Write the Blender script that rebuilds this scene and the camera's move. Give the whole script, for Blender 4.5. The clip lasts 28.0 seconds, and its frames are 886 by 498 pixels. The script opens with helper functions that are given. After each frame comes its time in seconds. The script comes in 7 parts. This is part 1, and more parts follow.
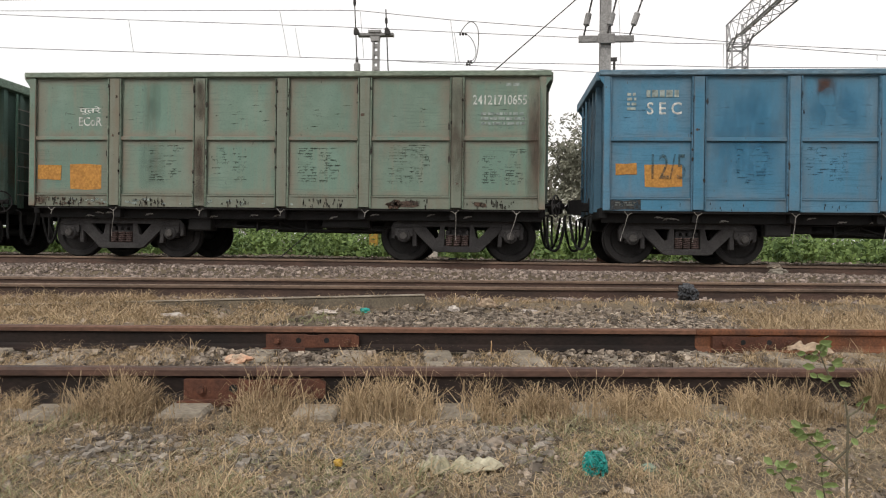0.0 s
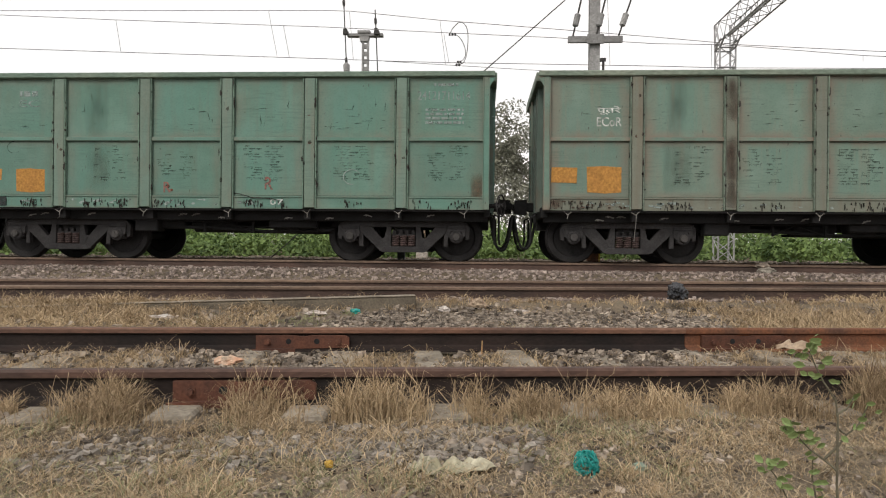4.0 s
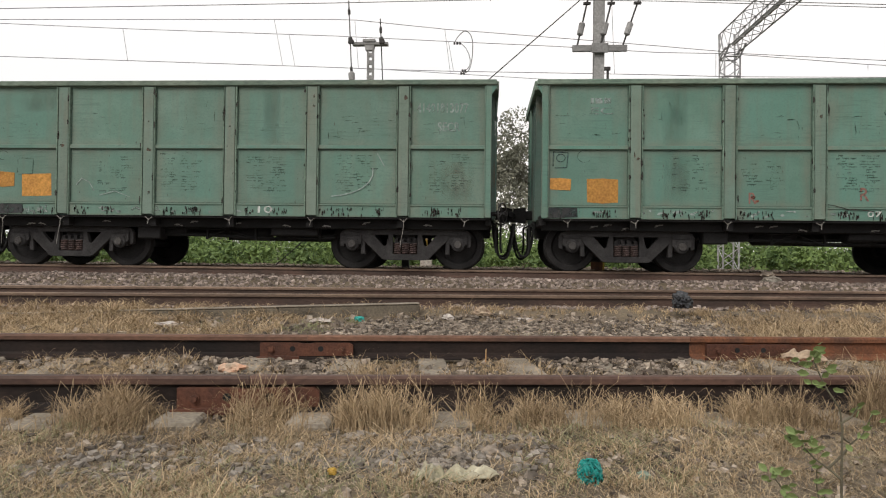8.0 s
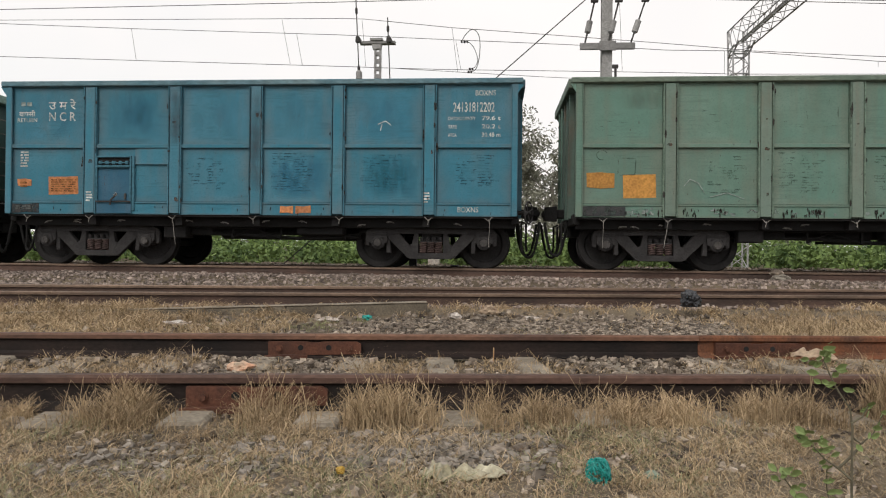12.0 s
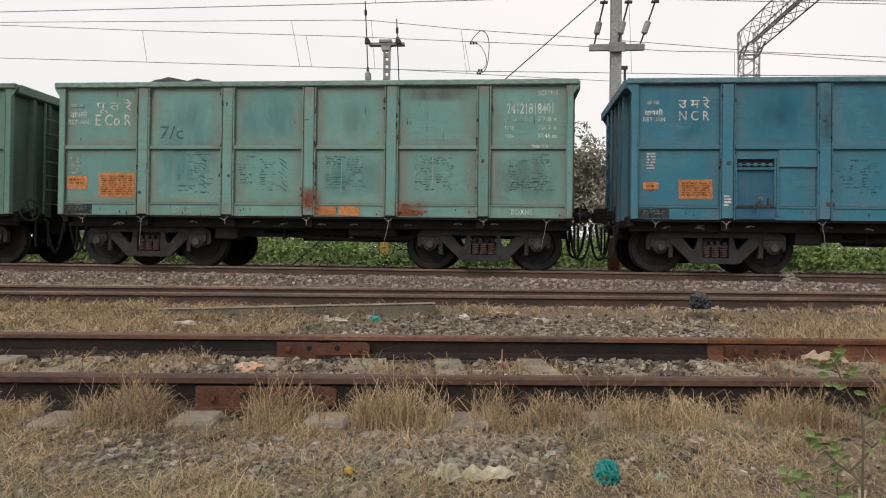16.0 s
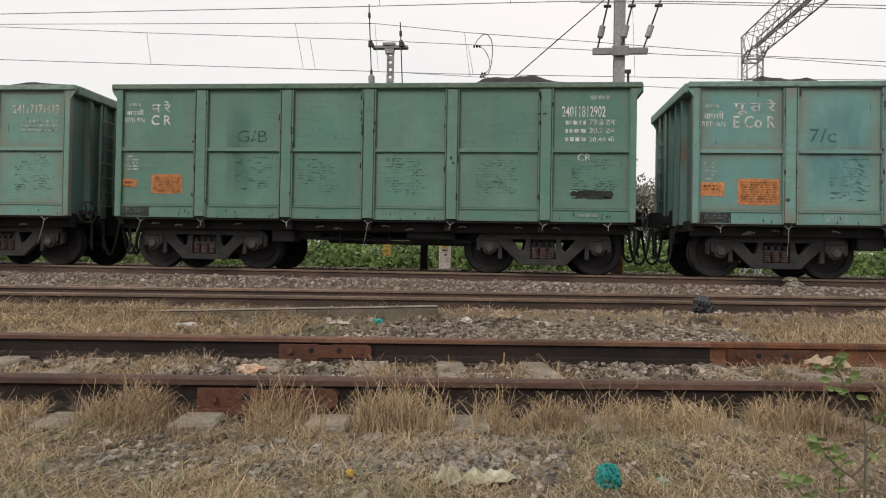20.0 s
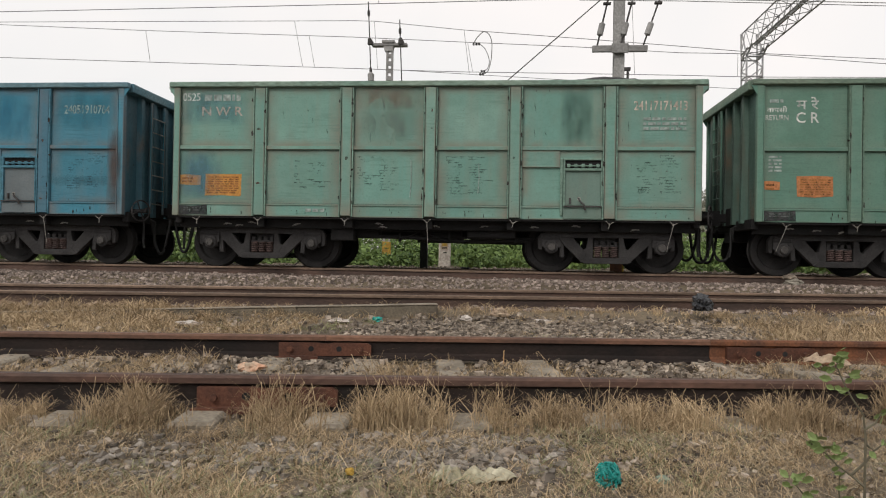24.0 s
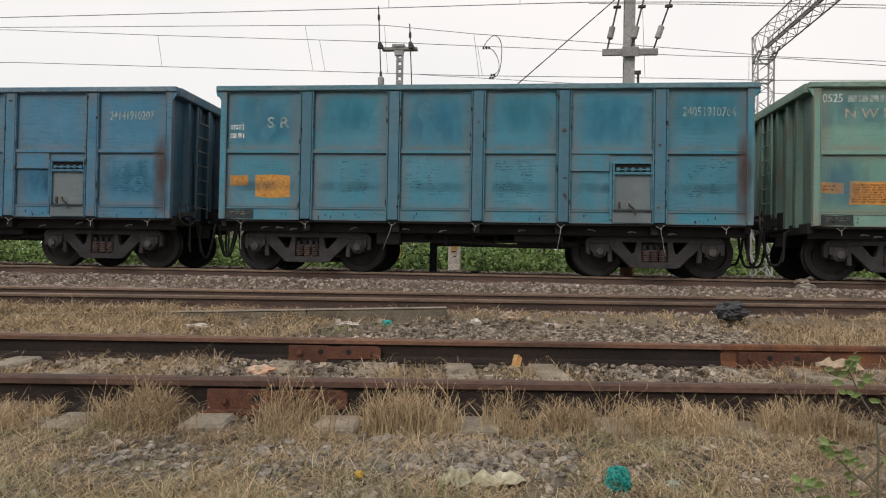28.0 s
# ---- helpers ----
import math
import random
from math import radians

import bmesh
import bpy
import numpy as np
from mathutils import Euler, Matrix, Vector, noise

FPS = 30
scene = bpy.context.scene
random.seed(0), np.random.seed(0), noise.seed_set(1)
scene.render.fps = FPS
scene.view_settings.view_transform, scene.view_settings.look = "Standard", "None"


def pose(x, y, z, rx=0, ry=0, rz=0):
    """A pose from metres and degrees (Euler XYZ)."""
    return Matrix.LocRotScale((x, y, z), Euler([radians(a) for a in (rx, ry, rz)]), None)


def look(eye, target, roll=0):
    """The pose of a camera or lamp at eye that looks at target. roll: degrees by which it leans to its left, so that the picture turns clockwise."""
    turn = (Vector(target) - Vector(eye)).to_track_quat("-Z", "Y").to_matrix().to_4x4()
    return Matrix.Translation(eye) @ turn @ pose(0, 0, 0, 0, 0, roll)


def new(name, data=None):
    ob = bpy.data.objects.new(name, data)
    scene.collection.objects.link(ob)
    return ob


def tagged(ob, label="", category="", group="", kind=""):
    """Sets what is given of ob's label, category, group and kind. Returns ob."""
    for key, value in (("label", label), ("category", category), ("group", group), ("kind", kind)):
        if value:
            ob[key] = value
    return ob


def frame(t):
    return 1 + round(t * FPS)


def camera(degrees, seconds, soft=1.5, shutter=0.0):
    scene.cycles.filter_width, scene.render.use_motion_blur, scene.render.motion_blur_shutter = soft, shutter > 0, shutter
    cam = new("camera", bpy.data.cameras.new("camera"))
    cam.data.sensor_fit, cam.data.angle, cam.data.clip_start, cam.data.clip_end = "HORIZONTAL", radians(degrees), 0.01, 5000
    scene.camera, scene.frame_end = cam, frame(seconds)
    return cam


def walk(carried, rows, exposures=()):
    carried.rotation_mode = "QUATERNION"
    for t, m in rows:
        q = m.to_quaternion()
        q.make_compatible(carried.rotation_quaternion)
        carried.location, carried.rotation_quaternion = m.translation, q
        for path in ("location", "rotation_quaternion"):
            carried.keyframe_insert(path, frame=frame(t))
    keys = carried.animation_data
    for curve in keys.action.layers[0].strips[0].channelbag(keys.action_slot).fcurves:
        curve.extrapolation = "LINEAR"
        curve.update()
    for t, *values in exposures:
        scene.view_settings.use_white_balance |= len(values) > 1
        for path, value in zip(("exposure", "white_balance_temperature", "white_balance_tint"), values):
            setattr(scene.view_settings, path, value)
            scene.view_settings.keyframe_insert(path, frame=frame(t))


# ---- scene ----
cam = camera(64.0, 28.0, soft=1.1)

# seconds, x, y, z, yaw, pitch, roll of the hand-held camera
CAMERA_PATH = [
    (0.0, -0.000, 0.002, 0.772, 3.985, -0.085, -0.716),
    (0.5, -0.001, 0.002, 0.772, 3.710, -0.044, -0.634),
    (1.0, -0.001, 0.002, 0.770, 3.758, -0.177, -0.615),
    (1.5, 0.001, 0.005, 0.768, 3.601, -0.586, -0.597),
    (2.0, -0.001, 0.003, 0.769, 3.686, -0.468, -0.532),
    (2.5, -0.003, 0.005, 0.768, 3.630, -0.226, -0.597),
    (3.0, 0.000, 0.004, 0.769, 3.485, -0.155, -0.520),
    (3.5, -0.002, 0.009, 0.770, 3.353, -0.222, -0.542),
    (5.5, -0.002, 0.002, 0.770, 2.778, 0.970, -0.301),
    (6.0, -0.001, 0.003, 0.769, 3.326, 0.689, -0.446),
    (6.5, 0.000, 0.002, 0.770, 4.044, 0.580, -0.421),
    (7.0, 0.002, 0.003, 0.768, 4.213, 0.572, -0.531),
    (7.5, -0.000, 0.006, 0.770, 4.173, 0.700, -0.634),
    (8.0, -0.000, 0.003, 0.768, 3.536, 0.616, -0.672),
    (8.5, -0.001, 0.001, 0.770, 3.647, 0.423, -0.758),
    (9.0, -0.002, -0.010, 0.766, 3.956, 0.542, -0.822),
    (9.5, 0.001, 0.001, 0.769, 4.150, 0.535, -0.772),
    (10.0, 0.002, 0.005, 0.768, 4.043, 0.383, -0.613),
    (10.5, 0.002, 0.002, 0.768, 4.045, 0.674, -0.580),
    (11.0, 0.001, 0.001, 0.768, 3.969, 0.879, -0.622),
    (11.5, 0.000, 0.003, 0.770, 4.075, 0.525, -0.599),
    (13.5, -0.001, 0.002, 0.769, 4.280, 0.455, -0.677),
    (14.0, -0.003, 0.001, 0.768, 4.394, 0.419, -0.769),
    (14.5, 0.002, 0.001, 0.768, 4.536, 0.552, -0.642),
    (15.0, -0.001, 0.000, 0.771, 4.665, 0.581, -0.697),
    (15.5, 0.000, -0.002, 0.770, 4.788, 0.621, -0.708),
    (16.0, -0.001, 0.001, 0.769, 4.831, 0.596, -0.740),
    (16.5, 0.000, -0.005, 0.769, 4.988, 0.701, -0.867),
    (17.0, 0.000, -0.000, 0.770, 5.000, 0.870, -0.900),
    (17.5, 0.001, 0.001, 0.770, 4.883, 0.800, -0.901),
    (18.0, 0.001, 0.002, 0.770, 4.896, 0.801, -0.908),
    (18.5, -0.000, 0.000, 0.770, 4.868, 0.693, -1.030),
    (19.0, 0.000, 0.000, 0.771, 4.984, 0.760, -1.018),
    (19.5, -0.001, 0.000, 0.770, 4.979, 0.719, -1.077),
    (20.0, 0.001, 0.001, 0.768, 5.042, 0.832, -0.982),
    (20.5, -0.000, 0.001, 0.770, 5.056, 0.779, -1.030),
    (22.5, -0.001, -0.003, 0.770, 5.080, 0.596, -1.091),
    (23.0, -0.001, -0.001, 0.769, 5.022, 0.785, -0.979),
    (23.5, -0.000, 0.009, 0.771, 5.060, 0.709, -0.962),
    (24.0, -0.000, 0.002, 0.771, 5.006, 0.648, -0.944),
    (24.5, -0.000, 0.003, 0.770, 5.114, 0.655, -0.848),
    (25.0, 0.000, 0.001, 0.769, 5.249, 0.678, -0.955),
    (25.5, 0.000, -0.003, 0.770, 5.331, 0.636, -0.926),
    (26.0, 0.001, -0.002, 0.769, 5.485, 0.568, -0.936),
    (26.5, -0.000, -0.011, 0.767, 5.435, 0.666, -0.920),
    (27.0, 0.002, -0.002, 0.771, 5.558, 0.817, -0.992),
    (27.5, -0.000, 0.002, 0.769, 5.587, 0.811, -1.067),
    (28.0, 0.001, 0.001, 0.769, 5.788, 0.931, -1.026),
]
walk(cam, [(t, pose(x, y, z, 90 + pitch, roll, yaw)) for t, x, y, z, yaw, pitch, roll in CAMERA_PATH],
     exposures=[(0, 0.25), (3, 0.24), (6, 0.23), (11, 0.15), (15, 0.06), (17, 0.05), (28, 0.06)])

# ------------------------------------------------------------- sky and light
world = bpy.data.worlds.new("hazy_sky")
scene.world = world
world.use_nodes = True
wn, wl = world.node_tree.nodes, world.node_tree.links
sky = wn.new("ShaderNodeTexSky")
sky.sky_type, sky.sun_disc = "NISHITA", False
sky.sun_elevation, sky.sun_rotation = radians(48), radians(215)
sky.air_density, sky.dust_density, sky.ozone_density = 1.2, 6.0, 1.0
cloud = wn.new("ShaderNodeTexNoise")
cloud.inputs["Scale"].default_value = 1.6
cloud.inputs["Detail"].default_value = 4
veil = wn.new("ShaderNodeMix")
veil.data_type = "RGBA"
veil.inputs[6].default_value = (8.6, 8.75, 8.75, 1)
veil.inputs[7].default_value = (10.3, 9.75, 9.45, 1)
spread = wn.new("ShaderNodeMapRange")
spread.inputs[1].default_value, spread.inputs[2].default_value = 0.35, 0.65
wl.new(cloud.outputs["Fac"], spread.inputs[0])
wl.new(spread.outputs[0], veil.inputs[0])
haze = wn.new("ShaderNodeMix")
haze.data_type = "RGBA"
haze.inputs[0].default_value = 0.9
wl.new(sky.outputs[0], haze.inputs[6])
wl.new(veil.outputs[2], haze.inputs[7])
back = wn["Background"]
back.inputs["Strength"].default_value = 0.101
wl.new(haze.outputs[2], back.inputs["Color"])

sun = new("sun", bpy.data.lights.new("sun", "SUN"))
sun.data.energy, sun.data.angle, sun.data.color = 1.2, radians(16), (1.0, 0.95, 0.88)
sun.matrix_world = look((-12, -18, 24), (0, 6, 0))

# ------------------------------------------------------------- materials


def mat(name, col, col2=None, rough=0.85, metal=0.0, scale=3.0, fine=40.0, bump=0.3, depth=0.01, stretch=(1, 1, 1),
        rnd=0.15, spec=0.3, island=False, contrast=(0.35, 0.65)):
    """Two-scale procedural surface: col and col2 mixed by a coarse noise, darkened and lightened by a fine one."""
    m = bpy.data.materials.new(name)
    m.use_nodes = True
    n, l = m.node_tree.nodes, m.node_tree.links
    b = n["Principled BSDF"]
    col2 = col2 or tuple(c * 0.7 for c in col)
    tc = n.new("ShaderNodeTexCoord")
    mp = n.new("ShaderNodeMapping")
    mp.inputs["Scale"].default_value = stretch
    l.new(tc.outputs["Object"], mp.inputs["Vector"])
    oi = n.new("ShaderNodeObjectInfo")
    sh = n.new("ShaderNodeVectorMath")
    sh.operation = "MULTIPLY_ADD"
    l.new(oi.outputs["Random"], sh.inputs[0])
    sh.inputs[1].default_value = (37, 21, 13)
    l.new(mp.outputs[0], sh.inputs[2])
    a = n.new("ShaderNodeTexNoise")
    a.inputs["Scale"].default_value, a.inputs["Detail"].default_value = scale, 6
    l.new(sh.outputs[0], a.inputs["Vector"])
    ramp = n.new("ShaderNodeMapRange")
    ramp.inputs[1].default_value, ramp.inputs[2].default_value = contrast
    l.new(a.outputs["Fac"], ramp.inputs[0])
    mx = n.new("ShaderNodeMix")
    mx.data_type = "RGBA"
    mx.inputs[6].default_value, mx.inputs[7].default_value = (*col, 1), (*col2, 1)
    l.new(ramp.outputs[0], mx.inputs[0])
    f = n.new("ShaderNodeTexNoise")
    f.inputs["Scale"].default_value, f.inputs["Detail"].default_value = fine, 4
    l.new(sh.outputs[0], f.inputs["Vector"])
    fr = n.new("ShaderNodeMapRange")
    fr.inputs[1].default_value, fr.inputs[2].default_value = 0.3, 0.7
    fr.inputs[3].default_value, fr.inputs[4].default_value = 0.72, 1.22
    l.new(f.outputs["Fac"], fr.inputs[0])
    rr = n.new("ShaderNodeMapRange")
    rr.inputs[3].default_value, rr.inputs[4].default_value = 1 - rnd, 1 + rnd
    if island:
        ge = n.new("ShaderNodeNewGeometry")
        l.new(ge.outputs["Random Per Island"], rr.inputs[0])
    else:
        l.new(oi.outputs["Random"], rr.inputs[0])
    mu = n.new("ShaderNodeMath")
    mu.operation = "MULTIPLY"
    l.new(fr.outputs[0], mu.inputs[0])
    l.new(rr.outputs[0], mu.inputs[1])
    sc = n.new("ShaderNodeVectorMath")
    sc.operation = "SCALE"
    l.new(mx.outputs[2], sc.inputs[0])
    l.new(mu.outputs[0], sc.inputs["Scale"])
    l.new(sc.outputs[0], b.inputs["Base Color"])
    b.inputs["Roughness"].default_value = rough
    b.inputs["Metallic"].default_value = metal
    b.inputs["Specular IOR Level"].default_value = spec
    if bump:
        bp = n.new("ShaderNodeBump")
        bp.inputs["Strength"].default_value, bp.inputs["Distance"].default_value = bump, depth
        l.new(f.outputs["Fac"], bp.inputs["Height"])
        l.new(bp.outputs[0], b.inputs["Normal"])
    return m


def leafy(name, col, col2, rough=0.7, trans=0.25):
    """Leaf or straw surface whose pieces differ one from another and let a little light through."""
    m = bpy.data.materials.new(name)
    m.use_nodes = True
    n, l = m.node_tree.nodes, m.node_tree.links
    b = n["Principled BSDF"]
    ge = n.new("ShaderNodeNewGeometry")
    tc = n.new("ShaderNodeTexCoord")
    no = n.new("ShaderNodeTexNoise")
    no.inputs["Scale"].default_value, no.inputs["Detail"].default_value = 0.9, 3
    l.new(tc.outputs["Object"], no.inputs["Vector"])
    ad = n.new("ShaderNodeMath")
    ad.operation = "MULTIPLY_ADD"
    l.new(ge.outputs["Random Per Island"], ad.inputs[0])
    ad.inputs[1].default_value = 0.65
    sb = n.new("ShaderNodeMath")
    sb.operation = "MULTIPLY_ADD"
    l.new(no.outputs["Fac"], sb.inputs[0])
    sb.inputs[1].default_value, sb.inputs[2].default_value = 1.4, -0.52
    l.new(sb.outputs[0], ad.inputs[2])
    mx = n.new("ShaderNodeMix")
    mx.data_type = "RGBA"
    mx.inputs[6].default_value, mx.inputs[7].default_value = (*col, 1), (*col2, 1)
    l.new(ad.outputs[0], mx.inputs[0])
    l.new(mx.outputs[2], b.inputs["Base Color"])
    b.inputs["Roughness"].default_value = rough
    b.inputs["Specular IOR Level"].default_value = 0.25
    b.inputs["Transmission Weight"].default_value = 0.0
    b.inputs["Subsurface Weight"].default_value = 0.0
    return m


def paint(name, col, dirt, streak=0.5, scuff=0.5, rust=0.3, fade=0.3, rim_tint=0.0, rim_col=(0.15, 0.115, 0.09)):
    """Old wagon paint: dusty fading, run-off streaks, brushed scuffs, and a rust-brown tint towards each sheet's rim.
    """
    m = bpy.data.materials.new(name)
    m.use_nodes = True
    n, l = m.node_tree.nodes, m.node_tree.links
    b = n["Principled BSDF"]
    tc = n.new("ShaderNodeTexCoord")
    oi = n.new("ShaderNodeObjectInfo")
    sh = n.new("ShaderNodeVectorMath")
    sh.operation = "MULTIPLY_ADD"
    l.new(oi.outputs["Random"], sh.inputs[0])
    sh.inputs[1].default_value = (53, 17, 29)
    l.new(tc.outputs["Object"], sh.inputs[2])

    def noise_at(scale, detail, stretch, lo, hi, out_lo=0.0, out_hi=1.0):
        mp = n.new("ShaderNodeMapping")
        mp.inputs["Scale"].default_value = stretch
        l.new(sh.outputs[0], mp.inputs["Vector"])
        t = n.new("ShaderNodeTexNoise")
        t.inputs["Scale"].default_value, t.inputs["Detail"].default_value = scale, detail
        l.new(mp.outputs[0], t.inputs["Vector"])
        r = n.new("ShaderNodeMapRange")
        r.inputs[1].default_value, r.inputs[2].default_value = lo, hi
        r.inputs[3].default_value, r.inputs[4].default_value = out_lo, out_hi
        l.new(t.outputs["Fac"], r.inputs[0])
        return t.outputs["Fac"], r.outputs[0]

    def blend(fac, a, c):
        mx = n.new("ShaderNodeMix")
        mx.data_type = "RGBA"
        l.new(fac, mx.inputs[0])
        if isinstance(a, tuple):
            mx.inputs[6].default_value = (*a, 1)
        else:
            l.new(a, mx.inputs[6])
        mx.inputs[7].default_value = (*c, 1)
        return mx.outputs[2]

    _, big = noise_at(0.8, 5, (1, 1, 1), 0.36, 0.64, 0, fade)
    _, mid = noise_at(5, 9, (1, 1, 1.5), 0.44, 0.62, 0, 0.32)
    _, run = noise_at(2.2, 6, (3.4, 1, 0.28), 0.5, 0.74, 0, streak * 0.7)
    _, dash = noise_at(2.6, 9, (0.9, 1, 13), 0.52, 0.62, 0, scuff)
    _, gate = noise_at(1.5, 3, (1, 1, 1), 0.47, 0.6, 0, 1)
    _, chip = noise_at(16, 5, (1.8, 1, 0.5), 0.7, 0.73, 0, 0.75)
    _, rst = noise_at(1.9, 8, (1.3, 1, 0.6), 0.57, 0.76, 0, rust)
    c = blend(big, col, tuple(v * 0.74 + 0.05 for v in col))
    c = blend(mid, c, tuple(v * 0.8 for v in col))
    _, band = noise_at(1.0, 3, (1.5, 1, 0.12), 0.5, 0.68, 0, 0.26)
    c = blend(band, c, tuple(v * 0.72 for v in col))
    _, pale = noise_at(1.7, 5, (1, 1, 1), 0.5, 0.74, 0, 0.4)
    c = blend(pale, c, tuple(min(1, v * 1.15 + 0.05) for v in col))
    _, tint = noise_at(0.7, 4, (1, 1, 0.8), 0.42, 0.62, 0, 0.5)
    c = blend(tint, c, (col[0] * 0.82, col[1] * 1.0, col[2] * 1.04))
    c = blend(run, c, dirt)
    # brown tint growing towards the sheet's rim, broken up by noise
    if rim_tint:
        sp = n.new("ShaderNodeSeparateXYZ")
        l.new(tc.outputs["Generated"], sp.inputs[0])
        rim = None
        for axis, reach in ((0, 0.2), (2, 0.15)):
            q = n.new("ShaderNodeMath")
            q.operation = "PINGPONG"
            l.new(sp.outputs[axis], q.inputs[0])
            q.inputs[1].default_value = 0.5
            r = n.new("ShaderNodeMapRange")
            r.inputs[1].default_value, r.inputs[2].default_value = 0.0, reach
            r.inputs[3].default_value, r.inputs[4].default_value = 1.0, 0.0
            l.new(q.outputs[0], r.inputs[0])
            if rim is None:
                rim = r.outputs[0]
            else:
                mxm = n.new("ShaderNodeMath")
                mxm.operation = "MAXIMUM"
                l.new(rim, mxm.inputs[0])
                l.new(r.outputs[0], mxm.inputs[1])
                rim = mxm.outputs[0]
        _, ragged = noise_at(2.6, 7, (1, 1, 0.6), 0.26, 0.56, 0, min(1.0, rim_tint * 1.25))
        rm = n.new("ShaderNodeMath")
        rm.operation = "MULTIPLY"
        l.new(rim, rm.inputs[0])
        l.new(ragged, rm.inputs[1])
        c = blend(rm.outputs[0], c, rim_col)
    gm = n.new("ShaderNodeMath")
    gm.operation = "MULTIPLY"
    l.new(dash, gm.inputs[0])
    l.new(gate, gm.inputs[1])
    c = blend(gm.outputs[0], c, tuple(v * 0.55 for v in col))
    c = blend(rst, c, (0.13, 0.085, 0.055))
    c = blend(chip, c, (0.05, 0.045, 0.04))
    _, speck = noise_at(30, 6, (1, 1, 1.4), 0.5, 0.66, 0, 0.34)
    c = blend(speck, c, tuple(v * 0.7 for v in col))
    tone = n.new("ShaderNodeMapRange")
    tone.inputs[3].default_value, tone.inputs[4].default_value = 1.14, 1.3
    l.new(oi.outputs["Random"], tone.inputs[0])
    lit = n.new("ShaderNodeVectorMath")
    lit.operation = "SCALE"
    l.new(c, lit.inputs[0])
    l.new(tone.outputs[0], lit.inputs["Scale"])
    l.new(lit.outputs[0], b.inputs["Base Color"])
    f, rg = noise_at(25, 5, (1, 1, 1), 0.3, 0.7, 0.5, 0.8)
    l.new(rg, b.inputs["Roughness"])
    b.inputs["Specular IOR Level"].default_value = 0.3
    bp = n.new("ShaderNodeBump")
    bp.inputs["Strength"].default_value, bp.inputs["Distance"].default_value = 0.25, 0.004
    l.new(f, bp.inputs["Height"])
    l.new(bp.outputs[0], b.inputs["Normal"])
    return m



def soft_mark(name, col, strength=0.6, scale=5.0, stretch=(1, 1, 1)):
    """A rubbed mark that fades out into the paint round its ragged rim."""
    m = bpy.data.materials.new(name)
    m.use_nodes = True
    n, l = m.node_tree.nodes, m.node_tree.links
    b = n["Principled BSDF"]
    tc = n.new("ShaderNodeTexCoord")
    sp = n.new("ShaderNodeSeparateXYZ")
    l.new(tc.outputs["Generated"], sp.inputs[0])

    def math_node(op, a, c):
        q = n.new("ShaderNodeMath")
        q.operation = op
        for k, v in enumerate((a, c)):
            if isinstance(v, (int, float)):
                q.inputs[k].default_value = v
            else:
                l.new(v, q.inputs[k])
        return q.outputs[0]

    rim = None
    for axis in (0, 2):
        u = math_node("SUBTRACT", sp.outputs[axis], 0.5)
        f = math_node("SUBTRACT", 1.0, math_node("MULTIPLY", math_node("MULTIPLY", u, u), 4.0))
        rim = f if rim is None else math_node("MULTIPLY", rim, f)
    mp = n.new("ShaderNodeMapping")
    mp.inputs["Scale"].default_value = stretch
    l.new(tc.outputs["Object"], mp.inputs["Vector"])
    t = n.new("ShaderNodeTexNoise")
    t.inputs["Scale"].default_value, t.inputs["Detail"].default_value = scale, 6
    l.new(mp.outputs[0], t.inputs["Vector"])
    s = math_node("MULTIPLY", rim, math_node("ADD", 0.5, math_node("MULTIPLY", math_node("SUBTRACT", t.outputs["Fac"], 0.5), 1.5)))
    r = n.new("ShaderNodeMapRange")
    r.inputs[1].default_value, r.inputs[2].default_value = 0.02, 0.95
    r.inputs[3].default_value, r.inputs[4].default_value = 0.0, strength
    l.new(s, r.inputs[0])
    l.new(r.outputs[0], b.inputs["Alpha"])
    tone = n.new("ShaderNodeMix")
    tone.data_type = "RGBA"
    tone.inputs[6].default_value, tone.inputs[7].default_value = (*col, 1), (*[v * 0.75 for v in col], 1)
    l.new(t.outputs["Fac"], tone.inputs[0])
    l.new(tone.outputs[2], b.inputs["Base Color"])
    b.inputs["Roughness"].default_value = 0.8
    b.inputs["Specular IOR Level"].default_value = 0.25
    return m


M_EARTH = mat("dusty_earth", (0.17, 0.132, 0.09), (0.095, 0.073, 0.05), rough=0.95, scale=1.3, fine=30, bump=0.8, depth=0.02, rnd=0)
M_STONE = mat("ballast_stone", (0.31, 0.258, 0.205), (0.075, 0.057, 0.044), scale=9, fine=50, bump=0.5, island=True, rnd=0.6)
M_RUBBLE = mat("pale_rubble", (0.3, 0.265, 0.225), (0.13, 0.11, 0.09), scale=12, fine=60, bump=0.6, island=True, rnd=0.35)
M_BALLAST = mat("dark_ballast", (0.35, 0.285, 0.245), (0.155, 0.122, 0.103), scale=9, fine=50, bump=0.5, island=True, rnd=0.5)
# shade under the rail head is put into this rust colour
M_RAIL = mat("rusty_web_with_shade", (0.034, 0.022, 0.018), (0.015, 0.0115, 0.0105), rough=0.75, metal=0.15, scale=5, fine=60, bump=0.4, depth=0.004, stretch=(0.5, 1, 1))
# far siding head: a brighter copy with its lit top in the colour
M_RAIL_TOP = mat("lit_brown_rail_head", (0.215, 0.112, 0.072), (0.11, 0.062, 0.045), rough=0.6, metal=0.2, scale=4, fine=50, bump=0.3, depth=0.003, stretch=(0.4, 1, 1))
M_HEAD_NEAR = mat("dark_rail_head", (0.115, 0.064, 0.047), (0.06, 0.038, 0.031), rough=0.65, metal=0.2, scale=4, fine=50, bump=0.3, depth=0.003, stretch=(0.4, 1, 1))
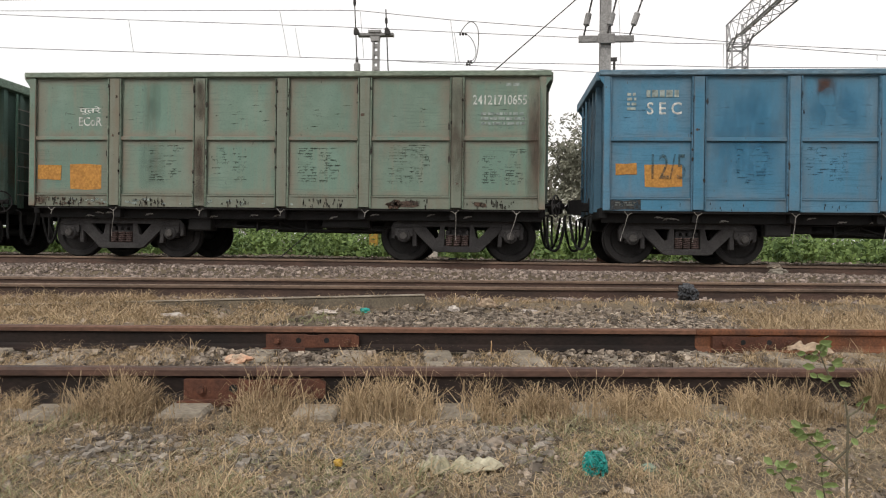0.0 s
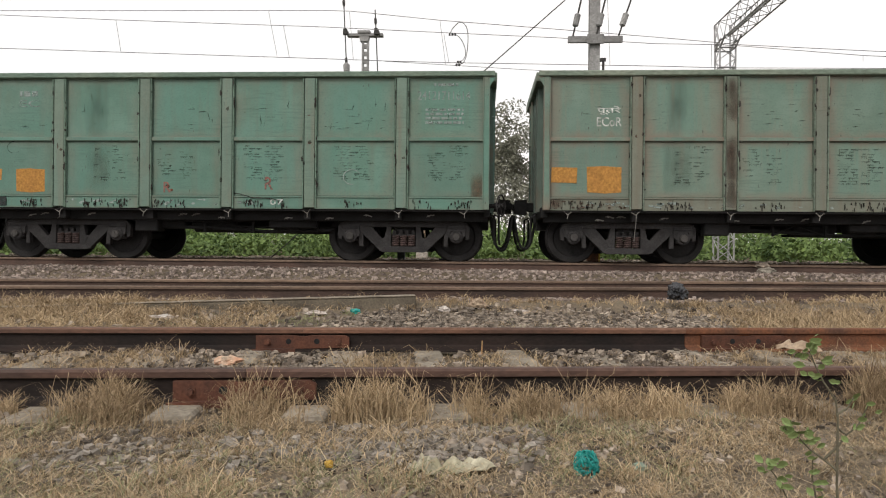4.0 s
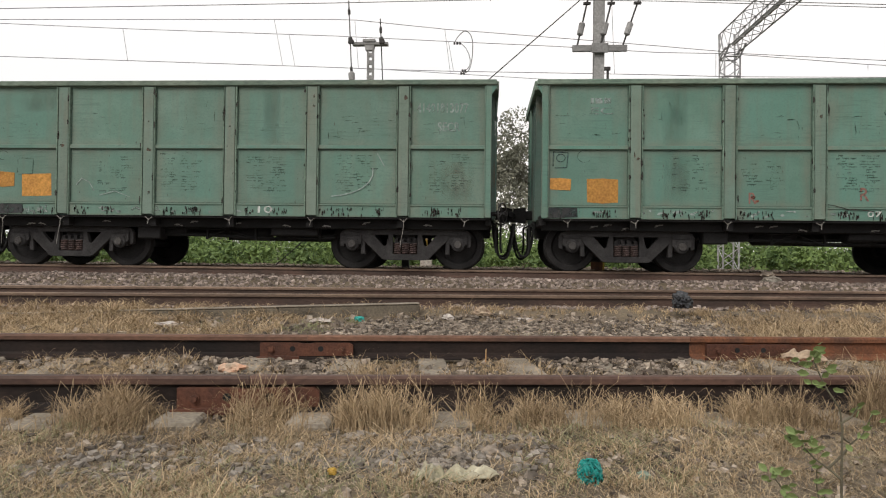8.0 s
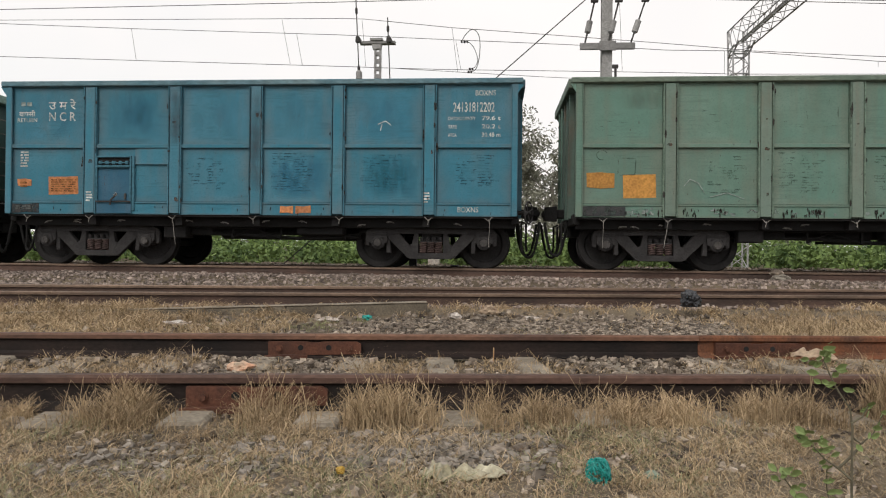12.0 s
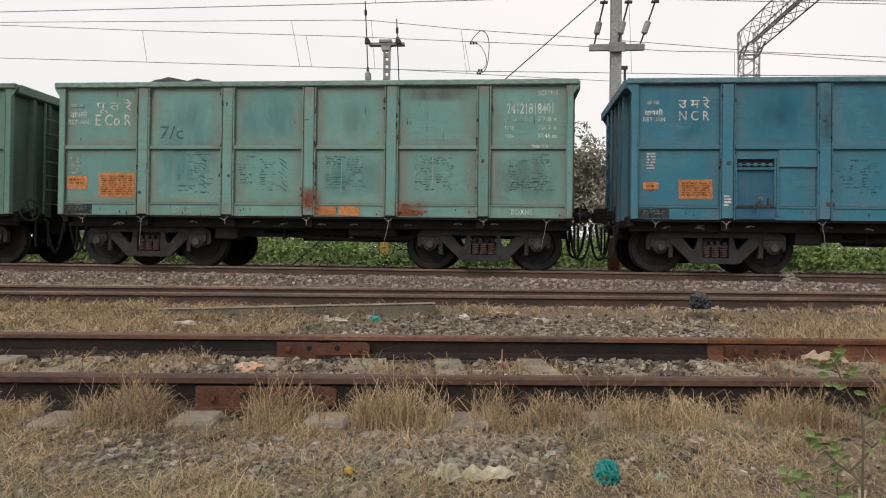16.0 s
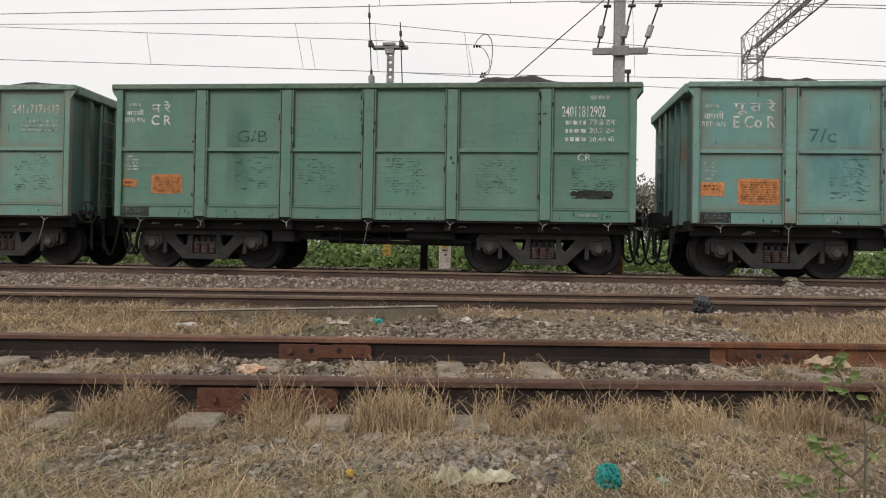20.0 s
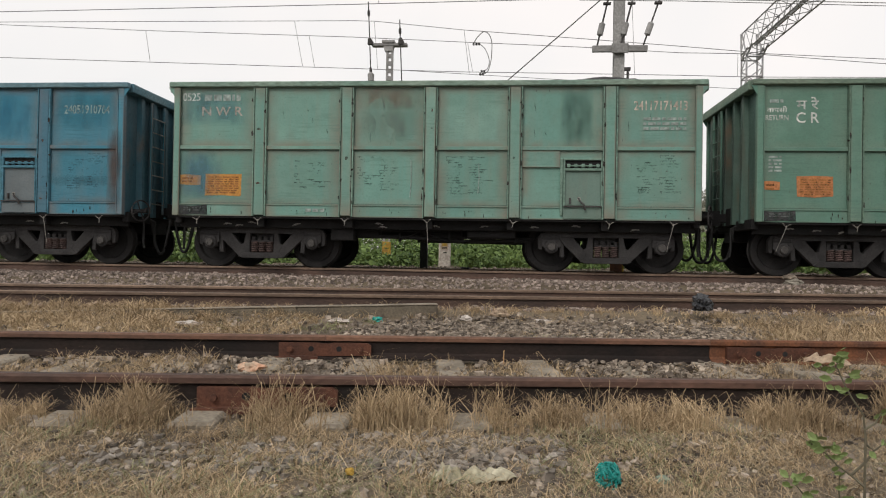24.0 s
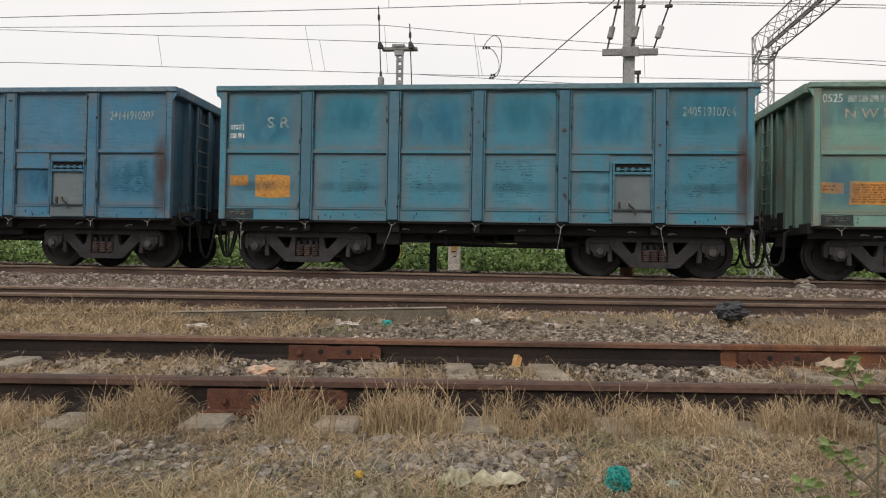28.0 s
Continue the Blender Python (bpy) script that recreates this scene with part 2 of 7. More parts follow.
M_RAIL_MAIN = mat("brown_main_rail", (0.1, 0.062, 0.048), (0.058, 0.04, 0.033), rough=0.75, scale=5, fine=60, bump=0.3, depth=0.004, stretch=(0.3, 1, 1))
M_HEAD_MAIN = mat("worn_main_rail_head", (0.2, 0.138, 0.1), (0.12, 0.085, 0.064), rough=0.5, metal=0.3, scale=4, fine=50, bump=0.2, depth=0.003, stretch=(0.3, 1, 1))
M_RUST = mat("orange_rust", (0.17, 0.068, 0.033), (0.085, 0.042, 0.027), rough=0.85, scale=6, fine=60, bump=0.5, depth=0.005)
M_PLATE = mat("rusty_joint_plate", (0.125, 0.05, 0.03), (0.075, 0.034, 0.023), rough=0.8, scale=8, fine=70, bump=0.5, depth=0.005)
M_CONC = mat("weathered_concrete", (0.31, 0.285, 0.24), (0.2, 0.178, 0.145), rough=0.9, scale=4, fine=45, bump=0.5, depth=0.008)
M_KERB = mat("shaded_dirty_kerb", (0.17, 0.142, 0.105), (0.11, 0.092, 0.07), rough=0.9, scale=4, fine=45, bump=0.5, depth=0.008)
M_POLE = mat("grey_mast_steel", (0.33, 0.325, 0.32), (0.24, 0.235, 0.23), rough=0.7, scale=3, fine=30)
M_LATTICE = mat("lattice_steel", (0.48, 0.48, 0.49), (0.36, 0.35, 0.35), rough=0.6, metal=0.2, scale=4, fine=30)
M_DARK = mat("dark_hardware", (0.06, 0.058, 0.056), (0.035, 0.03, 0.03), rough=0.7, scale=6, fine=40)
M_WIRE = mat("overhead_wire", (0.2, 0.195, 0.19), rough=0.6, bump=0)
M_UNDER = mat("sooty_underframe", (0.018, 0.017, 0.0175), (0.011, 0.011, 0.011), rough=0.85, scale=4, fine=30)
M_BOGIE = mat("dusty_bogie_casting", (0.046, 0.0435, 0.0435), (0.028, 0.0265, 0.027), rough=0.85, scale=5, fine=35, bump=0.4)
M_WHEEL = mat("wheel_steel", (0.024, 0.0225, 0.0225), (0.015, 0.014, 0.014), rough=0.75, metal=0.2, scale=5, fine=35)
M_TREAD = mat("worn_axle_cap", (0.09, 0.084, 0.08), rough=0.6, metal=0.3, scale=5)
M_SPRING = mat("rust_red_spring", (0.115, 0.075, 0.068), (0.07, 0.05, 0.046), rough=0.8, scale=8)
M_HOSE = mat("black_rubber", (0.02, 0.02, 0.02), rough=0.7, bump=0)
M_HOOK = mat("pale_tie_wire", (0.3, 0.285, 0.265), (0.2, 0.19, 0.17), rough=0.8)
M_ORANGE = mat("faded_orange_paint", (0.51, 0.255, 0.064), (0.46, 0.222, 0.06), scale=5, fine=25, bump=0, contrast=(0.4, 0.7))
M_PEACHPAINT = mat("peach_orange_paint", (0.53, 0.215, 0.085), (0.46, 0.2, 0.09), scale=6, fine=25, bump=0, contrast=(0.4, 0.7))
M_STENCIL = mat("dark_orange_stencil", (0.26, 0.11, 0.042), (0.36, 0.16, 0.052), scale=9, bump=0)
M_WHITE = mat("worn_white_paint", (0.58, 0.6, 0.57), (0.36, 0.4, 0.38), scale=7, fine=22, bump=0, contrast=(0.45, 0.7))
M_FADED = mat("half_gone_white_paint", (0.36, 0.41, 0.385), (0.25, 0.31, 0.29), scale=7, fine=22, bump=0)
M_CHALK = mat("dark_chalk", (0.06, 0.1, 0.105), rough=0.95, bump=0)
M_BLACKPLATE = mat("black_stencil_patch", (0.025, 0.03, 0.032), (0.05, 0.05, 0.05), rough=0.8, scale=7)
M_COAL = mat("coal", (0.02, 0.02, 0.021), (0.035, 0.033, 0.032), rough=0.75, scale=6, fine=25, bump=1.0, depth=0.04)
M_DOOR = paint("grey_primer_door", (0.11, 0.13, 0.138), (0.12, 0.11, 0.1), 0.3, 0.2, 0.1, 0.3)
M_BLUEDOOR = paint("dark_blue_door", (0.018, 0.085, 0.14), (0.1, 0.1, 0.11), 0.3, 0.2, 0.2, 0.3)
M_GREENDOOR = paint("grey_green_door", (0.12, 0.175, 0.145), (0.13, 0.125, 0.1), 0.4, 0.2, 0.15, 0.4)
def worn(m, low, scale=9.0, lo=0.35, hi=0.55, most=1.0):
    """Thin paint through which the coat below shows in patches."""
    n, l = m.node_tree.nodes, m.node_tree.links
    tc = n.new("ShaderNodeTexCoord")
    t = n.new("ShaderNodeTexNoise")
    t.inputs["Scale"].default_value, t.inputs["Detail"].default_value = scale, 7
    l.new(tc.outputs["Object"], t.inputs["Vector"])
    r = n.new("ShaderNodeMapRange")
    r.inputs[1].default_value, r.inputs[2].default_value = lo, hi
    r.inputs[3].default_value, r.inputs[4].default_value = low, most
    l.new(t.outputs["Fac"], r.inputs[0])
    l.new(r.outputs[0], n["Principled BSDF"].inputs["Alpha"])
    return m


M_PINKCHALK = worn(mat("pinkish_red_chalk", (0.3, 0.14, 0.115), (0.24, 0.13, 0.11), bump=0), 0.15, 12)
M_GHOST = worn(mat("ghost_of_white_paint", (0.34, 0.4, 0.375), (0.26, 0.32, 0.3), scale=7, fine=22, bump=0), 0.22, 6, 0.38, 0.6, 0.85)
M_DULL = worn(mat("dull_grey_lettering", (0.13, 0.145, 0.14), bump=0), 0.3)
M_PINKWHITE = worn(mat("pinkish_white_paint", (0.5, 0.44, 0.38), (0.4, 0.34, 0.29), scale=7, fine=22, bump=0), 0.4)
for m_thin, low in ((M_ORANGE, 0.85), (M_PEACHPAINT, 0.75), (M_WHITE, 0.5), (M_FADED, 0.55), (M_STENCIL, 0.3), (M_BLACKPLATE, 0.6)):
    worn(m_thin, low)
worn(M_CHALK, 0.35, 12.0, 0.42, 0.72)
M_BLACKPAINT = mat("black_paint", (0.022, 0.026, 0.025), (0.035, 0.04, 0.037), scale=7, bump=0)
M_SLEEPER = mat("earthy_concrete", (0.29, 0.25, 0.197), (0.165, 0.138, 0.104), rough=0.95, scale=4, fine=45, bump=0.6, depth=0.01)
M_STRAW = leafy("dry_straw", (0.56, 0.42, 0.255), (0.16, 0.11, 0.064))
M_GREENBLADE = leafy("fading_green_grass", (0.15, 0.165, 0.075), (0.3, 0.28, 0.16))
M_GREYSTRAW = leafy("grey_dead_grass", (0.54, 0.43, 0.28), (0.115, 0.09, 0.058))
M_STEM = mat("grey_green_stem", (0.14, 0.125, 0.085), (0.1, 0.088, 0.06), bump=0)
M_WEED = leafy("weed_leaf", (0.22, 0.31, 0.095), (0.035, 0.068, 0.022))
# distance haze is put into this lightened leaf colour
M_TREELEAF = leafy("hazed_tree_leaf", (0.3, 0.295, 0.23), (0.16, 0.165, 0.125))
M_BARK = mat("bark", (0.34, 0.31, 0.27), scale=4, fine=20, bump=0.8, depth=0.02)
M_SAPLING = leafy("sapling_leaf", (0.24, 0.31, 0.12), (0.14, 0.2, 0.08))
M_TEAL = mat("teal_plastic", (0.012, 0.36, 0.31), (0.006, 0.19, 0.17), rough=0.45, scale=12, fine=60, bump=0.6, spec=0.5)
M_BLACKBAG = mat("black_plastic_film", (0.02, 0.021, 0.024), (0.04, 0.04, 0.045), rough=0.45, scale=5, fine=14, bump=0.3, depth=0.008, spec=0.5)
M_GREYTEAL = mat("pale_teal_film", (0.24, 0.31, 0.24), (0.17, 0.22, 0.17), scale=10, fine=50)
M_RAG = mat("dirty_white_rag", (0.5, 0.46, 0.34), (0.33, 0.3, 0.2), scale=10, fine=50, bump=0.7)
M_PAPER = mat("litter_paper", (0.6, 0.55, 0.5), (0.4, 0.34, 0.3), scale=12, fine=40)
M_PEACH = mat("peach_wrapper", (0.62, 0.34, 0.22), (0.5, 0.4, 0.3), scale=14, fine=40)
M_FOIL = mat("orange_foil", (0.6, 0.26, 0.08), (0.7, 0.5, 0.25), rough=0.4, scale=30, fine=80)
M_YELLOW = mat("yellow_plastic", (0.46, 0.29, 0.055), scale=12)
M_CARD = mat("crushed_cardboard", (0.4, 0.31, 0.22), (0.28, 0.2, 0.14), scale=9)
M_YELLOWPAINT = mat("yellow_base_paint", (0.42, 0.27, 0.04), (0.25, 0.15, 0.04), scale=6)
M_CHIP = worn(mat("bare_dark_metal", (0.045, 0.04, 0.034), (0.03, 0.027, 0.024), scale=8, bump=0.2), 0.35, 20, 0.35, 0.55)
M_RUSTCHIP = worn(mat("brown_rust_patch", (0.11, 0.07, 0.05), (0.06, 0.045, 0.036), scale=8, bump=0.3), 0.3, 14, 0.35, 0.6)
M_REDLEAD = worn(mat("red_lead_patch", (0.36, 0.12, 0.07), (0.22, 0.1, 0.07), scale=8, bump=0), 0.3, 11, 0.35, 0.6)
M_BLUERAG = mat("blue_rag", (0.06, 0.25, 0.42), scale=10)

# ------------------------------------------------------------- mesh helpers


def box(bm, x0, x1, y0, y1, z0, z1, bevel=0.0):
    v = [bm.verts.new(p) for p in ((x0, y0, z0), (x1, y0, z0), (x1, y1, z0), (x0, y1, z0),
                                   (x0, y0, z1), (x1, y0, z1), (x1, y1, z1), (x0, y1, z1))]
    fs = [bm.faces.new([v[i] for i in q]) for q in ((3, 2, 1, 0), (4, 5, 6, 7), (0, 1, 5, 4), (1, 2, 6, 5), (2, 3, 7, 6), (3, 0, 4, 7))]
    if bevel:
        es = list({e for f in fs for e in f.edges})
        bmesh.ops.bevel(bm, geom=es, offset=bevel, segments=1, affect="EDGES", profile=0.5)


def prism(bm, outline, y0, y1):
    """A plate: an outline in x and z, from y0 to y1."""
    a = [bm.verts.new((x, y0, z)) for x, z in outline]
    c = [bm.verts.new((x, y1, z)) for x, z in outline]
    bm.faces.new(a)
    bm.faces.new(c[::-1])
    k = len(outline)
    for i in range(k):
        bm.faces.new((a[i], c[i], c[(i + 1) % k], a[(i + 1) % k]))


def tube(bm, pts, r, seg=6, taper=None):
    """A round bar along points; taper: the radius at each point."""
    pts = [Vector(p) for p in pts]
    rings = []
    for i, p in enumerate(pts):
        d = (pts[min(i + 1, len(pts) - 1)] - pts[max(i - 1, 0)]).normalized()
        u = d.orthogonal().normalized() if abs(d.z) > 0.95 else d.cross(Vector((0, 0, 1))).normalized()
        w = d.cross(u)
        q = taper[i] if taper else r
        rings.append([bm.verts.new(p + (u * math.cos(a) + w * math.sin(a)) * q) for a in [2 * math.pi * k / seg for k in range(seg)]])
    for a, c in zip(rings, rings[1:]):
        for k in range(seg):
            bm.faces.new((a[k], a[(k + 1) % seg], c[(k + 1) % seg], c[k]))
    bm.faces.new(rings[0][::-1])
    bm.faces.new(rings[-1])


def lathe(bm, profile, seg=28, cx=0.0, cz=0.0):
    """Turns (y, radius) pairs about the y axis through cx, cz."""
    rings = [[bm.verts.new((cx + r * math.sin(2 * math.pi * k / seg), y, cz + r * math.cos(2 * math.pi * k / seg))) for k in range(seg)] for y, r in profile]
    for a, c in zip(rings, rings[1:]):
        for k in range(seg):
            bm.faces.new((a[k], a[(k + 1) % seg], c[(k + 1) % seg], c[k]))
    bm.faces.new(rings[0][::-1])
    bm.faces.new(rings[-1])


def mesh_of(name, bm, smooth=False):
    bmesh.ops.recalc_face_normals(bm, faces=bm.faces)
    me = bpy.data.meshes.new(name)
    bm.to_mesh(me)
    bm.free()
    if smooth:
        me.shade_smooth()
    me.materials.append(None)
    return me


def place(name, me, material, parent=None, label="", m=None):
    ob = new(name, me)
    ob.material_slots[0].link = "OBJECT"
    ob.material_slots[0].material = material
    if parent:
        ob.parent = parent
    if m is not None:
        ob.matrix_basis = m
    return tagged(ob, label)


def part(name, bm, material, parent, label="", smooth=False):
    return place(name, mesh_of(name, bm, smooth), material, parent, label)


MESHES = {}


def shared(key, build, smooth=False):
    """A mesh built once and used by all alike parts."""
    if key not in MESHES:
        bm = bmesh.new()
        build(bm)
        MESHES[key] = mesh_of(key, bm, smooth)
    return MESHES[key]


def thing(name, label, category, group="", kind="", at=(0, 0, 0), turn=0):
    ob = new(name)
    ob.matrix_basis = pose(*at, 0, 0, turn)
    ob.empty_display_size = 0.2
    return tagged(ob, label, category, group, kind)


def from_arrays(name, verts, faces, material, loops=None):
    me = bpy.data.meshes.new(name)
    me.from_pydata(verts, [], faces)
    me.materials.append(material)
    return new(name, me)


# ------------------------------------------------------------- ground
TRACK1 = 7.2           # degrees between the near siding and the train's track
NEAR_RAIL = (-0.3, 3.44)
RAIL1, RAIL2, RAIL3 = 0.19, 0.305, 0.52   # rail heads of the three tracks
Y_TRAIN = 14.5
TRACK2, SECOND = 9.5, 9.62   # the second track's turn, and where its middle crosses x = 0
PROFILE_Y = (-400, 1, 5.9, 7.5, 7.95, 8.08, 10.9, 11.4, 900)
PROFILE_Z = (0.0, 0.0, 0.0, 0.035, 0.085, 0.14, 0.13, 0.19, 0.3)


def across(x, y):
    """How far a place lies ahead, counted along lines parallel to the second track."""
    return y - np.clip(x, -14, 12) * math.tan(radians(TRACK2))


def bed(x, y):
    """The smooth height of the ground: low verge, second track, then the main line's bank."""
    low = np.interp(across(x, y), PROFILE_Y, PROFILE_Z)
    k = np.clip((y - 11.6) / 1.1, 0, 1)
    high = np.interp(y, (12, 16.2, 17.0, 20, 30), (0.35, 0.35, 0.46, 0.47, 0.5))
    return low + (high - low) * k * k * (3 - 2 * k)


def ground_z(x, y):
    return float(bed(x, y)) + 0.03 * noise.noise((x * 0.9, y * 0.9, 0.3)) + 0.012 * noise.noise((x * 4, y * 4, 1.7))


def build_ground():
    xs = np.unique(np.concatenate([np.linspace(-900, -40, 22), np.linspace(-40, -8, 50), np.linspace(-8, 8, 170), np.linspace(8, 40, 50), np.linspace(40, 900, 22)]))
    ys = np.unique(np.concatenate([np.linspace(-400, -4, 14), np.linspace(-4, 1, 12), np.linspace(1, 8, 100), np.linspace(8, 18, 70), np.linspace(18, 40, 25), np.linspace(40, 900, 20)]))
    verts = [(x, y, ground_z(x, y)) for y in ys for x in xs]
    w = len(xs)
    faces = [(j * w + i, j * w + i + 1, (j + 1) * w + i + 1, (j + 1) * w + i) for j in range(len(ys) - 1) for i in range(w - 1)]
    ob = from_arrays("ground", verts, faces, M_EARTH)
    ob.data.shade_smooth()
    tagged(ob, "dusty brown earth with ballast beds", "ground", kind="structure")


build_ground()

# ------------------------------------------------------------- tracks
RAIL_SHAPE = ((-0.075, 0), (0.075, 0), (0.075, 0.012), (0.02, 0.03), (0.009, 0.045), (0.009, 0.118), (0.034, 0.132), (0.034, 0.158),
              (0.026, 0.17), (-0.026, 0.17), (-0.034, 0.158), (-0.034, 0.132), (-0.009, 0.118), (-0.009, 0.045), (-0.02, 0.03), (-0.075, 0.012))


def rail_mesh(x0, x1, head=None):
    """A flat-bottomed rail from x0 to x1; its foot at z = 0."""
    def build(bm):
        a = [bm.verts.new((x0, y, z)) for y, z in RAIL_SHAPE]
        c = [bm.verts.new((x1, y, z)) for y, z in RAIL_SHAPE]
        k = len(RAIL_SHAPE)
        for i in range(k):
            f = bm.faces.new((a[i], a[(i + 1) % k], c[(i + 1) % k], c[i]))
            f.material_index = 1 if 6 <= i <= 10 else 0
        bm.faces.new(a)
        bm.faces.new(c)
    bm = bmesh.new()
    build(bm)
    me = mesh_of("rail", bm)
    me.materials.append(head or M_RAIL_TOP)
    return me


def fishplate_mesh(bm):
    """A welded-joint plate with a dip in its upper edge; its nuts and black hole discs are separate parts."""
    top = [(-0.33, 0.118), (-0.06, 0.118), (-0.03, 0.111), (0.03, 0.111), (0.06, 0.118), (0.3, 0.118), (0.33, 0.1)]
    prism(bm, [(-0.33, 0.02), *top, (0.33, 0.03)], -0.055, -0.012)
    prism(bm, [(-0.35, 0.0), (-0.35, 0.022), (-0.2, 0.03), (-0.05, 0.024), (-0.05, 0.0)], -0.095, -0.056)


def sleeper_mesh(bm):
    prism(bm, [(-0.125, -0.2), (0.125, -0.2), (0.095, 0.0), (-0.095, 0.0)], -1.375, 1.375)
    bmesh.ops.bevel(bm, geom=bm.edges[:], offset=0.012, segments=1, affect="EDGES")


def bolt_mesh(bm):
    lathe(bm, [(-0.022, 0.0), (-0.022, 0.018), (-0.004, 0.018), (-0.004, 0.028), (0.0, 0.028)], 6)


def hole_mesh(bm):
    lathe(bm, [(-0.0015, 0.0), (-0.0015, 0.019), (0.0, 0.02)], 14)


def short_sleeper_mesh(bm):
    """A siding sleeper whose buried ends are left off."""
    prism(bm, [(-0.125, -0.2), (0.125, -0.2), (0.098, 0.0), (-0.098, 0.0)], -1.2, 1.2)
    bmesh.ops.bevel(bm, geom=bm.edges[:], offset=0.014, segments=1, affect="EDGES")


track = thing("railway_track", "rusty siding track on concrete sleepers in dry grass", "railway track", "tracks", "structure", at=(NEAR_RAIL[0], NEAR_RAIL[1], RAIL1 - 0.17), turn=TRACK1)
GAUGE = 1.743
place("rail", rail_mesh(-60, -0.826, M_HEAD_NEAR), M_RAIL, track, "rusty rail, web darkened for shade")
place("rail", rail_mesh(-0.824, 60, M_HEAD_NEAR), M_RAIL, track, "rusty rail, web darkened for shade")
place("rail", rail_mesh(-60, -0.776), M_RAIL, track, "rusty rail, web darkened for shade", pose(0, GAUGE, 0))
place("rail", rail_mesh(-0.774, 2.05), M_RAIL, track, "rusty rail, web darkened for shade", pose(0, GAUGE, 0))
place("rail", rail_mesh(2.053, 60, M_RUST), M_RUST, track, "bright orange rusted rail", pose(0, GAUGE, 0))
for px, py in ((-0.825, 0.0), (-0.775, GAUGE), (2.5, GAUGE)):
    fp = place("fishplate", shared("fishplate", fishplate_mesh), M_PLATE, track, "rust-red joint plate", pose(px, py, 0))
    for bx in (-0.25, 0.25):
        place("bolt", shared("bolt", bolt_mesh), M_PLATE, fp, "", pose(bx, -0.055, 0.072))
    # black discs paint in the shade of the two empty bolt holes
    for bx in (-0.1, 0.1):
        place("bolt_hole", shared("bolt_hole", hole_mesh), M_UNDER, fp, "black disc for an empty bolt hole's shade", pose(bx, -0.055, 0.076))
for i in range(-30, 31):
    if abs(i) > 24 and i % 2:
        continue
    place("sleeper", shared("short_sleeper", short_sleeper_mesh), M_SLEEPER, track, "", pose(i * 0.615 + 0.12, GAUGE / 2, 0.012 + 0.004 * math.sin(i * 2.3), 0, 0, 1.5 * math.sin(i * 1.7)))


def main_track(y, rail_top, label, turn=0, reach=90):
    tr = thing("railway_track", label, "railway track", "tracks", "structure", at=(0, y, rail_top - 0.17), turn=turn)
    for s in (-1, 1):
        place("rail", rail_mesh(-90, reach, M_HEAD_MAIN), M_RAIL_MAIN, tr, "brown rail with worn head", pose(0, s * GAUGE / 2, 0))
    for i in range(-30, 31):
        if i * 0.65 < reach - 1:
            place("sleeper", shared("sleeper", sleeper_mesh), M_CONC, tr, "", pose(i * 0.65, 0, -0.02))


main_track(SECOND, RAIL2, "ballasted running track with brown rails", TRACK2, 13)
main_track(Y_TRAIN, RAIL3, "ballasted main line under the goods train")

# ------------------------------------------------------------- goods wagons
PITCH, HALF, SIDE = 10.713, 4.875, 1.6
TOP, SILL, SILL_TOP, MID = 3.45, 0.93, 1.15, 2.215
POSTS = (-3.2, -1.545, 0.015, 1.565, 3.265)
BOGIE, AXLE, WHEEL, RADIUS = 3.27, 1.0, 0.44, 0.472
TURN = pose(0, 0, 0, 0, 0, 180)
PANEL_Y = -SIDE + 0.055   # the recessed side sheets


def wavy(bm, x0, x1, z0, z1, y, seed, nx=9, nz=7, amount=0.007):
    """A pressed sheet with a shallow dented surface, its rim turned in."""
    rows = []
    for j in range(nz + 1):
        row = []
        for i in range(nx + 1):
            u, v = i / nx, j / nz
            x, z = x0 + (x1 - x0) * u, z0 + (z1 - z0) * v
            edge = min(u, 1 - u, v, 1 - v) * 6
            d = amount * min(edge, 1) * (0.1 + noise.noise((x * 2.2 + seed * 9.1, z * 2.2, seed)) * 1.1)
            row.append(bm.verts.new((x, y + d, z)))
        rows.append(row)
    for a, c in zip(rows, rows[1:]):
        for i in range(nx):
            bm.faces.new((a[i], a[i + 1], c[i + 1], c[i]))
    ring = [bm.verts.new((x, y + 0.03, z)) for x, z in ((x0, z0), (x1, z0), (x1, z1), (x0, z1))]
    bm.faces.new(ring[::-1])
    sides = (rows[0], [r[-1] for r in rows], rows[-1][::-1], [r[0] for r in rows][::-1])
    for k, s in enumerate(sides):
        bm.faces.new([*s[::-1], ring[k], ring[(k + 1) % 4]])


def post_mesh(x, w):
    """A hat-section side post: a flat face between two narrow welded lips."""
    def build(bm):
        box(bm, x - w / 2 + 0.034, x + w / 2 - 0.034, -SIDE, -SIDE + 0.085, SILL_TOP - 0.2, TOP - 0.11, 0.008)
    return build


def lip_mesh(c):
    """The welded lip of a side post, standing a little proud of the sheet."""
    return lambda bm: box(bm, c - 0.011, c + 0.011, -SIDE - 0.006, -SIDE + 0.085, SILL, TOP - 0.11, 0.003)


def edge_strip(x0, x1, z0, z1, lower):
    """Dark strips for the shade and grime lines at the sides of a sheet, along the top and, on a lower sheet, along the
    foot.
    """
    def build(bm):
        y0, y1, t = PANEL_Y - 0.005, PANEL_Y + 0.012, 0.008
        box(bm, x0, x1, y0, y1, z1 - t, z1)
        box(bm, x0, x0 + t, y0, y1, z0, z1 - t)
        box(bm, x1 - t, x1, y0, y1, z0, z1 - t)
        if lower:
            box(bm, x0 + t, x1 - t, y0, y1, z0, z0 + t)
    return build


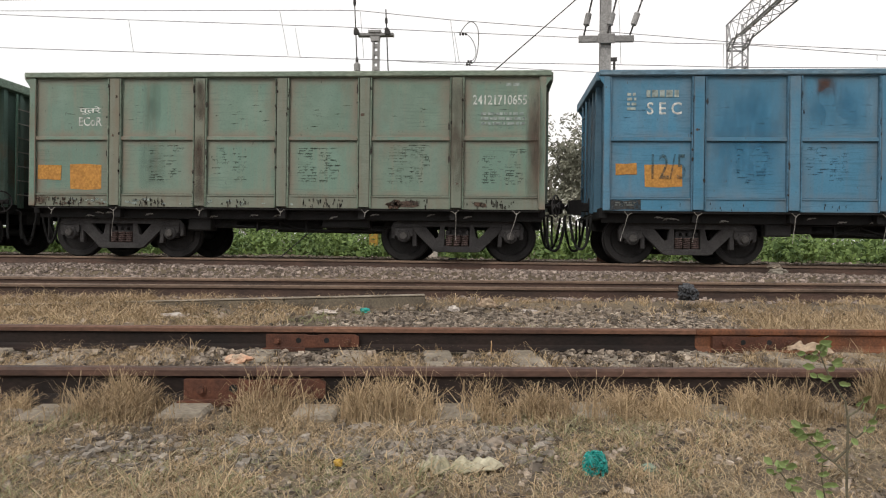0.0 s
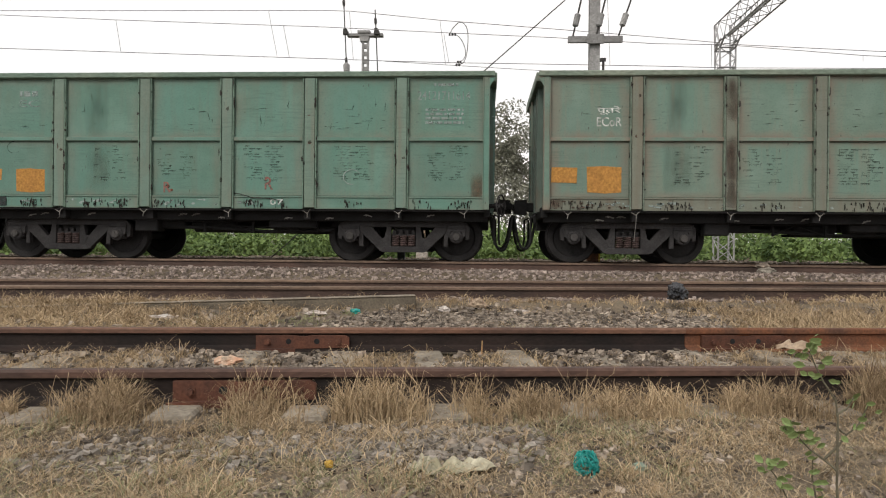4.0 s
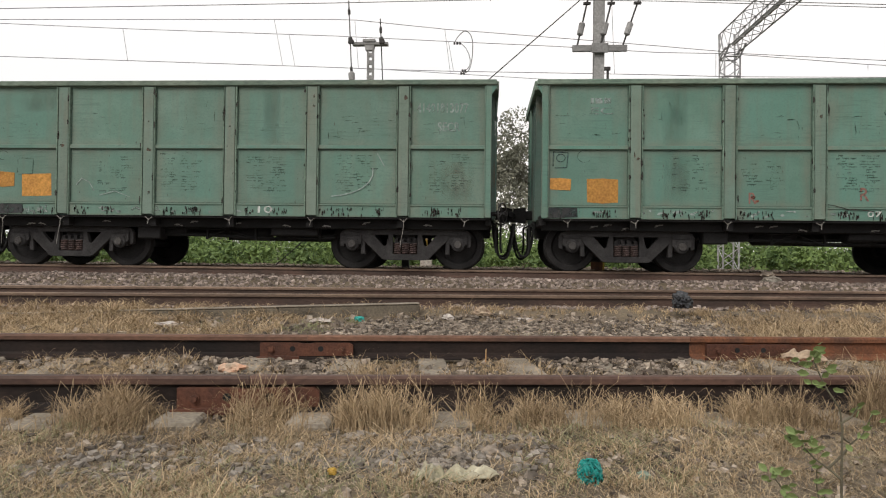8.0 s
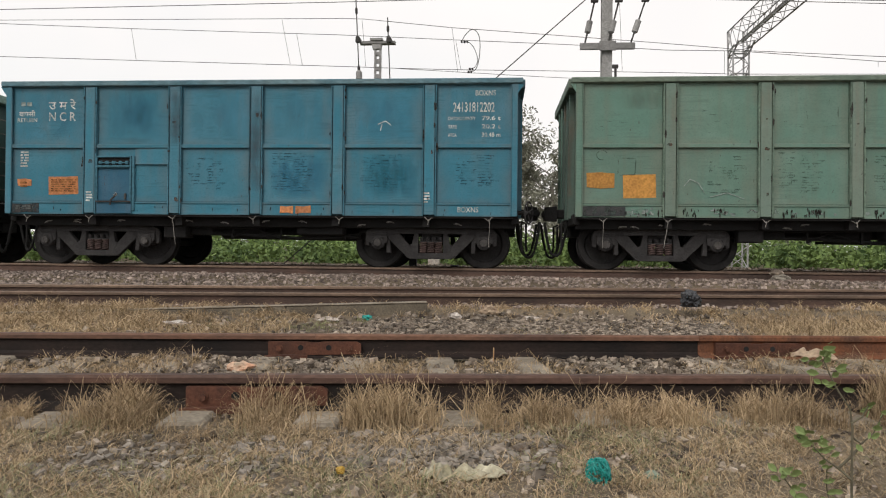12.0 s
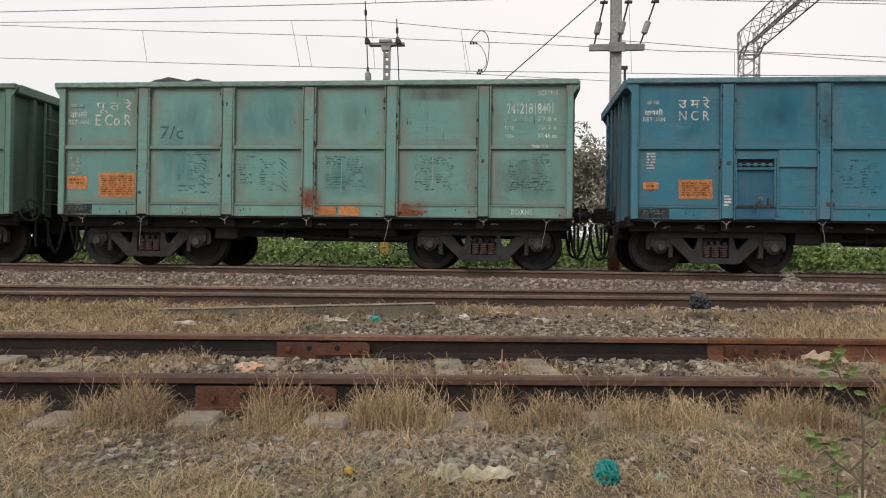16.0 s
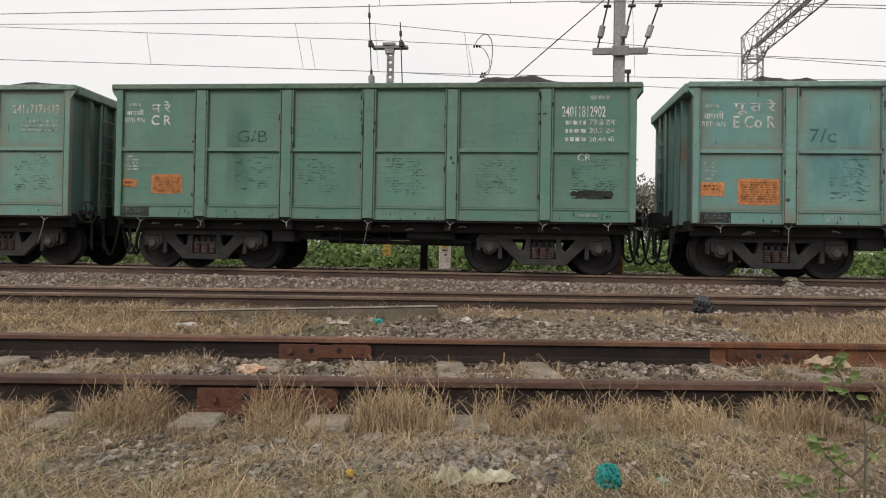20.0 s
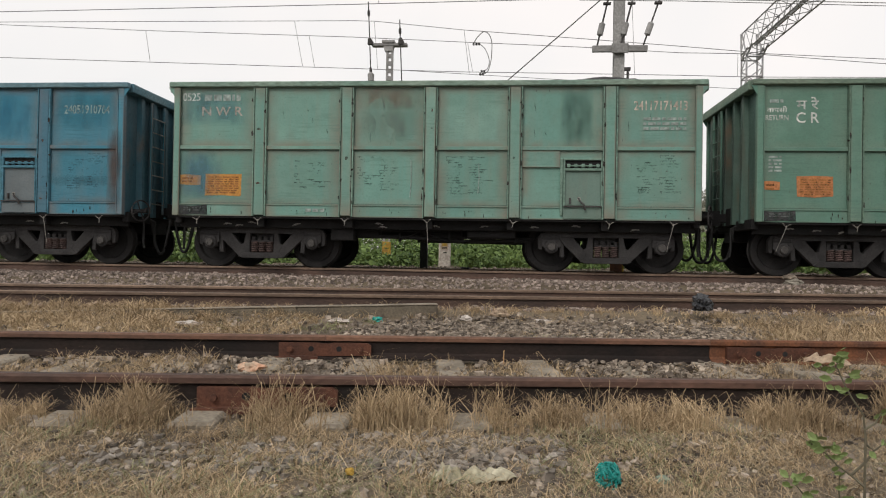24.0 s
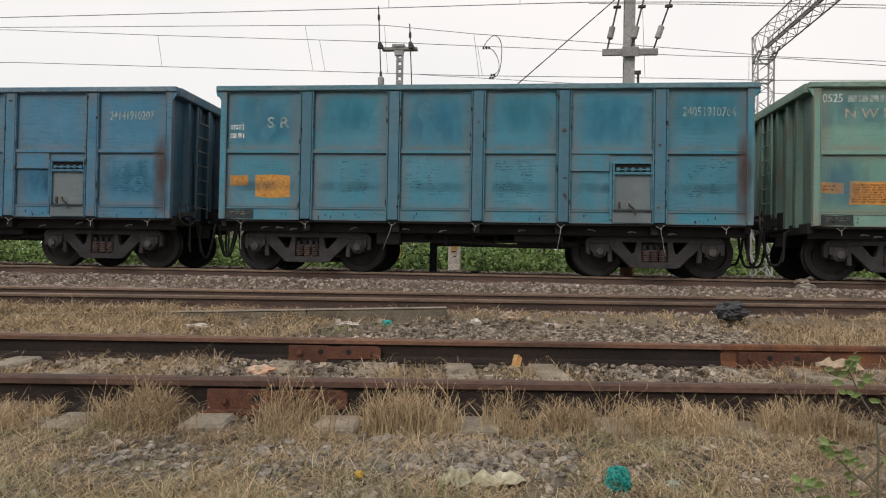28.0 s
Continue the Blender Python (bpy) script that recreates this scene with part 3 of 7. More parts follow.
def ladder_rung(bm):
    tube(bm, [(0, -0.24, 0), (0, 0.24, 0)], 0.012, 6)


def side_frame(bm):
    """A cast bogie side frame: arched top, pedestals, two three-cornered windows and a spring opening."""
    y0, y1 = -1.17, -1.05
    prism(bm, [(-1.25, 0.6), (-1.2, 0.69), (-1.08, 0.73), (1.08, 0.73), (1.2, 0.69), (1.25, 0.6), (1.16, 0.63), (0.85, 0.615), (-0.85, 0.615), (-1.16, 0.63)], y0, y1)
    for s in (-1, 1):
        def web(pts, front=0.01):
            prism(bm, [(s * x, z) for x, z in pts][::s], y0 + front, y1)
        web([(1.25, 0.62), (1.16, 0.66), (1.17, 0.38), (1.24, 0.4)])
        web([(0.78, 0.62), (0.76, 0.25), (0.84, 0.25), (0.86, 0.66)])
        web([(0.88, 0.63), (0.61, 0.63), (0.41, 0.4), (0.29, 0.22), (0.45, 0.17), (0.79, 0.5)], 0.004)
        web([(0.235, 0.63), (0.235, 0.18), (0.3, 0.18), (0.42, 0.4), (0.36, 0.42), (0.315, 0.63)], 0.0)
        box(bm, s * 1.0 - 0.17, s * 1.0 + 0.17, y0 - 0.012, y1, 0.58, 0.66, 0.008)
    prism(bm, [(-0.47, 0.17), (-0.36, 0.25), (0.36, 0.25), (0.47, 0.17), (0.38, 0.14), (-0.38, 0.14)], y0 - 0.015, y1)
    bmesh.ops.bevel(bm, geom=[e for e in bm.edges], offset=0.007, segments=1, affect="EDGES")


def bolster_end(bm):
    """The bolster's end above the springs: a ledge with four upright lugs under a dark gap."""
    box(bm, -0.225, 0.225, -1.14, -1.0, 0.45, 0.485, 0.008)
    for x in (-0.18, -0.06, 0.06, 0.18):
        box(bm, x - 0.035, x + 0.035, -1.13, -1.0, 0.486, 0.555, 0.008)
    box(bm, -0.225, 0.225, -1.145, -1.02, 0.2, 0.25, 0.006)


def spring_mesh(bm):
    """One double coil spring."""
    steps = 12
    for r, turns, thick in ((0.058, 5, 0.0145), (0.03, 7, 0.009)):
        tube(bm, [(r * math.cos(2 * math.pi * k / steps), r * math.sin(2 * math.pi * k / steps), 0.2 * k / (turns * steps)) for k in range(turns * steps + 1)], thick, 5)


def axle_box(bm):
    """A bearing adapter under the pedestal with the round cartridge before it."""
    prism(bm, [(-0.17, 0.14), (-0.17, 0.02), (-0.12, -0.02), (-0.1, 0.1), (0.1, 0.1), (0.12, -0.02), (0.17, 0.02), (0.17, 0.14)], -1.21, -0.98)
    box(bm, -0.12, 0.12, -1.18, -0.98, -0.09, 0.11, 0.03)
    lathe(bm, [(-1.25, 0.03), (-1.25, 0.08), (-1.24, 0.085), (-1.24, 0.1), (-1.225, 0.122), (-1.18, 0.125)], 18)


def wheel_mesh(bm):
    """A wagon wheel: rim with tread and flange, dished web, hub."""
    lathe(bm, [(-0.91, 0.06), (-0.91, 0.12), (-0.875, 0.13), (-0.865, 0.33), (-0.905, 0.36), (-0.905, RADIUS - 0.012), (-0.895, RADIUS), (-0.8, RADIUS + 0.004), (-0.785, RADIUS + 0.028),
               (-0.772, RADIUS + 0.02), (-0.77, 0.36), (-0.82, 0.33), (-0.82, 0.13), (-0.74, 0.12), (-0.74, 0.06)], 40)


def axle_mesh(bm):
    lathe(bm, [(-1.2, 0.06), (-0.95, 0.07), (-0.9, 0.085), (-0.5, 0.08), (0.5, 0.08), (0.9, 0.085), (0.95, 0.07), (1.2, 0.06)], 14)


def cap_mesh(bm):
    """The bearing's end cap with three bolts, which turn with the axle."""
    lathe(bm, [(-1.285, 0.02), (-1.285, 0.066), (-1.25, 0.074)], 14)
    for k in range(3):
        a = 2 * math.pi * k / 3
        cx, cz = 0.042 * math.sin(a), 0.042 * math.cos(a)
        box(bm, cx - 0.012, cx + 0.012, -1.3, -1.28, cz - 0.012, cz + 0.012)


def coupler_mesh(bm):
    """A centre buffer coupler: shank, head and knuckle."""
    box(bm, HALF - 0.3, HALF + 0.25, -0.09, 0.09, 0.98, 1.16, 0.02)
    prism(bm, [(HALF + 0.2, 0.92), (HALF + 0.2, 1.22), (HALF + 0.44, 1.2), (HALF + 0.46, 0.94)], -0.17, 0.15)
    lathe(bm, [(-0.25, 0.05), (-0.23, 0.08), (-0.08, 0.08)], 10, HALF + 0.42, 1.07)
    box(bm, HALF - 0.05, HALF + 0.06, -0.45, 0.45, 0.9, 1.26, 0.015)


def hose(bm, y, drop, x0=HALF + 0.05, reach=0.42):
    pts = []
    for k in range(15):
        u = k / 14
        pts.append((x0 + reach * u, y + 0.05 * math.sin(6 * u), 0.86 - drop * (1 - abs(2 * u - 1) ** 2.6) + 0.02 * u))
    tube(bm, pts, 0.028, 7)


def hook_mesh(bm):
    """A cotter tied with wire at the foot of a side post."""
    tube(bm, [(0, 0, 0.03), (0.004, -0.012, 0.0), (-0.006, -0.008, -0.07)], 0.007, 5)
    tube(bm, [(0, 0, 0.0), (-0.06, -0.012, 0.055), (-0.075, -0.005, 0.06)], 0.007, 5)
    tube(bm, [(0, 0, 0.0), (0.055, -0.012, 0.06), (0.07, -0.005, 0.055)], 0.007, 5)


def wire_tail(bm):
    tube(bm, [(0, 0, 0), (-0.012, -0.012, -0.15), (-0.03, -0.01, -0.3), (-0.035, -0.012, -0.42)], 0.005, 5)


def hand_wheel(bm):
    pts = [(0.2 * math.cos(2 * math.pi * k / 20), 0, 0.2 * math.sin(2 * math.pi * k / 20)) for k in range(21)]
    tube(bm, pts, 0.016, 6)
    for k in range(4):
        a = math.pi * k / 2 + 0.4
        tube(bm, [(0, 0.02, 0), (0.2 * math.cos(a), 0, 0.2 * math.sin(a))], 0.012, 5)
    tube(bm, [(0, -0.03, 0), (0, 0.25, 0)], 0.025, 8)


def lettering(w, text, x0, z0, x1, z1, material, y):
    """Painted writing on the near side that fills the box from x0, z0 to x1, z1."""
    cu = bpy.data.curves.new("lettering", "FONT")
    cu.body, cu.size, cu.resolution_u, cu.offset = text, 1.0, 3, 0.0 if material is M_CHALK else 0.012
    ob = bpy.data.objects.new("lettering", cu)
    me = bpy.data.meshes.new_from_object(ob)
    bpy.data.objects.remove(ob)
    xs, ys = [v.co.x for v in me.vertices], [v.co.y for v in me.vertices]
    sx, sz = (x1 - x0) / (max(xs) - min(xs)), (z1 - z0) / (max(ys) - min(ys))
    me.transform(Matrix(((sx, 0, 0, x0 - min(xs) * sx), (0, 0, 1, y), (0, sz, 0, z0 - min(ys) * sz), (0, 0, 0, 1))))
    me.materials.clear()
    me.materials.append(None)
    return place("lettering", me, material, w, "painted lettering")


def patch(wagon, name, x0, x1, z0, z1, material, label, y=PANEL_Y - 0.002):
    """A painted panel on the near side, 3 mm thick, its corners a little uneven."""
    bm = bmesh.new()
    j = [0.012 * math.sin(17 * (x0 + z0) + k * 2.4) for k in range(8)]
    prism(bm, [(x0, z0 + j[0]), ((x0 + x1) / 2, z0 + j[1]), (x1, z0 + j[2]), (x1 + j[3], z1 + j[4]), ((x0 + x1) / 2, z1 + j[5]), (x0 + j[6], z1)], y - 0.0025, y + 0.02)
    return part(name, bm, material, wagon, label)


def bars(wagon, x0, x1, z_top, rows, height, material, y, seed=1):
    """Writing too faint to read, as plain bars."""
    bm = bmesh.new()
    rng = random.Random(seed)
    for k in range(rows):
        z = z_top - k * height * 1.75
        x = x0
        while x < x1 - 0.02:
            w = min(rng.uniform(0.04, 0.16), x1 - x)
            box(bm, x, x + w, y, y + 0.004, z - height, z)
            x += w + 0.03
    return tagged(part("lettering", bm, material, wagon, "faint painted writing"), kind="stuff")


def faded_writing(wagon, x0, x1, z1, z0, material, seed, dense=0.8):
    """A block of old writing gone too faint to read: rows of broken head-strokes with short stems under them."""
    bm = bmesh.new()
    rng = random.Random(seed)
    z, k = z1, 0
    while z > z0:
        x = x0 + rng.uniform(0, 0.05) + (0.1 if rng.random() < 0.25 else 0)
        end = x0 + (x1 - x0) * rng.uniform(0.7, 1.03)
        while x < end:
            n = rng.uniform(0.05, 0.2)
            if rng.random() < dense:
                dz = rng.uniform(-0.006, 0.006)
                prism(bm, [(x, z + dz), (x + n * 0.5, z + dz - rng.uniform(0.004, 0.012)), (x + n, z + dz + 0.001), (x + n * 0.9, z + dz + 0.009), (x + 0.01, z + dz + rng.uniform(0.006, 0.012))], PY, PY + 0.003)
                q = x + 0.01
                while q < x + n - 0.01:
                    h, t = rng.uniform(0.012, 0.036), rng.uniform(0.006, 0.012)
                    if rng.random() < 0.6:
                        prism(bm, [(q, z - h), (q + t, z - h + 0.004), (q + t * 0.9, z - 0.004), (q - 0.002, z - 0.006)], PY, PY + 0.003)
                    q += rng.uniform(0.02, 0.04)
            x += n + rng.uniform(0.008, 0.035)
        z -= rng.uniform(0.042, 0.056)
        k += 1
    return tagged(part("chalk_writing", bm, material, wagon, "rows of faded dark writing"), kind="stuff")


def scrapes(wagon, x0, x1, z0, z1, count, material, seed, level):
    """Thin scrapes in the paint, level or upright, tapering to both ends."""
    bm = bmesh.new()
    rng = random.Random(seed)
    for _ in range(count):
        x, z = rng.uniform(x0, x1), rng.uniform(z0, z1)
        n, t = rng.uniform(0.05, 0.26), rng.uniform(0.005, 0.013)
        if level:
            lift = rng.uniform(-0.02, 0.02)
            prism(bm, [(x, z), (x + n * 0.4, z - t * 0.6 + lift * 0.3), (x + n, z + lift), (x + n * 0.5, z + t + lift * 0.5)], PY, PY + 0.003)
        else:
            tilt = rng.uniform(-0.05, 0.05)
            prism(bm, [(x, z), (x + t * 0.6 + tilt * 0.5, z - n * 0.5), (x + tilt, z - n), (x - t + tilt * 0.4, z - n * 0.45)], PY, PY + 0.003)
    return tagged(part("scratch", bm, material, wagon, "thin scrapes in the paint"), kind="stuff")


def flecks(wagon, spots, material, y, seed):
    """Bare spots where the paint has gone, with ragged edges."""
    bm = bmesh.new()
    rng = random.Random(seed)
    for x, z, sx, sz in spots:
        ring = []
        for k in range(11):
            a = 2 * math.pi * k / 11
            q = rng.uniform(0.5, 1.0)
            ring.append((x + sx * q * math.cos(a), z + sz * q * math.sin(a)))
        prism(bm, ring, y, y + 0.006)
    return tagged(part("paint_loss", bm, material, wagon, "bare dark spots in the paint"), kind="stuff")


PY = PANEL_Y - 0.007      # lettering on the sheets and on the sill
SY = -SIDE + 0.02
BAYS = list(zip((-HALF + 0.11, *[p + 0.13 for p in POSTS]), (*[p - 0.13 for p in POSTS], HALF - 0.11)))


def brake_gear(bm):
    tube(bm, [(-2.2, -0.9, 0.62), (2.1, -0.9, 0.6)], 0.025, 6)
    tube(bm, [(-2.0, -1.1, 0.72), (-0.4, -1.12, 0.7), (0.9, -1.1, 0.74), (2.2, -1.1, 0.72)], 0.018, 6)
    tube(bm, [(-0.3, -0.7, 0.52), (2.0, -0.7, 0.5)], 0.03, 6)
    tube(bm, [(-1.95, -1.0, 0.6), (-0.5, -1.02, 0.58), (0.6, -1.0, 0.52), (1.9, -1.02, 0.55)], 0.035, 6)
    box(bm, -1.75, -1.0, -1.05, -0.75, 0.56, 0.76, 0.02)
    box(bm, 0.75, 1.25, -1.1, -0.8, 0.55, 0.74, 0.02)
    for x in (-1.9, -0.6, 0.35, 1.6):
        box(bm, x - 0.02, x + 0.02, -1.08, -1.04, 0.5, 0.9)
    tube(bm, [(-0.6, -1.06, 0.52), (-0.2, -1.06, 0.7), (0.35, -1.06, 0.5)], 0.016, 5)


def tank_mesh(bm):
    tube(bm, [(-0.42, -0.8, 0.6), (-0.36, -0.8, 0.6), (0.36, -0.8, 0.6), (0.42, -0.8, 0.6)], 0.17, 14, [0.1, 0.17, 0.17, 0.1])


def goods_wagon(number, coat, grime, ends, label, door=False, load=None):
    w = thing("goods_wagon", label, "goods wagon", "wagons of the train")
    rng = random.Random(40 + number)
    for turned in (None, TURN):
        near = turned is None
        for b, (x0, x1) in enumerate(BAYS):
            for k, (z0, z1) in enumerate(((SILL_TOP + 0.02, MID - 0.045), (MID + 0.045, TOP - 0.12))):
                key = "side_panel_%d_%d" % (b, k)
                place("side_panel", shared(key, lambda bm: wavy(bm, x0 - 0.03, x1 + 0.03, z0 - 0.03, z1 + 0.03, PANEL_Y, b * 2 + k)), coat, w, "", turned)
                if near:
                    place("panel_edge", shared("panel_edge_%d_%d" % (b, k), edge_strip(x0 + 0.004, x1 - 0.004, z0, z1, k == 0)), SEAMS[number], w, "dark seam strip of shade and grime", turned)
            place("mid_rail", shared("mid_rail_%d" % b, lambda bm: box(bm, x0, x1, -SIDE + 0.008, -SIDE + 0.1, MID - 0.035, MID + 0.035, 0.006)), coat, w, "", turned)
            place("sill_plate", shared("sill_plate_%d" % b, lambda bm: (wavy(bm, x0, x1, SILL, SILL_TOP - 0.01, -SIDE + 0.03, b + 40, 10, 2, 0.006),
                                                                      box(bm, x0, x1, -SIDE + 0.012, -SIDE + 0.06, SILL_TOP - 0.015, SILL_TOP + 0.012, 0.003))), RUSTY.get(number, coat) if number == 1 else coat, w, "", turned)
        place("side_lining", shared("side_lining", lambda bm: box(bm, -HALF + 0.04, HALF - 0.04, -SIDE + 0.1, -SIDE + 0.12, SILL, TOP - 0.05)), coat, w, "", turned)
        for k, x in enumerate(POSTS):
            place("side_post", shared("side_post_%d" % k, post_mesh(x, 0.26)), RUSTY.get(number, coat), w, "", turned)
            for s in (-1, 1):
                place("post_lip", shared("post_lip_%d_%d" % (k, s), lip_mesh(x + s * 0.118)), grime, w, "", turned)
        for k, x in enumerate((-HALF + 0.055, HALF - 0.055)):
            place("corner_post", shared("corner_post_%d" % k, lambda bm: (box(bm, x - 0.055, x + 0.055, -SIDE, -SIDE + 0.11, SILL, TOP - 0.1, 0.008),
                                                                         box(bm, x * 0.987 - 0.008, x * 0.987 + 0.008, -SIDE - 0.008, -SIDE + 0.02, SILL + 0.02, TOP - 0.12, 0.002))), coat, w, "", turned)
        place("coping", shared("coping", lambda bm: box(bm, -HALF - 0.09, HALF + 0.09, -SIDE - 0.03, -SIDE + 0.1, TOP - 0.1, TOP, 0.014)), COPINGS[number], w, "", turned)
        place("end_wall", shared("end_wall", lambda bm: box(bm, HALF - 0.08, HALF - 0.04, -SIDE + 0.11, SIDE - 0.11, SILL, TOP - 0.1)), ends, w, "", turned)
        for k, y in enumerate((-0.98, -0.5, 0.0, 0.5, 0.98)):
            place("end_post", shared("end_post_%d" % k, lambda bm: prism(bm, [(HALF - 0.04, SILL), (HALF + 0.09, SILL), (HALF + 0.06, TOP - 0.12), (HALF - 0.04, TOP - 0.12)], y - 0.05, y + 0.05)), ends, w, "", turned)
        place("end_coping", shared("end_coping", lambda bm: box(bm, HALF - 0.1, HALF + 0.13, -SIDE + 0.1, SIDE - 0.1, TOP - 0.17, TOP - 0.002, 0.012)), COPINGS[number], w, "", turned)
        for s in (-1, 1):
            place("coping_gusset", shared("coping_gusset_%d" % s, lambda bm: prism(bm, [(HALF - 0.02, TOP - 0.1), (HALF + 0.11, TOP - 0.1), (HALF - 0.02, TOP - 0.3)], s * (SIDE - 0.02) - 0.012, s * (SIDE - 0.02) + 0.012)), coat, w, "", turned)
        ld = place("ladder", shared("ladder", lambda bm: (box(bm, HALF + 0.08, HALF + 0.11, -0.72, -0.68, 1.0, TOP - 0.2), box(bm, HALF + 0.08, HALF + 0.11, -0.2, -0.16, 1.0, TOP - 0.2))), coat, w, "", turned)
        for k in range(7):
            place("rung", shared("rung", ladder_rung), M_HOOK if near else coat, ld, "", pose(HALF + 0.115, -0.44, 1.2 + k * 0.29))
        place("solebar", shared("solebar", lambda bm: (box(bm, -HALF + 0.03, HALF - 0.03, -SIDE + 0.3, -SIDE + 0.36, 0.72, SILL - 0.002, 0.006), box(bm, -HALF + 0.03, HALF - 0.03, -SIDE + 0.05, -SIDE + 0.3, 0.895, SILL - 0.002))), M_UNDER, w, "black solebar", turned)
        for k, x in enumerate((*POSTS, -4.4, 4.4)):
            hx = x + rng.uniform(-0.04, 0.04)
            hk = place("post_hook", shared("post_hook", hook_mesh), M_HOOK, w, "pale wire-tied post hook", (turned or Matrix()) @ pose(hx, -SIDE + 0.03, 0.84, 0, rng.uniform(-12, 12), 0))
            if near and rng.random() < 0.22:
                place("wire_tail", shared("wire_tail", wire_tail), M_HOOK, hk, "", pose(0, 0, -0.05, 0, rng.uniform(-8, 8), 0))
        if near:
            for kx in (-4.0, -3.55, -3.45, -2.5, -1.15, -0.75, 0.05, 0.85, 1.9, 2.75, 3.7):
                bx = kx + rng.uniform(-0.25, 0.25)
                place("brake_pin", shared("brake_pin_%d" % rng.randint(0, 2), lambda bm: (box(bm, -0.045, 0.045, -0.01, 0.0, -0.01, 0.012, 0.003), box(bm, 0.05, 0.09, -0.012, 0.0, -0.016, 0.004), tube(bm, [(-0.07, -0.01, -0.02), (-0.03, -0.014, -0.012), (0.0, -0.012, -0.022)], 0.006, 5))), M_HOOK, w, "pale dusty brake pin", pose(bx, -SIDE + 0.296, rng.choice((0.77, 0.8, 0.83)), 0, rng.uniform(-15, 15), 0))
        place("coupler", shared("coupler", coupler_mesh), M_UNDER, w, "sooty centre coupler", turned)
        for k, (hy, dr) in enumerate(((-0.55, 0.68), (0.5, 0.64))):
            place("air_hose", shared("air_hose_%d" % k, lambda bm: hose(bm, hy, dr)), M_HOSE, w, "black rubber brake hose", turned)
        for k, (hx, hy) in enumerate(((HALF + 0.1, -0.95), (HALF + 0.2, -0.7), (HALF + 0.16, 0.7))):
            place("brake_pipe", shared("brake_pipe_%d" % k, lambda bm: tube(bm, [(hx - 0.1, hy, 0.88), (hx, hy, 0.84), (hx, hy, 0.42), (hx + 0.02, hy, 0.3)], 0.022, 6)), M_HOSE, w, "", turned)
        place("head_stock", shared("head_stock", lambda bm: box(bm, HALF - 0.1, HALF + 0.02, -SIDE + 0.2, SIDE - 0.2, 0.8, 0.99, 0.01)), M_UNDER, w, "black headstock", turned)
    place("floor_plate", shared("floor_plate", lambda bm: box(bm, -HALF + 0.08, HALF - 0.08, -SIDE + 0.1, SIDE - 0.1, 0.94, 1.0)), M_UNDER, w)
    place("centre_sill", shared("centre_sill", lambda bm: (box(bm, -HALF, HALF, -0.22, 0.22, 0.6, 0.935), *[box(bm, x - 0.06, x + 0.06, -SIDE + 0.14, SIDE - 0.14, 0.74, 0.93) for x in (-3.2, -1.5, 0, 1.5, 3.2)])), M_UNDER, w)
    place("brake_rigging", shared("brake_rigging", brake_gear), M_UNDER, w, "brake rods and pipes")
    place("air_tank", shared("air_tank", tank_mesh, True), M_UNDER, w, "sooty brake cylinder", pose(0.2 if number % 2 else -0.5, 0, 0.06))
    place("brake_box", shared("brake_box_a", lambda bm: box(bm, -1.9, -1.45, -1.25, -0.9, 0.5, 0.76, 0.02)), M_UNDER, w)
    place("brake_box", shared("brake_box_b", lambda bm: box(bm, 0.7, 1.6, -1.2, -0.85, 0.58, 0.78, 0.02)), M_UNDER, w)
    hw = place("hand_wheel", shared("hand_wheel", hand_wheel), M_BOGIE, w, "rusty hand brake wheel", pose(HALF + 0.22, -SIDE + 0.3, 1.02, 0, 0, 65))
    place("wheel_bracket", shared("wheel_bracket", lambda bm: box(bm, HALF - 0.04, HALF + 0.3, -SIDE + 0.36, -SIDE + 0.42, 0.98, 1.06, 0.008)), M_UNDER, w)
    wheels = []
    for s in (-1, 1):
        bg = place("bogie", shared("bolster", lambda bm: (box(bm, -0.2, 0.2, -1.02, 1.02, 0.42, 0.64, 0.02), box(bm, -0.15, 0.15, -0.5, 0.5, 0.62, 0.75, 0.01))), M_BOGIE, w, "dusty cast-steel bogie", pose(s * BOGIE, 0, 0))
        for turned in (None, TURN):
            place("side_frame", shared("side_frame", side_frame), M_BOGIE, bg, "", turned)
            for a in (-AXLE, AXLE):
                place("axle_box", shared("axle_box", axle_box), M_BOGIE, bg, "", (turned or Matrix()) @ pose(a, 0, WHEEL))
            for kx in (-0.15, 0.0, 0.15):
                place("coil_spring", shared("coil_spring", spring_mesh), M_SPRING, bg, "rust-red coil spring", (turned or Matrix()) @ pose(kx, -1.13, 0.252))
            place("bolster_end", shared("bolster_end", bolster_end), M_BOGIE, bg, "", turned)
        for a in (-AXLE, AXLE):
            ws = place("wheelset", shared("axle", axle_mesh, False), M_WHEEL, w, "steel wheelset", pose(s * BOGIE + a, 0, WHEEL))
            for turned in (None, TURN):
                place("wheel", shared("wheel", wheel_mesh), M_WHEEL, ws, "", turned)
                place("axle_cap", shared("axle_cap", cap_mesh), M_TREAD, ws, "", turned)
            wheels.append((ws, s * BOGIE + a))
    if door:
        fx = (lambda x: x) if door > 0 else (lambda x: 0.065 - x)
        span = lambda a, c: (min(fx(a), fx(c)), max(fx(a), fx(c)))
        tag = "_r" if door > 0 else "_l"
        F = -SIDE
        d = place("side_door", shared("side_door" + tag, lambda bm: wavy(bm, *span(2.475, 3.105), 1.19, 1.8, F + 0.028, 77, 6, 6, 0.008)), (M_GREENDOOR if number == 7 else M_DOOR) if door > 0 else M_BLUEDOOR, w, "grey-green flap door" if number == 7 else "flap door in grey primer" if door > 0 else "darker blue flap door")
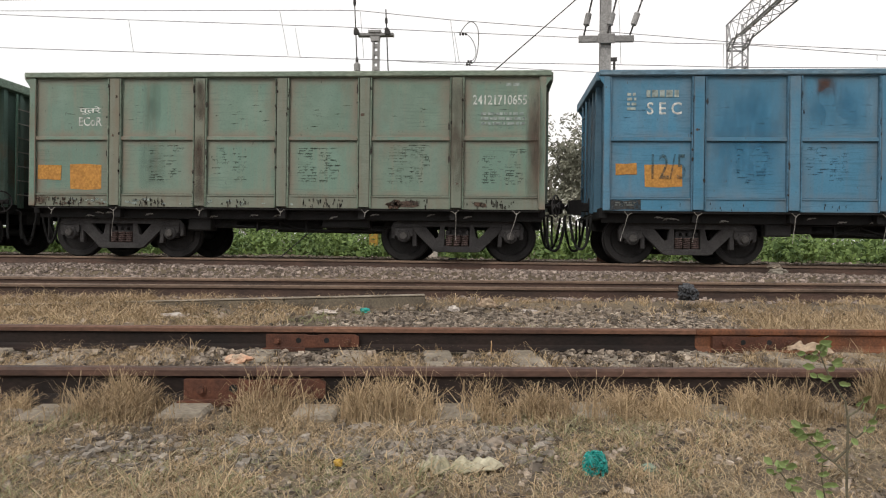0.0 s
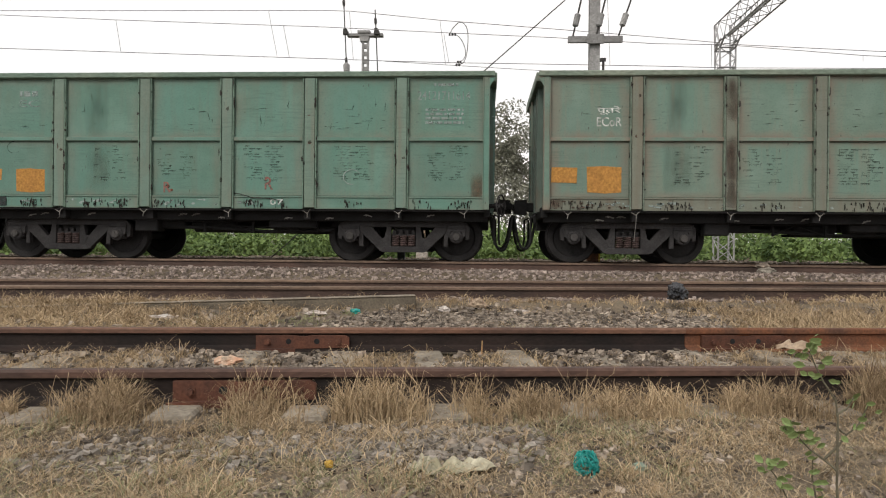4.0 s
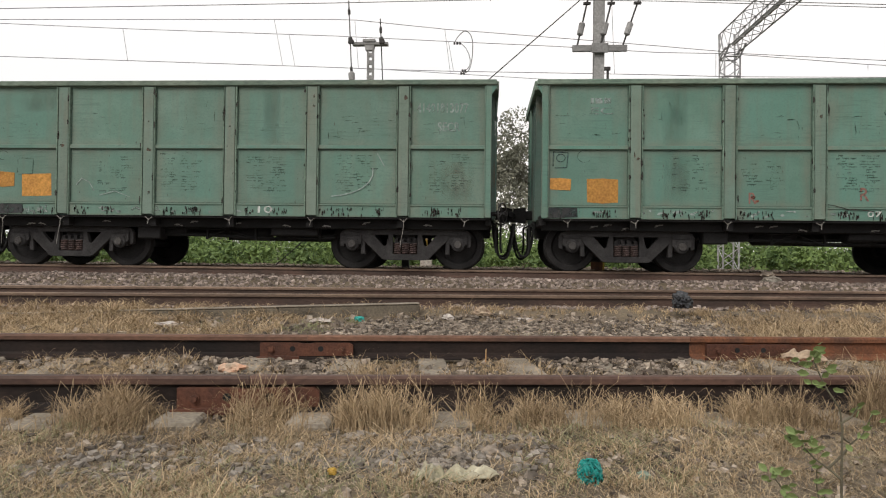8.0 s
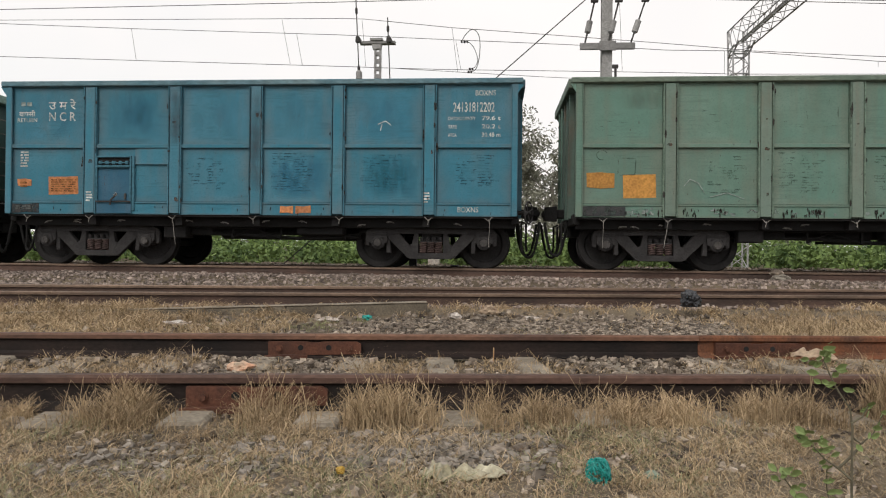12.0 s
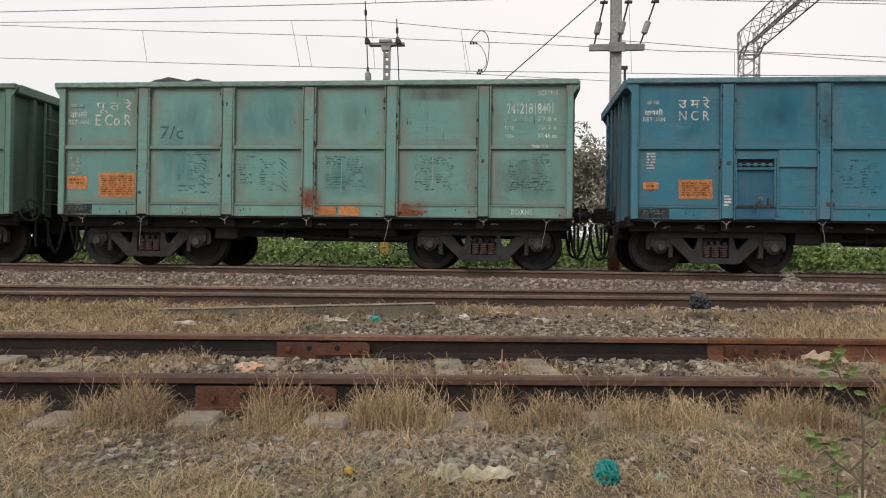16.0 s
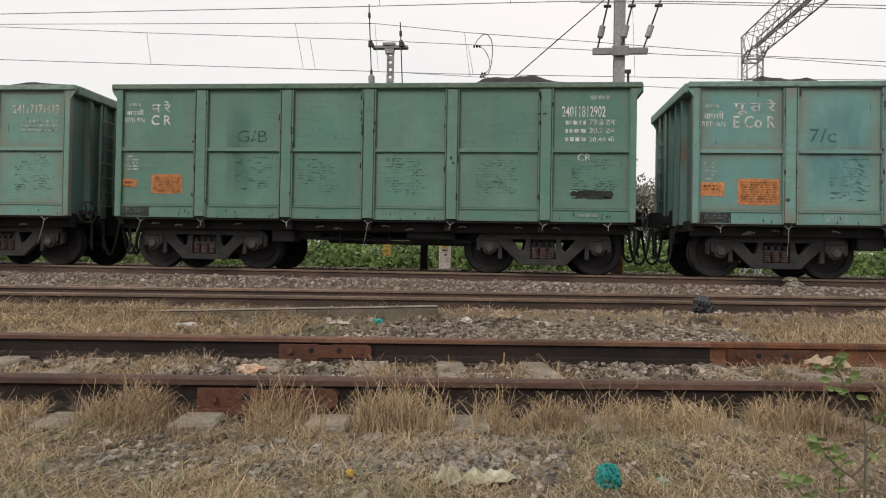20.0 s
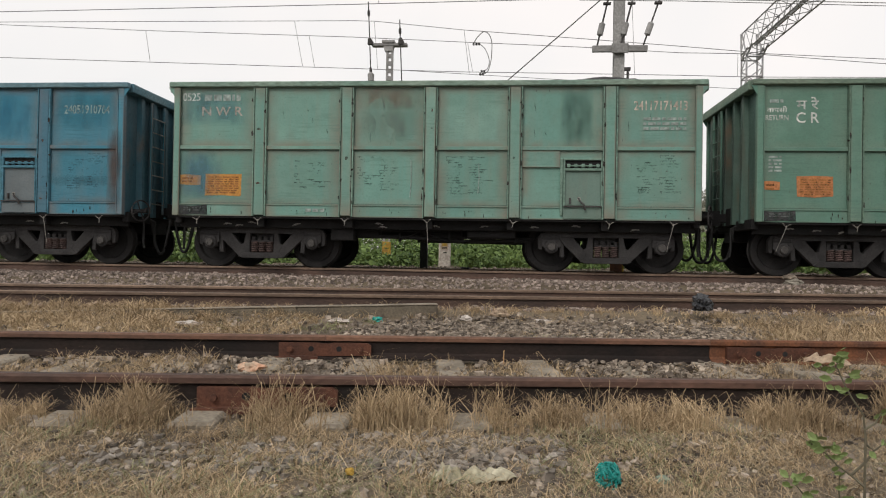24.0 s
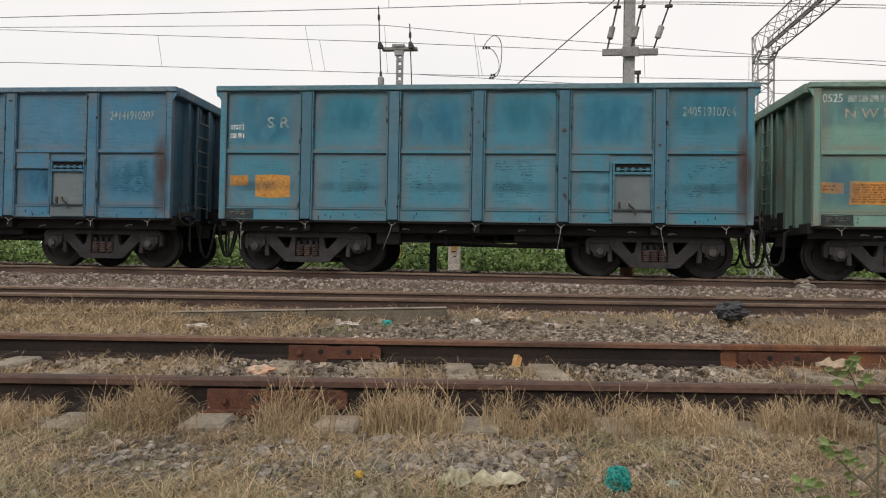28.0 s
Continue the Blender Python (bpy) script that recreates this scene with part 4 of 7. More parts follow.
        place("door_frame", shared("door_frame" + tag, lambda bm: (box(bm, *span(2.385, 2.43), F + 0.0, F + 0.06, 1.0, 2.03, 0.005), box(bm, *span(2.44, 2.472), F - 0.012, F + 0.05, 1.16, 2.03, 0.005),
                                                                 box(bm, *span(3.108, 3.13), F - 0.012, F + 0.05, 1.16, 2.03, 0.004), box(bm, *span(2.475, 3.105), F - 0.012, F + 0.05, 2.0, 2.03, 0.005))), grime, d)
        # black sheet stands in for the shade inside the hinge slot
        place("hinge_slot", shared("hinge_slot" + tag, lambda bm: box(bm, *span(2.475, 3.105), F + 0.03, F + 0.05, 1.86, 1.998)), M_UNDER, d, "black sheet for the slot's shade behind the hinge")
        place("hinge_bar", shared("hinge_bar" + tag, lambda bm: (box(bm, *span(2.46, 3.115), F - 0.02, F + 0.05, 1.805, 1.855, 0.008), tube(bm, [(fx(2.5), F + 0.0, 1.9), (fx(3.09), F + 0.0, 1.9)], 0.014, 6))), grime, d, "weathered hinge bar")
        for hx in (2.53, 2.66, 2.79, 2.92, 3.05):
            place("hinge_knuckle", shared("hinge_knuckle", lambda bm: box(bm, -0.03, 0.03, F - 0.012, F + 0.03, 1.87, 1.935, 0.008)), grime, d, "", pose(fx(hx), 0, 0))
        place("latch", shared("latch" + tag, lambda bm: (tube(bm, [(fx(2.45), F - 0.02, 1.165), (fx(3.12), F - 0.02, 1.165)], 0.016, 6), tube(bm, [(fx(2.7), F - 0.03, 1.32), (fx(2.74), F - 0.06, 1.25), (fx(2.8), F - 0.06, 1.2), (fx(2.83), F - 0.04, 1.1)], 0.018, 6),
                                                       box(bm, *span(2.545, 2.58), F - 0.0, F + 0.04, 1.21, 1.32))), M_DARK, d, "bent door latch")
        place("latch_ring", shared("latch_ring", lambda bm: tube(bm, [(0.028 * math.cos(k * 0.785), 0, 0.028 * math.sin(k * 0.785)) for k in range(9)], 0.008, 5)), M_HOOK, d, "pale latch ring", pose(fx(2.72), F - 0.05, 1.3))
        place("foot_plate", shared("foot_plate" + tag, lambda bm: box(bm, *span(2.44, 3.12), F + 0.004, F + 0.026, 0.945, 1.14, 0.004)), M_GREENDOOR if number == 7 else M_DOOR if door > 0 else M_BLUEDOOR, d)
        place("door_rail", shared("door_rail" + tag, lambda bm: (box(bm, *span(1.7, 2.38), F + 0.012, F + 0.06, 1.868, 1.9, 0.005), box(bm, *span(1.7, 2.38), F + 0.03, F + 0.06, 1.9, 2.18))), coat, w)
    if load:
        bm = bmesh.new()
        nx, ny = 40, 12
        grid = [[bm.verts.new((x, y, 3.03 + load[0] * math.exp(-((x - load[1]) / load[2]) ** 4) * (1 - (y / 1.8) ** 2) + 0.09 * noise.noise((x * 2.3, y * 2.3, number)) + 0.05 * noise.noise((x * 7, y * 7, number))))
                 for x in np.linspace(-HALF + 0.1, HALF - 0.1, nx)] for y in np.linspace(-SIDE + 0.12, SIDE - 0.12, ny)]
        for a, c in zip(grid, grid[1:]):
            for i in range(nx - 1):
                bm.faces.new((a[i], a[i + 1], c[i + 1], c[i]))
        part("coal_load", bm, M_COAL, w, "heaped black coal")
    return w, wheels


GREEN_DIRT, BLUE_DIRT = (0.13, 0.115, 0.085), (0.12, 0.115, 0.12)
COLOURS = [(0.052, 0.16, 0.248), (0.127, 0.188, 0.148), (0.1, 0.188, 0.147), (0.1, 0.177, 0.139), (0.029, 0.147, 0.205),
           (0.126, 0.248, 0.222), (0.09, 0.18, 0.137), (0.13, 0.242, 0.2), (0.04, 0.165, 0.225), (0.037, 0.138, 0.22)]
WEAR = [(BLUE_DIRT, 0.4, 0.4, 0.25, 0.5), ((0.19, 0.165, 0.125), 0.7, 0.3, 0.35, 0.6), (GREEN_DIRT, 0.4, 0.3, 0.2, 0.5), (GREEN_DIRT, 0.35, 0.3, 0.2, 0.45), (BLUE_DIRT, 0.3, 0.4, 0.2, 0.4),
        ((0.15, 0.14, 0.11), 0.3, 0.3, 0.22, 0.4), ((0.09, 0.11, 0.09), 0.25, 0.25, 0.08, 0.35), ((0.19, 0.18, 0.14), 0.35, 0.3, 0.15, 0.45), ((0.1, 0.125, 0.15), 0.5, 0.45, 0.25, 0.6), ((0.1, 0.125, 0.15), 0.5, 0.45, 0.25, 0.6)]
RIM_TINTS = (0.4, 0.85, 0.4, 0.3, 0.35, 0.7, 0.2, 0.65, 0.7, 0.6)   # rust-brown rim tint on the sheets of each wagon
COATS = [paint("wagon_paint", c, *w, k, (0.12, 0.11, 0.105) if c[2] > 1.3 * c[1] else (0.17, 0.135, 0.105)) for c, w, k in zip(COLOURS, WEAR, RIM_TINTS)]
LABELS = [
    "sky-blue steel open wagon with rust spots and orange patches",
    "grey-green weathered open wagon with brown rusty posts",
    "green weathered open wagon with faint white number",
    "green open wagon with scratches and orange patches",
    "deep blue open wagon with white lettering and side door",
    "pale sea-green open wagon with orange notice panels, loaded",
    "dark green open wagon loaded with heaped coal",
    "light green open wagon with grey flap door",
    "dusty blue open wagon with grey flap door",
    "dusty blue open wagon with flap door, last in sight",
]
DOORS = {4: -1, 7: 1, 8: 1, 9: 1}   # side of the middle on which a flap door is
GRIMES = [mat("post_grime", tuple(0.95 * a + 0.3 * b for a, b in zip(c, d)), tuple(0.75 * a + 0.2 * b for a, b in zip(c, d)), scale=3, fine=18, bump=0.2)
          for c, d in zip(COLOURS, [BLUE_DIRT if i in (0, 4, 8, 9) else (0.2, 0.165, 0.125) for i in range(10)])]
COPINGS = [mat("dusty_coping", tuple(0.7 * a + b for a, b in zip(c, (0.12, 0.105, 0.085))), tuple(0.8 * a + b for a, b in zip(c, (0.05, 0.042, 0.035))), scale=2.2, fine=18, bump=0.2, stretch=(0.5, 1, 1.5)) for c in COLOURS]
# seam strips: the shade line and grime are both put into this colour
SEAMS = [mat("seam_shade_grime", tuple(0.48 * a + b for a, b in zip(c, (0.014, 0.008, 0.005))), tuple(0.8 * a for a in c), scale=2.5, fine=20, bump=0, contrast=(0.45, 0.62)) for c in COLOURS]
# ends: half-tone coat holding both heavy rust and their weaker light
ENDS = [paint("dim_rusty_end_paint", tuple(0.5 * a + 0.022 for a in c), (0.07, 0.05, 0.035), 0.9, 0.2, 0.85, 0.4) for c in COLOURS]
STRENGTH = (0.5, 0.55, 0.5, 0.34, 0.45, 0.6, 0.4, 0.4, 0.28, 0.28)   # how much of the old writing is left on each wagon
INKS = [worn(mat("faded_ink", tuple(v * 0.5 for v in c), tuple(v * 0.62 for v in c), scale=6, fine=20, bump=0), 0.0, 5.5, 0.4, 0.66, k) for c, k in zip(COLOURS, STRENGTH)]
RUSTY = {1: paint("dusty_brown_post", (0.145, 0.155, 0.12), (0.15, 0.1, 0.07), 0.6, 0.3, 0.5, 0.5), 2: paint("dusty_post", (0.13, 0.18, 0.142), (0.16, 0.12, 0.085), 0.6, 0.3, 0.4, 0.5),
         3: paint("dusty_post", (0.13, 0.175, 0.14), (0.15, 0.12, 0.085), 0.6, 0.3, 0.4, 0.5), 8: paint("dusty_post", (0.045, 0.12, 0.165), (0.1, 0.1, 0.11), 0.6, 0.3, 0.4, 0.5)}
VIEW_OFFSETS = (0.2, 0.13, 0.12, 0.17, 0.09, 0.02, 0.0, 0.03, 0.0, 0.0)   # shifts that fit each wagon to the camera's view
TRAIN_C5 = -46.92      # where the sixth wagon's middle stood at the start
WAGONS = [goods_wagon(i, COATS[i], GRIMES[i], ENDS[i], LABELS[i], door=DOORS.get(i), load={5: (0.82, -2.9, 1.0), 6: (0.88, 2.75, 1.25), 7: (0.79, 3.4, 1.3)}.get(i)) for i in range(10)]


def orange_pair(w, small, big, writing=False, shade=None):
    """Two painted notice patches; each a box x0, z0, x1, z1."""
    for x0, z0, x1, z1 in (small, big):
        patch(w, "notice_patch", x0, x1, z0, z1, shade or M_ORANGE, "faded orange painted patch")
    if writing:
        x0, z0, x1, z1 = big
        bars(w, x0 + 0.05, x1 - 0.05, z1 - 0.05, int((z1 - z0 - 0.06) / 0.042), 0.024, M_STENCIL, PANEL_Y - 0.010, 5)
        x0, z0, x1, z1 = small
        bars(w, x0 + 0.05, x1 - 0.05, z1 - 0.05, 2, 0.035, M_STENCIL, PANEL_Y - 0.010, 6)


def black_patch(w, x0=-4.74, x1=-4.2, written=True):
    patch(w, "stencil_patch", x0, x1, 0.95, 1.12, M_BLACKPLATE, "black stencil patch", SY)
    if written:
        bars(w, x0 + 0.08, x1 - 0.08, 1.085, 2, 0.024, M_DULL, SY - 0.012, 9)


# old writing per bay (x0, x1), the same notices on all the wagons
NOTICES = {1: (-2.55, -1.95), 2: (-1.35, -0.66), 3: (0.3, 1.0), 4: (1.98, 2.68), 5: (3.72, 4.43)}
for i in range(10):
    w = WAGONS[i][0]
    r = random.Random(i + 700)
    for b, (x0, x1) in NOTICES.items():
        if DOORS.get(i) == 1 and b == 4 or DOORS.get(i) == -1 and b == 1:
            continue
        top, low = r.uniform(2.02, 2.1), r.uniform(1.36, 1.46)
        keep = 0.6 if b == 1 else 0.92
        if b == 2:
            faded_writing(w, x0, x0 + 0.3, top, low + 0.1, INKS[i], i * 10 + b + 300, keep * 0.7)
            faded_writing(w, x0 + 0.4, x1, top, low, INKS[i], i * 10 + b, keep)
        else:
            faded_writing(w, x0, x0 + (x1 - x0) * 0.48, top - (0.12 if b == 5 else 0), low, INKS[i], i * 10 + b + 300, keep)
            faded_writing(w, x0 + (x1 - x0) * 0.56, x1, top, low, INKS[i], i * 10 + b, keep)
    if i in (1, 2, 3, 0):
        for b in range(6):
            x0, x1 = BAYS[b]
            scrapes(w, x0 + 0.1, x1 - 0.25, 2.4, 2.85, r.randint(4, 13), INKS[i], i * 20 + b, True)
    if i in (2, 5, 7, 3):
        for b in range(1, 6):
            x0, x1 = BAYS[b]
            scrapes(w, x0 + 0.15, x1 - 0.15, 2.5, 3.1, r.randint(2, 7), INKS[i], i * 30 + b, False)
    # dark chips along the post lips, scraped paint along the sill
    chips, much = [], (9, 13, 14, 11, 9, 8, 9, 12, 8, 8)[i]
    for x in POSTS:
        for _ in range(r.randint(much // 2, much)):
            zc = r.choice((1.4, 1.9, 2.35, 2.75, 3.1))
            z = min(3.25, max(1.2, zc + r.gauss(0, 0.14)))
            side = r.choice((-1, 1))
            chips.append((x + side * 0.118 + r.uniform(-0.026, 0.026), z, r.uniform(0.008, 0.026), r.uniform(0.025, 0.1)))
    flecks(w, chips, M_CHIP, -SIDE - 0.010, i)
    faces = []
    for x in POSTS:
        for _ in range(r.randint(0, 4 if i in (1, 3, 8) else 2)):
            faces.append((x + r.uniform(-0.05, 0.05), r.uniform(1.2, 3.2), r.uniform(0.015, 0.06), r.uniform(0.015, 0.06)))
    if faces:
        flecks(w, faces, M_RUSTCHIP, -SIDE - 0.004, i + 30)
    sill = []
    for x0, x1 in BAYS:
        if i in (1, 2, 3):
            for _ in range(r.randint(2, 4)):
                xc, wide = r.uniform(x0 + 0.1, x1 - 0.2), r.uniform(0.08, 0.28)
                for _ in range(r.randint(6, 14)):
                    sill.append((xc + r.uniform(-wide, wide), r.uniform(0.95, 1.08), r.uniform(0.006, 0.018), r.uniform(0.02, 0.06)))
        else:
            for _ in range(r.randint(2, 7)):
                sill.append((r.uniform(x0 + 0.05, x1 - 0.06), r.uniform(0.95, 1.08), r.uniform(0.004, 0.013), r.uniform(0.015, 0.045)))
    if i in (1, 2, 3):
        worn_off = [(r.uniform(-4.1, 0.5), r.uniform(0.97, 1.09), r.uniform(0.02, 0.09), r.uniform(0.012, 0.035)) for _ in range(34)]
        flecks(w, worn_off, M_GHOST, -SIDE + 0.022, i + 60)
    sill = [(min(max(x, -4.75), 4.75), z, a, c) for x, z, a, c in sill]
    flecks(w, sill, M_CHIP, -SIDE + 0.018, i + 50)
w0, w1, w2, w3, w4, w5, w6, w7, w8, w9 = [w for w, _ in WAGONS]
flecks(w1, [(2.3, 1.02, 0.42, 0.07), (2.15, 1.0, 0.2, 0.12), (3.7, 1.02, 0.16, 0.06)], M_RUSTCHIP, -SIDE + 0.016, 72)
flecks(w2, [(-1.12, 1.34, 0.04, 0.05), (-1.05, 1.27, 0.05, 0.03)], M_REDLEAD, PY, 74)
flecks(w5, [(0.1, 1.03, 0.16, 0.12), (1.95, 1.02, 0.4, 0.08), (1.65, 1.0, 0.25, 0.05)], M_REDLEAD, -SIDE + 0.014, 76)
flecks(w5, [(0.02, 1.2, 0.09, 0.18)], M_REDLEAD, -SIDE - 0.001, 77)
def scratch(w, pts, width, material, y=PY - 0.004):
    """A scraped line in the paint."""
    bm = bmesh.new()
    for (xa, za), (xb, zb) in zip(pts, pts[1:]):
        d = math.hypot(xb - xa, zb - za)
        nx, nz = -(zb - za) / d * width / 2, (xb - xa) / d * width / 2
        prism(bm, [(xa - nx, za - nz), (xb - nx, zb - nz), (xb + nx, zb + nz), (xa + nx, za + nz)], y, y + 0.004)
    return tagged(part("scratch", bm, material, w, "scraped line in the paint"), kind="stuff")


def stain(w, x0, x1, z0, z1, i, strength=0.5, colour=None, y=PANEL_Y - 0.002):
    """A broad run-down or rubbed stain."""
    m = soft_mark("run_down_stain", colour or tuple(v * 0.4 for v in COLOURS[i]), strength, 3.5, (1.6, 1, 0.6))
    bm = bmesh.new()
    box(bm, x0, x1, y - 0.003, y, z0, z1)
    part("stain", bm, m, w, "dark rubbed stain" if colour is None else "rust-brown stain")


scratch(w3, [(2.7, 1.84), (2.7, 1.7), (2.63, 1.57), (2.5, 1.46), (2.33, 1.38), (2.12, 1.33), (1.93, 1.31)], 0.02, M_FADED)
scratch(w3, [(2.78, 2.1), (2.85, 1.98), (2.92, 1.86)], 0.016, M_FADED)
scratch(w3, [(-2.95, 1.5), (-2.85, 1.62), (-2.7, 1.55), (-2.6, 1.38)], 0.015, M_FADED)
scratch(w3, [(-2.5, 1.3), (-2.2, 1.38), (-1.9, 1.27)], 0.012, M_FADED)
scratch(w2, [(-0.1, 1.24), (0.25, 1.2), (0.5, 1.13), (0.75, 1.12), (0.95, 1.1)], 0.014, M_CHIP, SY - 0.012)
scratch(w4, [(2.3, 2.62), (2.45, 2.68), (2.55, 2.6)], 0.016, M_WHITE)
scratch(w4, [(2.35, 2.5), (2.38, 2.62)], 0.014, M_WHITE)
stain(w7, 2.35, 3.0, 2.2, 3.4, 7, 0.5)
stain(w6, -2.75, -2.2, 1.1, 3.3, 6, 0.24)
stain(w2, -2.75, -2.25, 2.2, 3.4, 2, 0.24)
stain(w2, -2.7, -2.2, 1.15, 2.2, 2, 0.26)
stain(w1, -2.75, -2.2, 1.1, 2.25, 1, 0.26)
stain(w1, -2.7, -2.3, 2.2, 3.4, 1, 0.26)
stain(w3, 0.6, 1.0, 2.2, 3.4, 3, 0.2)
stain(w5, 0.6, 1.2, 2.3, 3.1, 5, 0.2)
stain(w5, 1.75, 3.1, 3.05, 3.34, 5, 0.5, (0.22, 0.13, 0.1))
BROWN = (0.11, 0.07, 0.055)
stain(w0, -1.2, -0.8, 2.95, 3.33, 0, 0.95, (0.17, 0.075, 0.035))
for x0, x1, z0, z1 in ((-3.0, -1.7, 1.2, 3.3), (0.2, 1.4, 1.25, 2.1), (-1.4, -0.2, 2.3, 3.3)):
    stain(w5, x0, x1, z0, z1, 5, 0.4, (0.16, 0.36, 0.39))
    stain(w0, x0, x1, z0, z1, 0, 0.4, (0.03, 0.19, 0.35))
for x0, x1, z0, z1 in ((-0.2, 0.3, 1.0, 1.5), (1.6, 2.3, 0.95, 1.25)):
    stain(w5, x0, x1, z0, z1, 5, 0.75, (0.3, 0.11, 0.07), -SIDE - 0.006)
stain(w7, -4.85, -3.9, 1.2, 2.2, 7, 0.6, (0.11, 0.25, 0.33))
stain(w7, -4.85, -3.4, 2.6, 3.33, 7, 0.5, (0.12, 0.29, 0.34))
stain(w7, -1.4, -0.1, 2.9, 3.34, 7, 0.6, (0.27, 0.2, 0.15))
stain(w7, -1.35, -0.2, 2.3, 3.1, 7, 0.35, (0.2, 0.22, 0.19))
stain(w3, -4.1, -3.3, 2.85, 3.33, 3, 0.3, (0.17, 0.18, 0.14))
stain(w3, 3.9, 4.6, 1.2, 2.0, 3, 0.3, (0.2, 0.15, 0.11))
stain(w5, 3.45, 4.7, 1.2, 2.1, 5, 0.3, (0.13, 0.16, 0.15))
stain(w4, 0.25, 1.4, 1.2, 2.1, 4, 0.45, (0.04, 0.2, 0.33))
stain(w4, 2.0, 3.1, 1.2, 2.1, 4, 0.5, (0.03, 0.19, 0.27))
stain(w4, -2.9, -1.8, 2.4, 3.3, 4, 0.4, (0.04, 0.2, 0.32))
for b, (x0, x1) in enumerate(BAYS):
    stain(w8, x0 - 0.02, x1 + 0.02, 1.46, 1.68, 8, 0.26, (0.035, 0.1, 0.125), PANEL_Y - 0.0055)
    stain(w8, x0, x1, 2.3 + 0.2 * (b % 2), 3.33, 8, 0.4, ((0.025, 0.21, 0.36), (0.03, 0.24, 0.34))[b % 2])
    stain(w9, x0, x1, 1.3, 2.1, 9, 0.4, ((0.03, 0.11, 0.2), (0.03, 0.2, 0.3))[b % 2])
    stain(w4, x0 + 0.1, x1, 2.3, 3.3, 4, 0.12, ((0.03, 0.16, 0.3), (0.05, 0.13, 0.2))[b % 2])
for z0, z1, s in ((2.5, 3.33, 0.85), (1.3, 2.3, 0.8), (0.94, 1.5, 0.7)):
    stain(w1, -1.66, -1.43, z0, z1, 1, s, (0.09, 0.055, 0.04), -SIDE - 0.006)
for w, x0, x1, z0, z1, s in ((w8, 4.55, 4.87, 0.94, 2.6, 0.7), (w9, 4.5, 4.87, 0.94, 2.6, 0.7),
                            (w4, -0.12, 0.15, 1.3, 3.3, 0.4), (w4, -1.67, -1.42, 2.2, 3.3, 0.45), (w0, 4.4, 4.87, 0.94, 2.6, 0.5), (w1, 3.1, 3.45, 1.2, 3.3, 0.6), (w1, 4.5, 4.87, 1.0, 3.2, 0.6)):
    stain(w, x0, x1, z0, z1, 0, s, BROWN, -SIDE - 0.006)
VAPASI = "\u0935\u093e\u092a\u0938\u0940"
orange_pair(w0, (-4.65, 1.58, -4.27, 1.78), (-4.13, 1.36, -3.47, 1.76))
lettering(w0, "S E C", -4.11, 2.66, -3.5, 2.88, M_WHITE, PY)
bars(w0, -4.12, -3.55, 3.1, 1, 0.13, M_FADED, PY, 3)
bars(w0, -4.46, -4.3, 3.05, 4, 0.05, M_FADED, PY, 4)
lettering(w0, "12/5", -4.02, 1.5, -3.42, 1.95, M_CHALK, PY - 0.016)
black_patch(w0)
orange_pair(w1, (-4.73, 1.43, -4.27, 1.71), (-4.08, 1.25, -3.47, 1.72))
lettering(w1, "ECoR", -3.92, 2.45, -3.47, 2.62, M_WHITE, PY)
lettering(w1, "\u092a\u0942\u0924\u0930\u0947", -3.92, 2.66, -3.49, 2.82, M_WHITE, PY)
lettering(w1, "24121710655", 3.55, 2.84, 4.53, 3.02, M_WHITE, PY)
bars(w1, 3.7, 4.5, 2.7, 3, 0.05, M_FADED, PY, 12)
bars(w1, 4.15, 4.42, 3.24, 1, 0.06, M_FADED, PY, 112)
lettering(w2, "24121711614", 3.55, 2.93, 4.52, 3.1, M_GHOST, PY)
bars(w2, 3.7, 4.4, 2.78, 4, 0.045, M_GHOST, PY, 13)
bars(w2, 3.85, 4.3, 3.24, 1, 0.05, M_GHOST, PY, 113)
orange_pair(w2, (-4.72, 1.45, -4.35, 1.66), (-4.05, 1.22, -3.5, 1.65))
black_patch(w2, -4.82, -4.22, False)
bars(w2, -4.0, -3.6, 3.12, 1, 0.1, M_GHOST, PY, 14)
lettering(w2, "EC", -4.0, 2.82, -3.6, 2.95, M_GHOST, PY)
lettering(w3, "41401813077", 3.5, 2.85, 4.45, 3.03, M_GHOST, PY)
lettering(w3, "SECR", 3.89, 2.51, 4.3, 2.68, M_GHOST, PY)
orange_pair(w3, (-4.67, 1.46, -4.18, 1.73), (-4.02, 1.28, -3.44, 1.7))
black_patch(w3, -4.84, -3.98, False)
rw = random.Random(93)
flecks(w3, [(rw.uniform(-3.95, -3.5), rw.uniform(0.97, 1.09), rw.uniform(0.01, 0.04), rw.uniform(0.01, 0.04)) for _ in range(16)], M_FADED, -SIDE + 0.016, 93)
flecks(w1, [(rw.uniform(-4.7, -3.4), rw.uniform(0.96, 1.1), rw.uniform(0.01, 0.06), rw.uniform(0.01, 0.03)) for _ in range(22)], M_RUSTCHIP, -SIDE + 0.016, 94)
lettering(w4, "BOXNS", 4.1, 3.14, 4.47, 3.24, M_WHITE, PY)
lettering(w4, "24131812202", 3.69, 2.84, 4.45, 3.02, M_WHITE, PY)
for k, (a, wide, c) in enumerate((("CARRYING CAPACITY", 0.5, "79.6 t"), ("TARE", 0.16, "20.2 t"), ("AREA", 0.16, "30.48 m"))):
    z = 2.69 - k * 0.152
    lettering(w4, a, 3.6, z, 3.6 + wide, z + 0.065, M_WHITE, PY)
    lettering(w4, c, 4.22, z, 4.56, z + 0.08, M_WHITE, PY)
